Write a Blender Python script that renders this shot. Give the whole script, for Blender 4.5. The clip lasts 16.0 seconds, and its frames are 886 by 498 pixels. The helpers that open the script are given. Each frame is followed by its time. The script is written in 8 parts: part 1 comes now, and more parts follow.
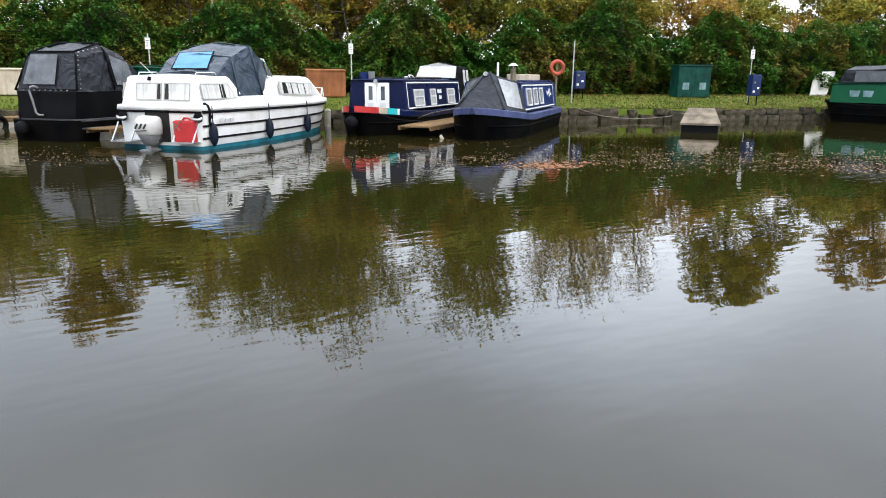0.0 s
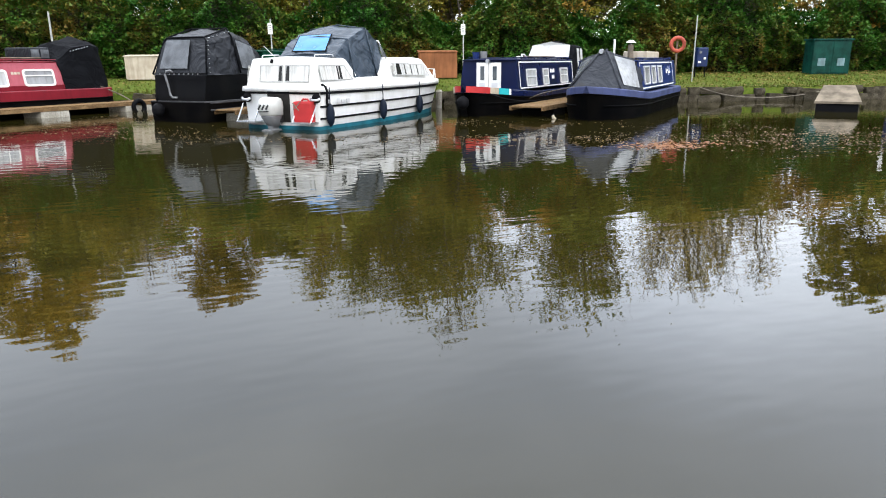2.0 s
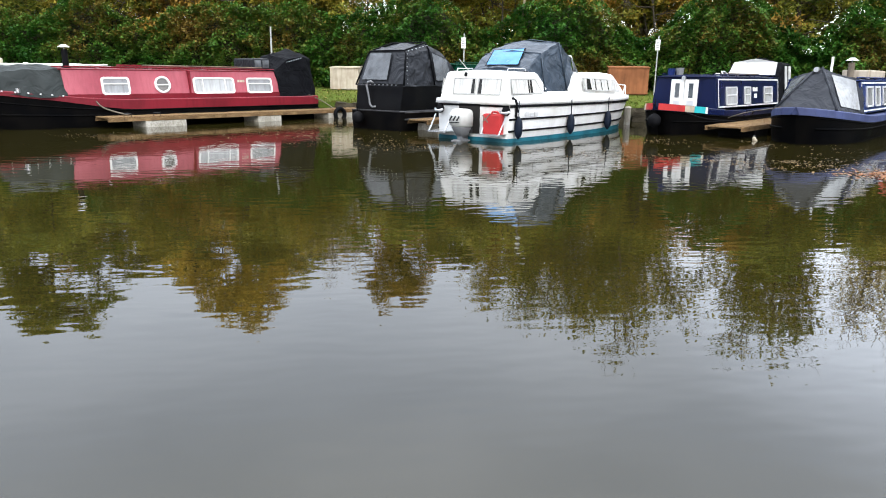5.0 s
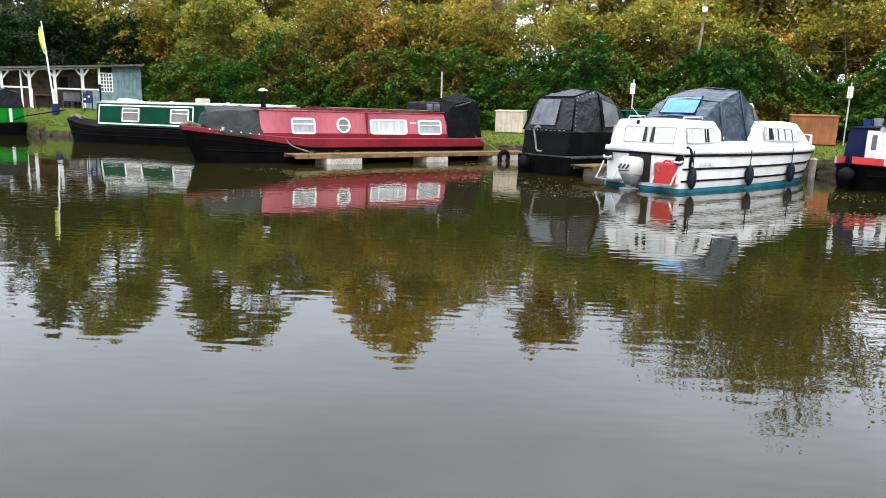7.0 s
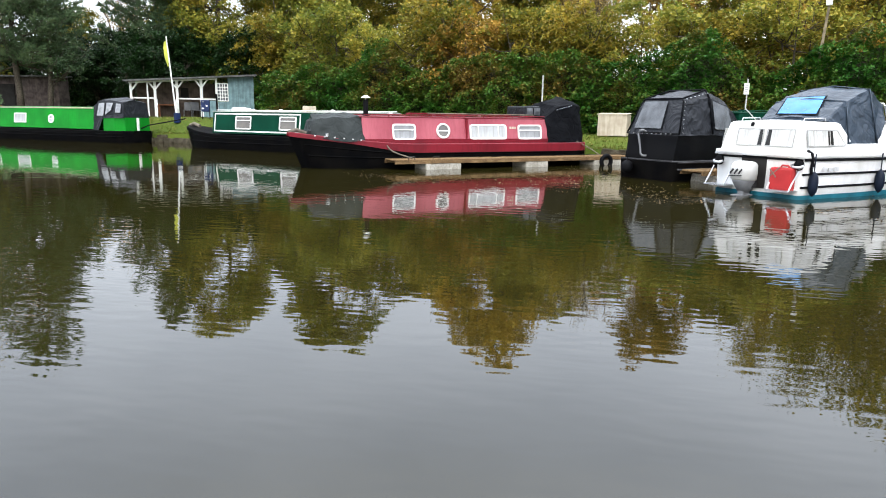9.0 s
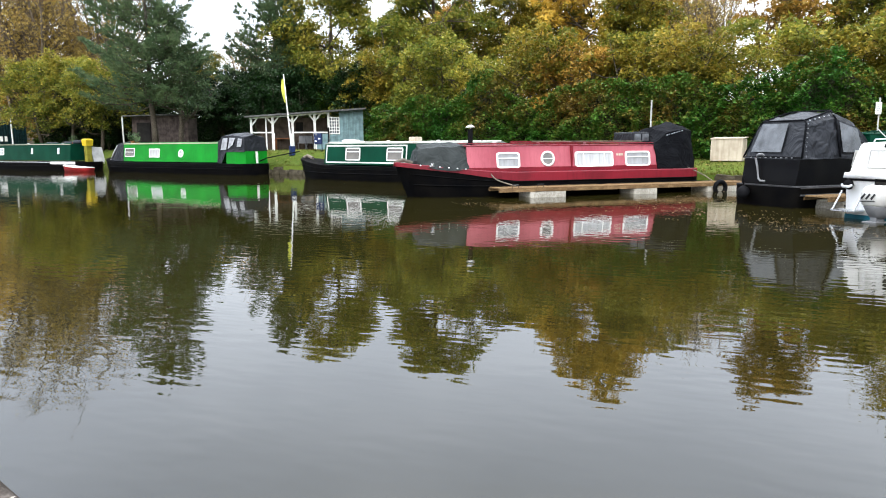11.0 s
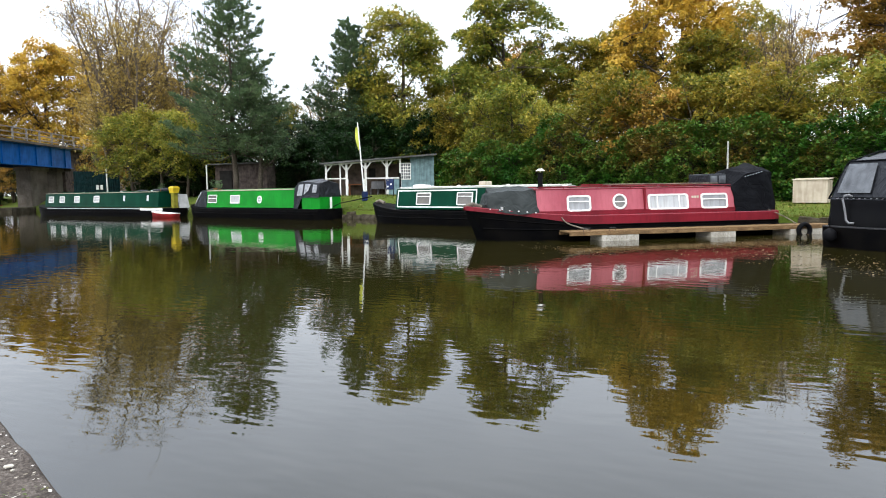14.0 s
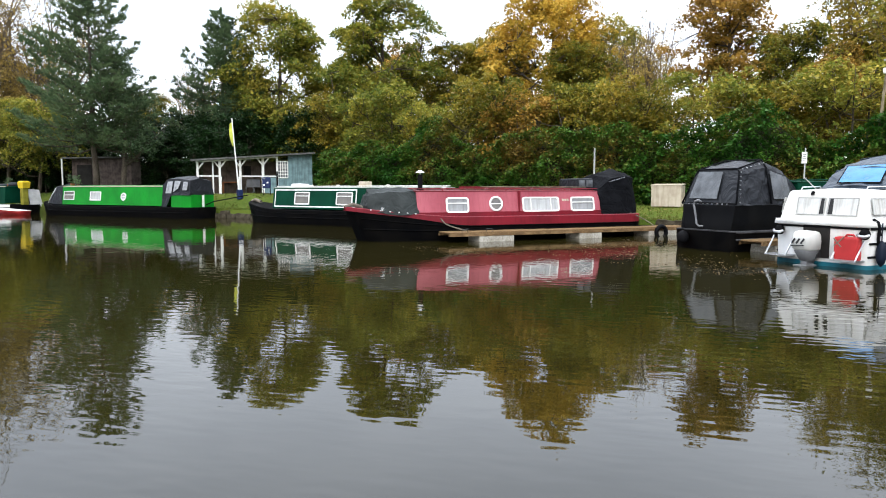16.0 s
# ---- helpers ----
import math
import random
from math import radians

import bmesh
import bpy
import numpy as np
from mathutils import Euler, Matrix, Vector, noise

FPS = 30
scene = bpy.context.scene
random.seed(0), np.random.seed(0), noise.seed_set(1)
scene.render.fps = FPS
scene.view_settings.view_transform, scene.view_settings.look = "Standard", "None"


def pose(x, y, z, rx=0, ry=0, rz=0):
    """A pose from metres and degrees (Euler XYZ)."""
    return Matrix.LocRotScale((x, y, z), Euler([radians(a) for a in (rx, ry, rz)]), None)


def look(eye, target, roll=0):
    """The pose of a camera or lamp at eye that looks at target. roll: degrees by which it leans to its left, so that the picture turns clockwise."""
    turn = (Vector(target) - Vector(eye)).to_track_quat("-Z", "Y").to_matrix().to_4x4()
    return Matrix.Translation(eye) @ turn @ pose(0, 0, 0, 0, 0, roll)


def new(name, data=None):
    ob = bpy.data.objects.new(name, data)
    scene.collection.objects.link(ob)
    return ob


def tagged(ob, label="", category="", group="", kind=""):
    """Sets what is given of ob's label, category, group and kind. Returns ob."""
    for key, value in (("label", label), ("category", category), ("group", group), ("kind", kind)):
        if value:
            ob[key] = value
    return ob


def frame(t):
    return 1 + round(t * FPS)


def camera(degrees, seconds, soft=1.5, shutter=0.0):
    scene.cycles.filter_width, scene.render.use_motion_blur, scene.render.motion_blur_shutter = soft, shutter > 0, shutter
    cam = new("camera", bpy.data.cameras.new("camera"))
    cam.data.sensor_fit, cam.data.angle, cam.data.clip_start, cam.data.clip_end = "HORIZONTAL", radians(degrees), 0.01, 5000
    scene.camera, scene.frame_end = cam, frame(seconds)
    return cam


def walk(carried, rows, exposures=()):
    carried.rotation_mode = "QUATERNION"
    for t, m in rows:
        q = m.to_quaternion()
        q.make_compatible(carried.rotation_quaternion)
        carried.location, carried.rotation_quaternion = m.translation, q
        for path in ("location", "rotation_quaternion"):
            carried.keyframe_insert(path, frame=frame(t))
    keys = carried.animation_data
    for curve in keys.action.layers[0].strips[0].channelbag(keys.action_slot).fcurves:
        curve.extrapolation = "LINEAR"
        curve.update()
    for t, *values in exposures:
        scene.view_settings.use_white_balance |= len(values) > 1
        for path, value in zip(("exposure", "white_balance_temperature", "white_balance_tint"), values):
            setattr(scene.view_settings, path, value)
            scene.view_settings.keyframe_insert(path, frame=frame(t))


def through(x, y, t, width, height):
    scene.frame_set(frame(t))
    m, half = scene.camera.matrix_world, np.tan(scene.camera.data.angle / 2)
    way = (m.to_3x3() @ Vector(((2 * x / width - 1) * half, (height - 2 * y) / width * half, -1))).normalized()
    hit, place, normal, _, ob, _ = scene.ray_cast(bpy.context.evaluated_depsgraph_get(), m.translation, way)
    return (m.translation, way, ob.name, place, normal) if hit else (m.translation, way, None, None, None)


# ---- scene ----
cam = camera(66.0, 16.0, soft=1.0)
PATH = [
    (0.0, pose(0.389, 0.022, 1.509, 76.03, -0.49, -4.80)),
    (0.5, pose(0.375, 0.044, 1.496, 75.69, -0.64, -2.81)),
    (1.0, pose(0.361, 0.057, 1.477, 75.54, -0.30, 0.12)),
    (1.5, pose(0.344, 0.048, 1.464, 75.03, 0.20, 2.44)),
    (2.0, pose(0.321, 0.069, 1.439, 74.63, 0.40, 4.10)),
    (2.5, pose(0.306, 0.091, 1.410, 74.30, 0.42, 5.09)),
    (3.0, pose(0.282, 0.089, 1.398, 74.29, 0.60, 5.67)),
    (3.5, pose(0.267, 0.086, 1.426, 74.49, 0.74, 7.45)),
    (4.0, pose(0.174, 0.060, 1.429, 74.53, 0.53, 10.26)),
    (4.5, pose(0.120, 0.046, 1.426, 75.27, -0.01, 14.82)),
    (5.0, pose(0.115, 0.015, 1.431, 75.75, -0.58, 18.82)),
    (7.5, pose(-0.161, -0.167, 1.547, 79.30, -1.46, 33.55)),
    (8.0, pose(-0.161, -0.122, 1.549, 79.31, -1.31, 35.10)),
    (8.5, pose(-0.175, -0.071, 1.547, 78.97, -1.10, 37.67)),
    (9.0, pose(-0.194, -0.027, 1.550, 78.98, -0.76, 39.93)),
    (11.5, pose(-0.241, 0.023, 1.541, 81.96, 0.19, 50.36)),
    (12.0, pose(-0.273, 0.051, 1.535, 82.65, -0.13, 52.00)),
    (12.5, pose(-0.240, 0.041, 1.522, 83.53, 0.07, 53.88)),
    (13.0, pose(-0.274, 0.036, 1.515, 84.04, 0.35, 55.18)),
    (13.5, pose(-0.263, 0.023, 1.518, 85.06, 0.56, 55.27)),
    (14.0, pose(-0.238, 0.029, 1.527, 85.08, 0.89, 54.38)),
    (14.5, pose(-0.221, -0.007, 1.539, 84.82, 1.14, 52.21)),
    (15.0, pose(-0.196, -0.034, 1.548, 84.24, 1.13, 49.29)),
    (15.5, pose(-0.175, -0.102, 1.562, 84.65, 0.13, 46.33)),
    (16.0, pose(-0.177, -0.107, 1.565, 84.97, 0.04, 44.23)),
]
EXPOSURES = [(0.0, 0.0), (1.5, 0.1), (3.0, 0.08), (5.0, 0.2), (9.0, 0.24), (11.5, 0.36), (12.5, 0.32), (13.5, 0.03), (16.0, 0.0)]
walk(cam, PATH, EXPOSURES)

# ---- world and light: bright overcast autumn day ----
SUN_ELEVATION, SUN_AZIMUTH = 28.0, 150.0
world = bpy.data.worlds.new("overcast_sky")
scene.world = world
world.use_nodes = True
wt = world.node_tree
wt.nodes.clear()
w_out = wt.nodes.new("ShaderNodeOutputWorld")
w_bg = wt.nodes.new("ShaderNodeBackground")
w_sky = wt.nodes.new("ShaderNodeTexSky")
w_sky.sky_type = "NISHITA"
w_sky.sun_disc = False
w_sky.sun_elevation = radians(SUN_ELEVATION)
w_sky.sun_rotation = radians(SUN_AZIMUTH)
w_sky.dust_density = 3.0
w_coord = wt.nodes.new("ShaderNodeTexCoord")
w_map = wt.nodes.new("ShaderNodeMapping")
w_map.inputs["Scale"].default_value = (1.0, 1.0, 2.2)
w_noise = wt.nodes.new("ShaderNodeTexNoise")
w_noise.inputs["Scale"].default_value = 1.6
w_noise.inputs["Detail"].default_value = 5.0
w_ramp = wt.nodes.new("ShaderNodeValToRGB")
w_ramp.color_ramp.elements[0].position = 0.32
w_ramp.color_ramp.elements[0].color = (10.5, 11.0, 11.8, 1)
w_ramp.color_ramp.elements[1].position = 0.70
w_ramp.color_ramp.elements[1].color = (15.5, 15.7, 16.0, 1)
w_mix = wt.nodes.new("ShaderNodeMixRGB")
w_mix.inputs[0].default_value = 0.86
wt.links.new(w_coord.outputs["Generated"], w_map.inputs["Vector"])
wt.links.new(w_map.outputs["Vector"], w_noise.inputs["Vector"])
wt.links.new(w_noise.outputs["Fac"], w_ramp.inputs["Fac"])
wt.links.new(w_sky.outputs["Color"], w_mix.inputs[1])
wt.links.new(w_ramp.outputs["Color"], w_mix.inputs[2])
# an overcast sky is brighter and cooler overhead than near the horizon
w_sep = wt.nodes.new("ShaderNodeSeparateXYZ")
w_grad = wt.nodes.new("ShaderNodeValToRGB")
w_grad.color_ramp.elements[0].position = 0.0
w_grad.color_ramp.elements[0].color = (0.74, 0.74, 0.735, 1)
w_grad.color_ramp.elements[1].position = 1.0
w_grad.color_ramp.elements[1].color = (2.7, 2.72, 2.75, 1)
w_mid = w_grad.color_ramp.elements.new(0.45)
w_mid.color = (1.03, 1.12, 1.29, 1)
w_mul = wt.nodes.new("ShaderNodeMixRGB")
w_mul.blend_type = "MULTIPLY"
w_mul.inputs[0].default_value = 1.0
wt.links.new(w_coord.outputs["Generated"], w_sep.inputs["Vector"])
wt.links.new(w_sep.outputs["Z"], w_grad.inputs["Fac"])
wt.links.new(w_mix.outputs["Color"], w_mul.inputs[1])
wt.links.new(w_grad.outputs["Color"], w_mul.inputs[2])
w_dot = wt.nodes.new("ShaderNodeVectorMath")
w_dot.operation = "DOT_PRODUCT"
w_dot.inputs[1].default_value = (0.29, 0.945, 0.15)
w_thin = wt.nodes.new("ShaderNodeMapRange")
w_thin.interpolation_type = "SMOOTHSTEP"
w_thin.inputs["From Min"].default_value, w_thin.inputs["From Max"].default_value = 0.93, 1.0
w_thin.inputs["To Min"].default_value, w_thin.inputs["To Max"].default_value = 1.0, 1.6
w_scale = wt.nodes.new("ShaderNodeVectorMath")
w_scale.operation = "SCALE"
wt.links.new(w_coord.outputs["Generated"], w_dot.inputs[0])
wt.links.new(w_dot.outputs["Value"], w_thin.inputs["Value"])
wt.links.new(w_mul.outputs["Color"], w_scale.inputs[0])
wt.links.new(w_thin.outputs["Result"], w_scale.inputs["Scale"])
wt.links.new(w_scale.outputs["Vector"], w_bg.inputs["Color"])
w_bg.inputs["Strength"].default_value = 0.15
wt.links.new(w_bg.outputs["Background"], w_out.inputs["Surface"])

sun_data = bpy.data.lights.new("sun", "SUN")
sun_data.energy = 1.2
sun_data.angle = radians(20)
sun_data.color = (1.0, 0.96, 0.9)
sun = new("sun", sun_data)
az, el = radians(SUN_AZIMUTH), radians(SUN_ELEVATION)
sun_from = Vector((math.sin(az) * math.cos(el), math.cos(az) * math.cos(el), math.sin(el)))
sun.matrix_world = look(sun_from * 50, (0, 0, 0))


# ---- materials ----
def _nodes(name):
    m = bpy.data.materials.new(name)
    m.use_nodes = True
    return m, m.node_tree, m.node_tree.nodes["Principled BSDF"]


def paint(name, color, rough=0.35, metal=0.0, wear=0.18, scale=3.0, bump=0.05, fine=60.0, dirt=None, spec=0.2, streak=0.0):
    """A painted, plastic, cloth or metal surface with blotches at two scales, faint relief and streaks of grime."""
    m, nt, b = _nodes(name)
    co = nt.nodes.new("ShaderNodeTexCoord")
    n1 = nt.nodes.new("ShaderNodeTexNoise")
    n1.inputs["Scale"].default_value = scale
    n1.inputs["Detail"].default_value = 6
    n2 = nt.nodes.new("ShaderNodeTexNoise")
    n2.inputs["Scale"].default_value = fine
    n2.inputs["Detail"].default_value = 3
    nt.links.new(co.outputs["Object"], n1.inputs["Vector"])
    nt.links.new(co.outputs["Object"], n2.inputs["Vector"])
    r = nt.nodes.new("ShaderNodeValToRGB")
    d = dirt or tuple(c * (1 - 2.0 * wear) for c in color)
    r.color_ramp.elements[0].position = 0.30
    r.color_ramp.elements[0].color = (*[max(0.0, c) for c in d], 1)
    r.color_ramp.elements[1].position = 0.62
    r.color_ramp.elements[1].color = (*color, 1)
    nt.links.new(n1.outputs["Fac"], r.inputs["Fac"])
    mix = nt.nodes.new("ShaderNodeMixRGB")
    mix.blend_type = "MULTIPLY"
    mix.inputs[0].default_value = wear
    nt.links.new(r.outputs["Color"], mix.inputs[1])
    nt.links.new(n2.outputs["Fac"], mix.inputs[2])
    last = mix
    if streak > 0:
        mp = nt.nodes.new("ShaderNodeMapping")
        mp.inputs["Scale"].default_value = (5.0, 5.0, 0.35)
        n3 = nt.nodes.new("ShaderNodeTexNoise")
        n3.inputs["Scale"].default_value = 2.4
        n3.inputs["Detail"].default_value = 4
        r3 = nt.nodes.new("ShaderNodeValToRGB")
        r3.color_ramp.elements[0].position, r3.color_ramp.elements[1].position = 0.36, 0.56
        r3.color_ramp.elements[0].color = (0.42, 0.37, 0.30, 1)
        r3.color_ramp.elements[1].color = (1, 1, 1, 1)
        nt.links.new(co.outputs["Object"], mp.inputs["Vector"])
        nt.links.new(mp.outputs["Vector"], n3.inputs["Vector"])
        nt.links.new(n3.outputs["Fac"], r3.inputs["Fac"])
        last = nt.nodes.new("ShaderNodeMixRGB")
        last.blend_type = "MULTIPLY"
        last.inputs[0].default_value = streak
        nt.links.new(mix.outputs["Color"], last.inputs[1])
        nt.links.new(r3.outputs["Color"], last.inputs[2])
    nt.links.new(last.outputs["Color"], b.inputs["Base Color"])
    rr = nt.nodes.new("ShaderNodeMapRange")
    rr.inputs["To Min"].default_value = min(1.0, rough + 0.18)
    rr.inputs["To Max"].default_value = max(0.02, rough - 0.08)
    nt.links.new(n1.outputs["Fac"], rr.inputs["Value"])
    nt.links.new(rr.outputs["Result"], b.inputs["Roughness"])
    b.inputs["Metallic"].default_value = metal
    b.inputs["Specular IOR Level"].default_value = spec
    if bump > 0:
        bp = nt.nodes.new("ShaderNodeBump")
        bp.inputs["Strength"].default_value = bump
        bp.inputs["Distance"].default_value = 0.02
        nt.links.new(n2.outputs["Fac"], bp.inputs["Height"])
        nt.links.new(bp.outputs["Normal"], b.inputs["Normal"])
    return m


def cloth(name, color, scale=2.2, fold=0.6, rough=0.75, sheen=0.12):
    """Weathered canvas with soft folds."""
    m = paint(name, color, rough=rough, wear=0.14, scale=scale, bump=0.0, fine=90, spec=sheen)
    nt = m.node_tree
    b = nt.nodes["Principled BSDF"]
    co = nt.nodes.new("ShaderNodeTexCoord")
    n = nt.nodes.new("ShaderNodeTexNoise")
    n.inputs["Scale"].default_value = 2.2
    n.inputs["Detail"].default_value = 2
    n.inputs["Distortion"].default_value = 1.8
    bp = nt.nodes.new("ShaderNodeBump")
    bp.inputs["Strength"].default_value = fold
    bp.inputs["Distance"].default_value = 0.12
    nt.links.new(co.outputs["Object"], n.inputs["Vector"])
    nt.links.new(n.outputs["Fac"], bp.inputs["Height"])
    nt.links.new(bp.outputs["Normal"], b.inputs["Normal"])
    return m


def foliage(name, colors, gloss=0.45, through=0.35, spread=0.5):
    """Leaves: the colour changes from leaf to leaf and from tree to tree; light passes through in part."""
    m, nt, b = _nodes(name)
    geo = nt.nodes.new("ShaderNodeNewGeometry")
    info = nt.nodes.new("ShaderNodeObjectInfo")
    co = nt.nodes.new("ShaderNodeTexCoord")
    n1 = nt.nodes.new("ShaderNodeTexNoise")
    n1.inputs["Scale"].default_value = 0.45
    n1.inputs["Detail"].default_value = 3
    nt.links.new(co.outputs["Object"], n1.inputs["Vector"])
    a = nt.nodes.new("ShaderNodeMath")
    a.operation = "MULTIPLY"
    a.inputs[1].default_value = spread
    nt.links.new(geo.outputs["Random Per Island"], a.inputs[0])
    c = nt.nodes.new("ShaderNodeMath")
    c.operation = "MULTIPLY_ADD"
    c.inputs[1].default_value = 1.5
    nt.links.new(n1.outputs["Fac"], c.inputs[0])
    c.inputs[2].default_value = -0.50 - 0.25 * (spread - 0.5)
    e = nt.nodes.new("ShaderNodeMath")
    e.operation = "ADD"
    nt.links.new(a.outputs[0], e.inputs[0])
    nt.links.new(c.outputs[0], e.inputs[1])
    o = nt.nodes.new("ShaderNodeMath")
    o.operation = "MULTIPLY_ADD"
    o.inputs[1].default_value = 0.24
    nt.links.new(info.outputs["Random"], o.inputs[0])
    nt.links.new(e.outputs[0], o.inputs[2])
    r = nt.nodes.new("ShaderNodeValToRGB")
    els = r.color_ramp.elements
    while len(els) < len(colors):
        els.new(0.5)
    for i, col in enumerate(colors):
        els[i].position = 0.08 + 0.84 * i / max(1, len(colors) - 1)
        els[i].color = (*col, 1)
    nt.links.new(o.outputs[0], r.inputs["Fac"])
    nt.links.new(r.outputs["Color"], b.inputs["Base Color"])
    b.inputs["Roughness"].default_value = gloss
    b.inputs["Specular IOR Level"].default_value = 0.12
    tr = nt.nodes.new("ShaderNodeBsdfTranslucent")
    nt.links.new(r.outputs["Color"], tr.inputs["Color"])
    mx = nt.nodes.new("ShaderNodeMixShader")
    mx.inputs[0].default_value = through
    out = nt.nodes["Material Output"]
    nt.links.new(b.outputs["BSDF"], mx.inputs[1])
    nt.links.new(tr.outputs["BSDF"], mx.inputs[2])
    nt.links.new(mx.outputs["Shader"], out.inputs["Surface"])
    return m


def glass(name, color=(0.05, 0.06, 0.07), rough=0.04):
    """A pane with the dark inside of a cabin behind it."""
    m, nt, b = _nodes(name)
    b.inputs["Base Color"].default_value = (*color, 1)
    b.inputs["Roughness"].default_value = rough
    b.inputs["Specular IOR Level"].default_value = 0.8
    return m


def water_material():
    m, nt, b = _nodes("canal_water")
    co = nt.nodes.new("ShaderNodeTexCoord")
    n0 = nt.nodes.new("ShaderNodeTexNoise")
    n0.inputs["Scale"].default_value = 0.06
    n0.inputs["Detail"].default_value = 3
    r = nt.nodes.new("ShaderNodeValToRGB")
    r.color_ramp.elements[0].color = (0.0105, 0.0088, 0.0020, 1)
    r.color_ramp.elements[1].color = (0.0170, 0.0142, 0.0030, 1)
    nt.links.new(co.outputs["Object"], n0.inputs["Vector"])
    nt.links.new(n0.outputs["Fac"], r.inputs["Fac"])
    nt.links.new(r.outputs["Color"], b.inputs["Base Color"])
    b.inputs["Roughness"].default_value = 0.018
    b.inputs["IOR"].default_value = 1.45
    b.inputs["Specular IOR Level"].default_value = 0.5
    def ripple(scale, stretch, detail):
        # small waves whose crests lie across the canal, longer than they are wide
        mp = nt.nodes.new("ShaderNodeMapping")
        mp.vector_type = "TEXTURE"
        mp.inputs["Rotation"].default_value = (0, 0, radians(27))
        mp.inputs["Scale"].default_value = stretch
        n = nt.nodes.new("ShaderNodeTexNoise")
        n.inputs["Scale"].default_value = scale
        n.inputs["Detail"].default_value = detail
        n.inputs["Roughness"].default_value = 0.45
        nt.links.new(co.outputs["Object"], mp.inputs["Vector"])
        nt.links.new(mp.outputs["Vector"], n.inputs["Vector"])
        return n
    big = ripple(0.8, (1.3, 0.9, 1.0), 1)
    small = ripple(5.6, (1.9, 0.8, 1.0), 1)
    calm = ripple(0.09, (1.0, 1.0, 1.0), 2)
    cr = nt.nodes.new("ShaderNodeMapRange")
    cr.inputs["From Min"].default_value, cr.inputs["From Max"].default_value = 0.35, 0.65
    cr.inputs["To Min"].default_value, cr.inputs["To Max"].default_value = 0.35, 1.0
    nt.links.new(calm.outputs["Fac"], cr.inputs["Value"])
    ms = nt.nodes.new("ShaderNodeMath")
    ms.operation = "MULTIPLY"
    nt.links.new(small.outputs["Fac"], ms.inputs[0])
    nt.links.new(cr.outputs["Result"], ms.inputs[1])
    b1 = nt.nodes.new("ShaderNodeBump")
    b1.inputs["Strength"].default_value = 1.0
    b1.inputs["Distance"].default_value = 0.0042
    nt.links.new(big.outputs["Fac"], b1.inputs["Height"])
    b2 = nt.nodes.new("ShaderNodeBump")
    b2.inputs["Strength"].default_value = 1.0
    b2.inputs["Distance"].default_value = 0.0034
    nt.links.new(ms.outputs[0], b2.inputs["Height"])
    nt.links.new(b1.outputs["Normal"], b2.inputs["Normal"])
    nt.links.new(b2.outputs["Normal"], b.inputs["Normal"])
    return m


def ground_material(name, colors, scales=(0.6, 9.0), bump=0.5, dist=0.05, rough=0.95):
    m, nt, b = _nodes(name)
    co = nt.nodes.new("ShaderNodeTexCoord")
    n1 = nt.nodes.new("ShaderNodeTexNoise")
    n1.inputs["Scale"].default_value = scales[0]
    n1.inputs["Detail"].default_value = 8
    n2 = nt.nodes.new("ShaderNodeTexNoise")
    n2.inputs["Scale"].default_value = scales[1]
    n2.inputs["Detail"].default_value = 6
    nt.links.new(co.outputs["Object"], n1.inputs["Vector"])
    nt.links.new(co.outputs["Object"], n2.inputs["Vector"])
    ad = nt.nodes.new("ShaderNodeMath")
    ad.operation = "ADD"
    nt.links.new(n1.outputs["Fac"], ad.inputs[0])
    nt.links.new(n2.outputs["Fac"], ad.inputs[1])
    hf = nt.nodes.new("ShaderNodeMath")
    hf.operation = "MULTIPLY"
    hf.inputs[1].default_value = 0.5
    nt.links.new(ad.outputs[0], hf.inputs[0])
    r = nt.nodes.new("ShaderNodeValToRGB")
    els = r.color_ramp.elements
    while len(els) < len(colors):
        els.new(0.5)
    for i, col in enumerate(colors):
        els[i].position = 0.34 + 0.32 * i / max(1, len(colors) - 1)
        els[i].color = (*col, 1)
    nt.links.new(hf.outputs[0], r.inputs["Fac"])
    nt.links.new(r.outputs["Color"], b.inputs["Base Color"])
    b.inputs["Roughness"].default_value = rough
    b.inputs["Specular IOR Level"].default_value = 0.12
    bp = nt.nodes.new("ShaderNodeBump")
    bp.inputs["Strength"].default_value = bump
    bp.inputs["Distance"].default_value = dist
    nt.links.new(n2.outputs["Fac"], bp.inputs["Height"])
    nt.links.new(bp.outputs["Normal"], b.inputs["Normal"])
    return m


M_WATER = water_material()
M_GRASS = ground_material("mown_grass", [(0.032, 0.052, 0.006), (0.054, 0.082, 0.009), (0.078, 0.100, 0.013), (0.105, 0.085, 0.024)], (0.5, 14.0), 0.25, 0.03)
M_EARTH = ground_material("bank_earth", [(0.035, 0.027, 0.018), (0.07, 0.055, 0.035), (0.12, 0.10, 0.07)], (0.9, 12.0), 0.8, 0.08)
M_STONE = ground_material("bank_stone", [(0.014, 0.012, 0.008), (0.046, 0.039, 0.026), (0.115, 0.098, 0.068)], (1.4, 16.0), 0.7, 0.03)
M_QUAY = ground_material("worn_quay_concrete", [(0.026, 0.021, 0.017), (0.066, 0.054, 0.045), (0.145, 0.125, 0.108)], (4.0, 55.0), 1.0, 0.02)
M_CONC = ground_material("weathered_concrete", [(0.17, 0.15, 0.115), (0.36, 0.335, 0.28), (0.52, 0.49, 0.43)], (1.6, 22.0), 0.4, 0.01)
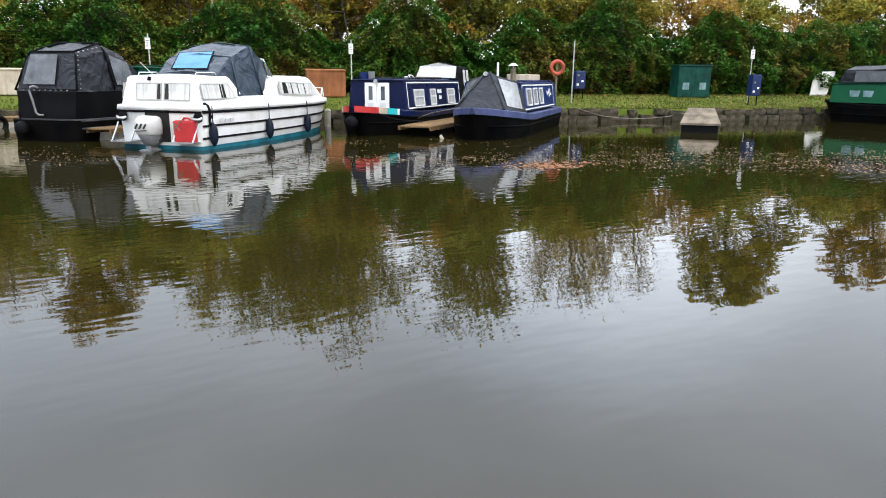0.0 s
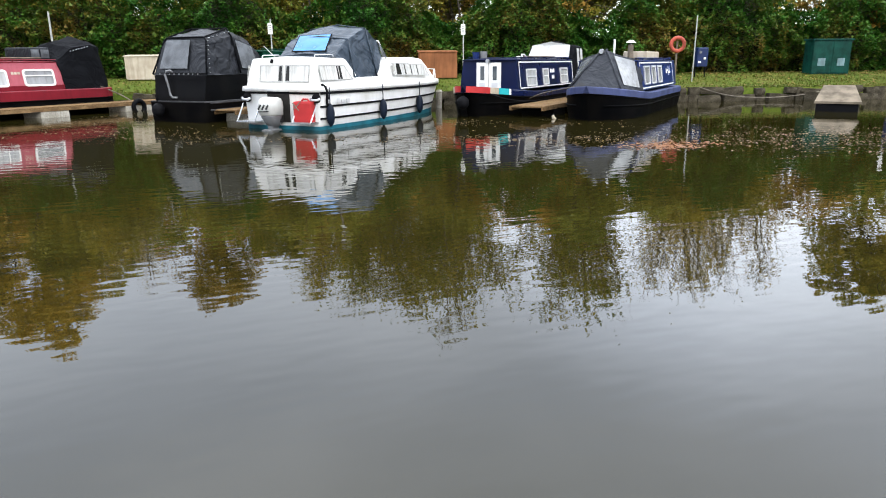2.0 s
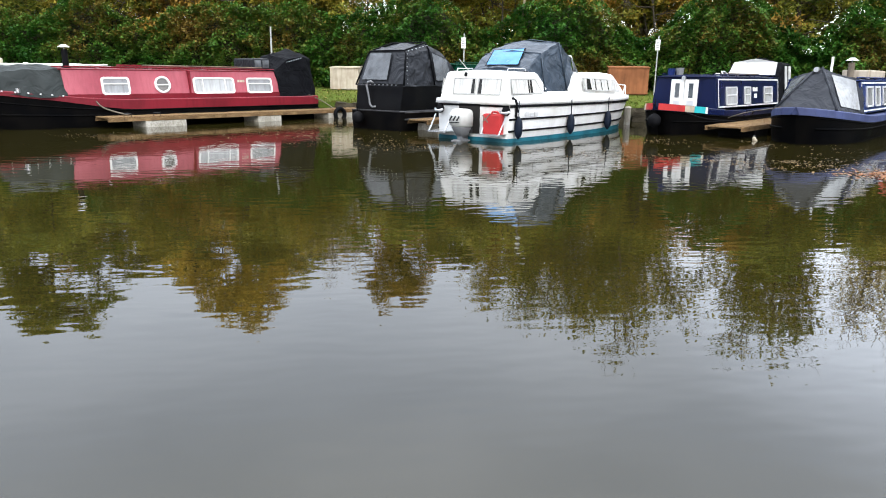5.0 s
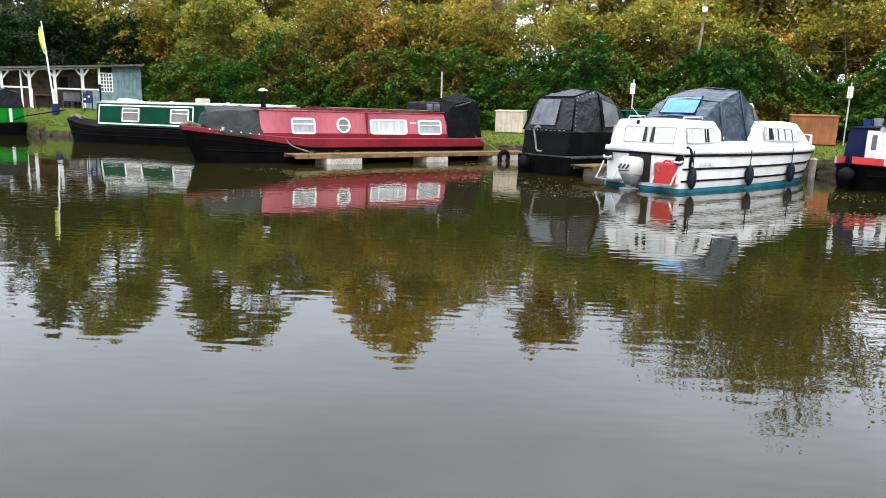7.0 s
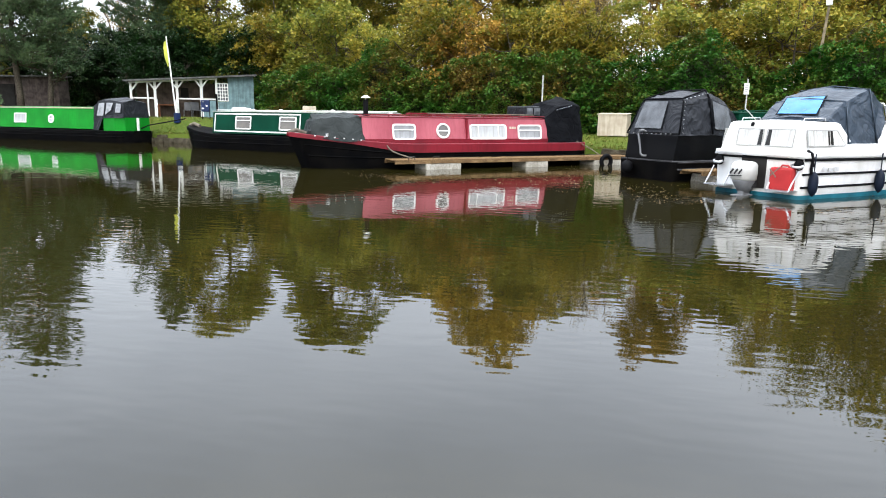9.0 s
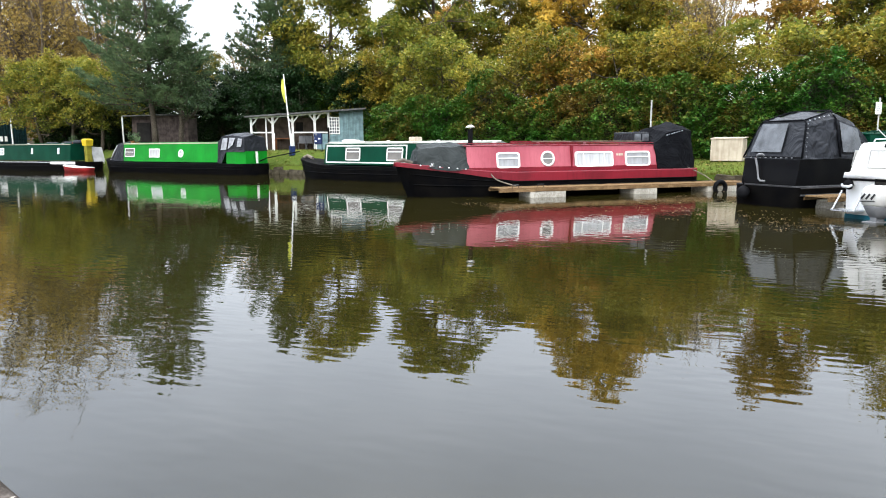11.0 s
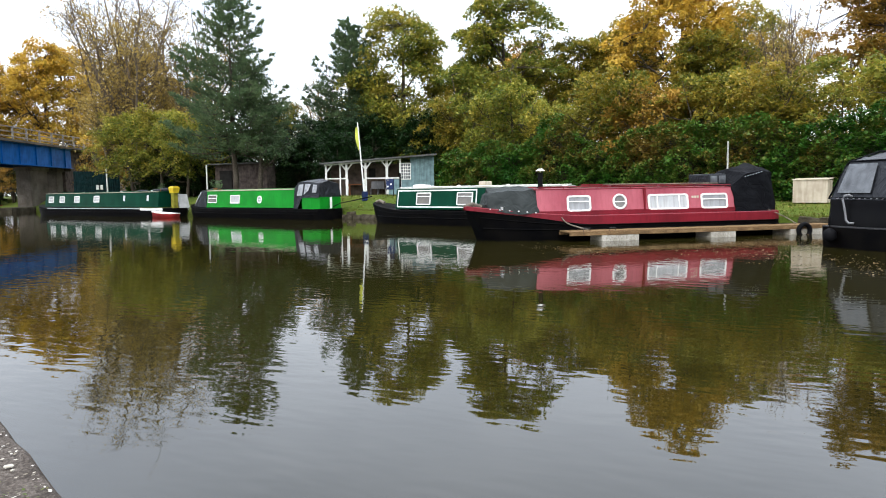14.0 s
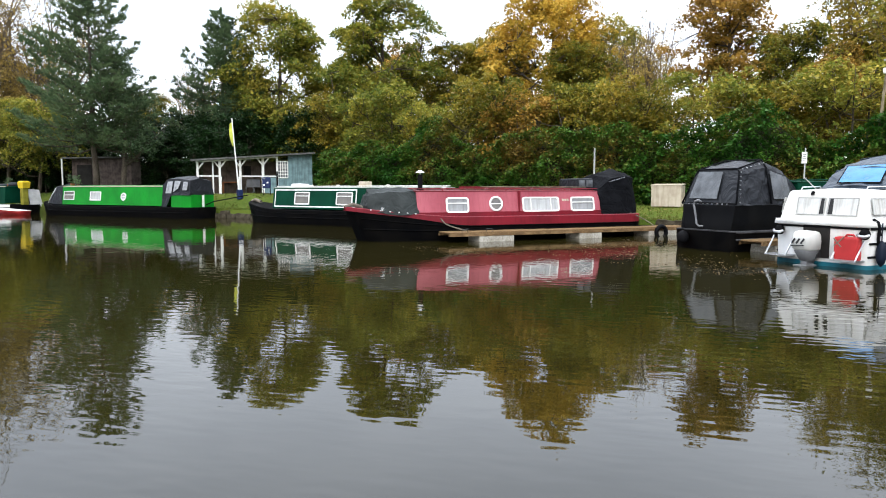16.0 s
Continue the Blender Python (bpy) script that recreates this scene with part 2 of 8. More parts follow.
# stained, and darkened further for the shade under the bridge
M_PIER = ground_material("stained_shade_darkened_concrete", [(0.045, 0.038, 0.032), (0.105, 0.092, 0.075), (0.19, 0.17, 0.145)], (0.8, 14.0), 0.4, 0.01)
M_PLANK = ground_material("weathered_timber", [(0.055, 0.034, 0.018), (0.16, 0.098, 0.046), (0.30, 0.20, 0.10)], (3.2, 30.0), 0.5, 0.01, 0.85)
M_BARK = ground_material("bark", [(0.035, 0.028, 0.02), (0.075, 0.062, 0.048), (0.13, 0.115, 0.09)], (1.5, 16.0), 0.8, 0.04)
M_TWIG = ground_material("grey_brown_twigs", [(0.07, 0.055, 0.04), (0.14, 0.11, 0.08), (0.22, 0.18, 0.13)], (1.5, 16.0), 0.6, 0.02)
# near-black brown: the shade inside the hedge is put into this colour
M_HEDGESHADE = ground_material("hedge_inner_shade", [(0.010, 0.011, 0.006), (0.022, 0.021, 0.012), (0.045, 0.036, 0.02)], (2.5, 18.0), 0.8, 0.05)
M_BLACKHULL = paint("black_bitumen_hull", (0.0022, 0.0023, 0.0028), 0.42, wear=0.3, scale=2.0, dirt=(0.0055, 0.005, 0.0045), bump=0.1, streak=0.2, spec=0.02)
M_STRAKE = paint("dark_steel_strake", (0.05, 0.05, 0.052), 0.5, wear=0.3)
M_RED = paint("faded_red_gloss_paint", (0.47, 0.118, 0.145), 0.34, wear=0.30, scale=0.7, dirt=(0.32, 0.058, 0.08), streak=0.2, spec=0.25)
M_DARKRED = paint("dark_red_gloss_paint", (0.20, 0.016, 0.026), 0.3, wear=0.16, scale=1.4, streak=0.2)
M_NAVY = paint("navy_blue_gloss_paint", (0.005, 0.010, 0.046), 0.25, wear=0.15, scale=1.5, spec=0.16)
M_BLUE = paint("royal_blue_gloss_paint", (0.012, 0.028, 0.125), 0.25, wear=0.15, scale=1.5, spec=0.2)
M_PALEBLUE = paint("faded_blue_gunwale_paint", (0.058, 0.075, 0.18), 0.4, wear=0.22, scale=2, spec=0.3)
M_GREEN = paint("bright_green_gloss_paint", (0.006, 0.235, 0.018), 0.28, wear=0.16, scale=1.0, spec=0.14, streak=0.12)
M_GREENROOF = paint("pale_green_roof_paint", (0.10, 0.36, 0.11), 0.4, wear=0.2, scale=1.0, spec=0.4)
M_DGREEN = paint("dark_green_gloss_paint", (0.0035, 0.046, 0.025), 0.28, wear=0.18, scale=1.0, spec=0.04, streak=0.12)
M_MGREEN = paint("mid_green_gloss_paint", (0.006, 0.080, 0.034), 0.28, wear=0.14, scale=1.0, spec=0.12)
M_WHITE = paint("white_gelcoat", (0.76, 0.76, 0.745), 0.28, wear=0.07, scale=1.2, bump=0.02, dirt=(0.60, 0.59, 0.54), streak=0.10)
M_WHITEPAINT = paint("white_gloss_paint", (0.80, 0.80, 0.77), 0.4, wear=0.08, dirt=(0.66, 0.65, 0.60))
M_PALEROOF = paint("weathered_pale_roof_paint", (0.42, 0.44, 0.39), 0.5, wear=0.25, scale=1.0, dirt=(0.26, 0.28, 0.23))
M_CREAM = paint("cream_paint", (0.55, 0.48, 0.37), 0.6, wear=0.2, dirt=(0.42, 0.35, 0.26), streak=0.3)
M_TEAL = paint("teal_antifouling", (0.012, 0.14, 0.19), 0.5, wear=0.25, scale=3)
M_TURQ = paint("turquoise_gloss_paint", (0.03, 0.42, 0.45), 0.35, wear=0.15)
M_FENDER = paint("dark_blue_fender_vinyl", (0.008, 0.013, 0.026), 0.4, wear=0.2, spec=0.12)
M_BLACK = paint("black_rubber", (0.006, 0.006, 0.007), 0.6, wear=0.2, spec=0.06)
M_GREYPL = paint("grey_plastic", (0.19, 0.195, 0.20), 0.4, wear=0.15)
M_OUTBOARD = paint("off_white_outboard_cowling", (0.55, 0.55, 0.52), 0.3, wear=0.1)
M_CHROME = paint("dull_stainless", (0.62, 0.63, 0.64), 0.25, metal=0.9, wear=0.1)
M_CANVAS_BLACK = cloth("black_canvas", (0.0055, 0.006, 0.0075), sheen=0.06)
M_CANVAS_GREY = cloth("charcoal_canvas", (0.014, 0.0155, 0.019), sheen=0.22, rough=0.38, fold=0.5)
M_CANVAS_MID = cloth("mid_grey_canvas", (0.030, 0.033, 0.040), sheen=0.15, rough=0.6)
M_CANVAS_BLUE = cloth("slate_blue_canvas", (0.026, 0.040, 0.058), fold=0.5, sheen=0.3, rough=0.36)
M_CANVAS_LIGHT = cloth("pale_canvas", (0.50, 0.50, 0.48), fold=0.5)
M_CLEARGREY = paint("clear_vinyl_grey", (0.135, 0.145, 0.155), 0.22, wear=0.3, scale=4, spec=0.35, bump=0.1, fine=9)
M_CLEARPALE = paint("clear_vinyl_pale", (0.34, 0.35, 0.36), 0.25, wear=0.3, scale=5, bump=0.1, fine=9, dirt=(0.16, 0.17, 0.18))
M_CLEARBLUE = paint("clear_vinyl_with_blue_lining", (0.045, 0.20, 0.42), 0.2, wear=0.16, bump=0.1, fine=9)
M_VINYLPALE = paint("pale_cloudy_vinyl", (0.36, 0.37, 0.37), 0.22, wear=0.3, scale=3, bump=0.1, fine=9, dirt=(0.22, 0.23, 0.24), streak=0.3)
M_GLASS = glass("window_glass")
M_NET = paint("net_curtain_behind_glass", (0.50, 0.51, 0.50), 0.12, wear=0.10, scale=1.3, dirt=(0.36, 0.37, 0.37), spec=0.7, fine=14.0, bump=0.0, streak=0.35)
M_NETDARK = paint("shaded_window_glass", (0.17, 0.155, 0.135), 0.10, wear=0.12, scale=1.3, dirt=(0.09, 0.085, 0.08), spec=0.7, fine=14.0, bump=0.0)
M_NETMID = paint("dim_net_curtain_behind_glass", (0.33, 0.34, 0.34), 0.12, wear=0.16, scale=1.3, dirt=(0.18, 0.18, 0.18), spec=0.7, fine=14.0, bump=0.0, streak=0.35)
M_CURTAIN = paint("white_curtain_behind_glass", (0.70, 0.70, 0.67), 0.2, wear=0.14, scale=2.5, dirt=(0.48, 0.48, 0.46), spec=0.5, fine=14.0, bump=0.0, streak=0.5)
M_GLASSDARK = paint("dark_window_glass", (0.025, 0.025, 0.024), 0.08, wear=0.1, bump=0.0)
M_CANVAS_OLIVE = cloth("grey_green_canvas", (0.026, 0.031, 0.030), sheen=0.15, rough=0.6)
M_CANVAS_GLOSS = paint("glossy_black_vinyl", (0.0028, 0.003, 0.0036), 0.32, wear=0.2, scale=2.0, dirt=(0.005, 0.005, 0.005), bump=0.15, spec=0.06)
# dark tone for a notice board and for openings whose shade is only colour
M_DARKFILL = paint("dark_board_and_opening_shade", (0.02, 0.018, 0.016), 0.8)
M_ALU = paint("aluminium_frame", (0.66, 0.66, 0.65), 0.35, metal=0.2, wear=0.08)
M_TERRA = paint("orange_brown_timber_box", (0.30, 0.115, 0.045), 0.7, wear=0.2, scale=2.0, streak=0.3)
M_CABGREEN = paint("green_cabinet_paint", (0.006, 0.062, 0.046), 0.5, wear=0.3, spec=0.12, streak=0.2)
M_CABBLUE = paint("blue_service_bollard_paint", (0.006, 0.020, 0.085), 0.45, wear=0.15, spec=0.3)
M_ORANGE = paint("orange_lifebuoy_plastic", (0.52, 0.105, 0.065), 0.5, wear=0.3, spec=0.2)
M_PAVBLUE = paint("blue_grey_boarding", (0.19, 0.30, 0.32), 0.6, wear=0.2, streak=0.4)
M_ROOFFELT = paint("grey_roofing_felt", (0.13, 0.13, 0.125), 0.9, wear=0.3, scale=4)
M_HUT = paint("pinkish_grey_render", (0.12, 0.095, 0.085), 0.85, wear=0.3, streak=0.3, spec=0.1)
M_CONT = paint("dark_teal_container_paint", (0.005, 0.030, 0.032), 0.55, wear=0.3, spec=0.12, streak=0.25)
M_BRIDGE = paint("blue_girder_paint", (0.004, 0.12, 0.42), 0.5, spec=0.1, wear=0.2, scale=1.0, streak=0.35)
M_RAIL = paint("pale_steel_parapet", (0.30, 0.27, 0.23), 0.6, wear=0.2, streak=0.2)
M_FLAG = paint("yellow_green_flag_cloth", (0.62, 0.64, 0.10), 0.8, wear=0.15)
M_YELLOW = paint("yellow_plastic", (0.58, 0.42, 0.02), 0.5, wear=0.15)
M_OCHRE = paint("dull_ochre_paint", (0.26, 0.24, 0.03), 0.5, wear=0.2)
M_POLE = paint("galvanised_post", (0.50, 0.50, 0.47), 0.5, metal=0.3, wear=0.2)
M_WOODPOLE = paint("grey_timber_pole", (0.22, 0.18, 0.13), 0.85, wear=0.3)
M_LAMPPOLE = paint("pale_timber_pole", (0.34, 0.28, 0.18), 0.8, wear=0.3, streak=0.3)
M_SHED = paint("brown_stained_boarding", (0.15, 0.115, 0.09), 0.8, wear=0.3, streak=0.3)
M_ROPE = paint("old_rope", (0.22, 0.19, 0.15), 0.9, wear=0.3)
M_TINRED = paint("red_plastic_fuel_can", (0.46, 0.035, 0.035), 0.4, wear=0.15)
M_HEDGE = foliage("hedge_leaves", [(0.006, 0.026, 0.004), (0.014, 0.062, 0.007), (0.030, 0.105, 0.012), (0.052, 0.120, 0.014), (0.085, 0.105, 0.016), (0.17, 0.110, 0.022)], through=0.25, spread=0.34)
# hedge greens darkened: the shade under the trees is put into the leaf colour
M_SHADELEAF = foliage("leaves_darkened_for_shade", [(0.004, 0.012, 0.003), (0.008, 0.026, 0.006), (0.018, 0.048, 0.010)], through=0.15, spread=0.5)
M_OLIVE = foliage("olive_leaves", [(0.038, 0.060, 0.011), (0.108, 0.126, 0.018), (0.228, 0.198, 0.026), (0.384, 0.276, 0.042)], through=0.38)
M_AMBER = foliage("amber_leaves", [(0.10, 0.10, 0.018), (0.28, 0.20, 0.028), (0.49, 0.32, 0.042), (0.62, 0.42, 0.075)], through=0.38)
M_RUST = foliage("rusty_leaves", [(0.063, 0.067, 0.015), (0.196, 0.132, 0.025), (0.356, 0.207, 0.037), (0.483, 0.299, 0.063)], through=0.38)
M_MAPLE = foliage("yellow_green_leaves", [(0.048, 0.082, 0.016), (0.120, 0.150, 0.023), (0.240, 0.234, 0.034), (0.432, 0.348, 0.060)], through=0.38)
M_PINE = foliage("pine_needles", [(0.032, 0.062, 0.028), (0.072, 0.118, 0.052), (0.13, 0.175, 0.08)], through=0.32)
M_BARE = foliage("thin_brown_leaves", [(0.176, 0.127, 0.044), (0.352, 0.253, 0.072), (0.528, 0.396, 0.121)], through=0.38)
M_LITTER = foliage("fallen_leaves", [(0.05, 0.028, 0.014), (0.10, 0.055, 0.02), (0.17, 0.09, 0.028), (0.26, 0.16, 0.05)], through=0.1, spread=0.9)
M_WETLEAF = foliage("wet_fallen_leaves", [(0.035, 0.021, 0.011), (0.075, 0.045, 0.020), (0.13, 0.080, 0.034), (0.20, 0.13, 0.06)], through=0.1, spread=0.9)
M_SCRAP = foliage("pale_leaf_scraps", [(0.05, 0.04, 0.03), (0.13, 0.11, 0.08), (0.30, 0.27, 0.22), (0.46, 0.43, 0.38)], through=0.05, spread=0.9)
M_REDLITTER = foliage("orange_weed", [(0.10, 0.032, 0.012), (0.18, 0.065, 0.022), (0.26, 0.12, 0.05)], through=0.1, spread=0.9)
M_GRASSBLADE = foliage("grass_blades", [(0.034, 0.060, 0.006), (0.060, 0.094, 0.010), (0.100, 0.104, 0.020)], through=0.3, spread=0.9)


# ---- mesh helpers ----
def part(name, bm, material, parent, label="", smooth=False):
    """Links a bmesh as one mesh object under a thing or a part."""
    bmesh.ops.recalc_face_normals(bm, faces=bm.faces[:])
    me = bpy.data.meshes.new(name)
    bm.to_mesh(me)
    bm.free()
    for p in me.polygons:
        p.use_smooth = smooth
    me.materials.append(material)
    ob = new(name, me)
    ob.parent = parent
    if label:
        tagged(ob, label)
    return ob


def thing(name, label, category, m=None, group="", kind=""):
    ob = new(name)
    ob.empty_display_size = 0.2
    if m is not None:
        ob.matrix_world = m
    return tagged(ob, label, category, group, kind)


def solid(name, bm, material, label, category="", kind="", smooth=False, m=None, group=""):
    """A thing that is one mesh."""
    ob = part(name, bm, material, None, "", smooth)
    if m is not None:
        ob.matrix_world = m
    return tagged(ob, label, category, group, kind)


def box(bm, x0, x1, y0, y1, z0, z1, bevel=0.0):
    made = bmesh.ops.create_cube(bm, size=1.0, matrix=Matrix.Translation(((x0 + x1) / 2, (y0 + y1) / 2, (z0 + z1) / 2)) @ Matrix.Diagonal((x1 - x0, y1 - y0, z1 - z0, 1)))
    if bevel > 0:
        edges = list({e for v in made["verts"] for e in v.link_edges})
        bmesh.ops.bevel(bm, geom=edges, offset=bevel, segments=2, affect="EDGES", profile=0.6)
    return bm


def beam(bm, p, q, w, h):
    """A bar of section w by h from p to q."""
    p, q = Vector(p), Vector(q)
    d = q - p
    rot = d.to_track_quat("X", "Z").to_matrix().to_4x4()
    bmesh.ops.create_cube(bm, size=1.0, matrix=Matrix.Translation((p + q) / 2) @ rot @ Matrix.Diagonal((d.length, w, h, 1)))
    return bm


def tube(bm, pts, r, sides=8, taper=1.0, cap=True):
    """A round tube along points; the radius shrinks to r * taper."""
    pts = [Vector(p) for p in pts]
    rings = []
    n = len(pts)
    for i, p in enumerate(pts):
        d = (pts[min(i + 1, n - 1)] - pts[max(i - 1, 0)]).normalized()
        a = d.orthogonal().normalized() if abs(d.z) > 0.95 else d.cross(Vector((0, 0, 1))).normalized()
        b = d.cross(a)
        rr = r * (1 + (taper - 1) * i / max(1, n - 1))
        rings.append([bm.verts.new(p + (a * math.cos(k * math.tau / sides) + b * math.sin(k * math.tau / sides)) * rr) for k in range(sides)])
    for r0, r1 in zip(rings, rings[1:]):
        for k in range(sides):
            bm.faces.new((r0[k], r0[(k + 1) % sides], r1[(k + 1) % sides], r1[k]))
    if cap:
        bm.faces.new(rings[0][::-1])
        bm.faces.new(rings[-1])
    return bm


def loft(bm, sections, closed=False, caps=True):
    """Skins a row of sections, each a list of as many points."""
    rings = [[bm.verts.new(p) for p in s] for s in sections]
    n = len(rings[0])
    for a, b in zip(rings, rings[1:]):
        for k in range(n if closed else n - 1):
            j = (k + 1) % n
            if (a[k].co - b[k].co).length < 1e-5 and (a[j].co - b[j].co).length < 1e-5:
                continue
            bm.faces.new((a[k], a[j], b[j], b[k]))
    if caps:
        bm.faces.new(rings[0][::-1])
        bm.faces.new(rings[-1])
    return bm


def rounded(w, h, r, n=4):
    """A rounded rectangle about the origin, as (u, v)."""
    out = []
    for cx, cy, a0 in ((w / 2 - r, h / 2 - r, 0), (-w / 2 + r, h / 2 - r, 90), (-w / 2 + r, -h / 2 + r, 180), (w / 2 - r, -h / 2 + r, 270)):
        for k in range(n + 1):
            a = radians(a0 + 90 * k / n)
            out.append((cx + r * math.cos(a), cy + r * math.sin(a)))
    return out


def ring_plate(bm, outer, inner, m, depth):
    """A frame between two outlines, depth thick, standing in the plane u (x), v (z) of m and facing -y."""
    n = len(outer)
    rows = []
    for loop, y in ((outer, 0), (outer, -depth), (inner, -depth), (inner, 0)):
        rows.append([bm.verts.new(m @ Vector((u, y, v))) for u, v in loop])
    for a, b in zip(rows, rows[1:] + rows[:1]):
        for k in range(n):
            bm.faces.new((a[k], a[(k + 1) % n], b[(k + 1) % n], b[k]))
    return bm


def plate(bm, loop, m, y0=0.0, depth=0.01):
    a = [bm.verts.new(m @ Vector((u, y0, v))) for u, v in loop]
    b = [bm.verts.new(m @ Vector((u, y0 - depth, v))) for u, v in loop]
    bm.faces.new(a)
    bm.faces.new(b[::-1])
    n = len(loop)
    for k in range(n):
        bm.faces.new((a[k], a[(k + 1) % n], b[(k + 1) % n], b[k]))
    return bm


def wrinkle(bm, amount, scale=2.5, seed=0.0):
    """Pushes the vertices about by noise, as loose canvas sags."""
    for v in bm.verts:
        p = v.co * scale + Vector((seed, seed * 1.7, seed * 0.3))
        v.co += Vector((noise.noise(p), noise.noise(p + Vector((7, 3, 1))), noise.noise(p + Vector((2, 9, 5))))) * amount
    return bm


def smooth01(a, b, x):
    t = min(1.0, max(0.0, (x - a) / (b - a)))
    return t * t * (3 - 2 * t)


def heading(x, y, hx, hy, z=0.0):
    """A pose at x, y whose own x axis points along (hx, hy)."""
    return pose(x, y, z, 0, 0, math.degrees(math.atan2(hy, hx)))


# ---- the setting ----
BANK = [(140, 52), (60, 37), (19, 28.1), (14.3, 26.9), (9.5, 26.0), (4.0, 25.0), (-1.3, 24.1), (-11.5, 22.7), (-22, 20.9), (-33.9, 18.5), (-46, 15.2), (-56, 13.4), (-70, 9.4), (-85, 6.5), (-130, -1.0), (-260, -20)]


def bank_y(x):
    for (x1, y1), (x0, y0) in zip(BANK, BANK[1:]):
        if x0 <= x <= x1:
            return y0 + (y1 - y0) * (x - x0) / (x1 - x0)
    return BANK[0][1] if x > BANK[0][0] else BANK[-1][1]


def ground_z(x, y):
    """Height of the grass behind the bank's edge."""
    d = y - bank_y(x)
    rise = 0.44 + 0.38 * smooth01(-18, -28, x)
    return 0.46 + rise * smooth01(0.2, 4.2 - 1.2 * smooth01(-18, -28, x), d) + 0.5 * smooth01(6, 16, d)


bm = bmesh.new()
xs, ys = [-420 + i * 6 for i in range(121)], [-300, -120, -40, -10, -4, -1, 2, 6, 10, 16, 24, 34, 48, 80, 160, 400]
grid = [[bm.verts.new((x, y, 0.0)) for x in xs] for y in ys]
for a, b in zip(grid, grid[1:]):
    for k in range(len(xs) - 1):
        bm.faces.new((a[k], a[k + 1], b[k + 1], b[k]))
solid("water", bm, M_WATER, "calm murky green-brown canal water", "water", kind="structure")

# the grass bank: one sheet from the water's edge to the horizon
bm = bmesh.new()
steps = [-0.06, 0.0, 0.25, 0.7, 1.3, 2.0, 2.8, 3.6, 4.6, 6, 9, 14, 24, 60, 160, 500]
cols = []
x = 138.0
while x > -258:
    cols.append(x)
    x -= 0.6 if -45 < x < 24 else 2.5
rows = []
for x in cols:
    y0 = bank_y(x)
    row = []
    for d in steps:
        wob = 0.05 * noise.noise(Vector((x * 0.8, d * 0.8, 0))) if 0 < d < 10 else 0.0
        z = -0.35 if d < 0 else ground_z(x, y0 + d) + wob
        row.append(bm.verts.new((x, y0 + d + 0.10 * noise.noise(Vector((x * 0.7, 3, 0))), z)))
    rows.append(row)
for a, b in zip(rows, rows[1:]):
    for k in range(len(steps) - 1):
        bm.faces.new((a[k], a[k + 1], b[k + 1], b[k]))
solid("ground", bm, M_GRASS, "mown grass bank with fallen leaves", "grass", kind="structure", smooth=True)

# the near towpath and its quay edge
QS = 0.121


def quay_y(x):
    return 0.685 + QS * x


bm = bmesh.new()
qx = [-260, -120, -60, -30] + [-20 + 0.25 * i for i in range(121)] + [14, 20, 40, 80, 140]
qd = [0.0, 0.0, 0.03, 0.12, 0.25, 0.45, 0.7, 1.0, 1.5, 3, 8, 40, 300]
rows = []
for x in qx:
    row = []
    for i, d in enumerate(qd):
        z = -0.35 if i == 0 else 0.37 if i == 1 else 0.40
        w = 0.012 * noise.noise(Vector((x * 3.1, d * 3.3, 0))) + 0.006 * noise.noise(Vector((x * 11, d * 11, 4)))
        row.append(bm.verts.new((x, quay_y(x) - d + (0.015 * noise.noise(Vector((x * 2.3, 0, 0))) if i < 3 else 0), z + (w if i > 0 else 0))))
    rows.append(row)
for a, b in zip(rows, rows[1:]):
    for k in range(len(qd) - 1):
        bm.faces.new((a[k], a[k + 1], b[k + 1], b[k]))
solid("pavement", bm, M_QUAY, "worn grey concrete quay edge with grit", "quay", kind="structure", smooth=True)


# ---- boats ----
def hull_half(s, s0, s1, beam, bow=3.0, stern=0.9, sharp=0.62, blunt=0.55):
    """Half breadth of a narrow hull at s between stern s0 and bow s1."""
    b = beam / 2
    if s > s1 - bow:
        t = (s1 - s) / bow
        b *= max(0.0, 1 - (1 - t) ** 2.2) ** sharp
    if s < s0 + stern:
        t = (s - s0) / stern
        b *= blunt + (1 - blunt) * math.sqrt(max(0.0, 1 - (1 - t) ** 2))
    return b


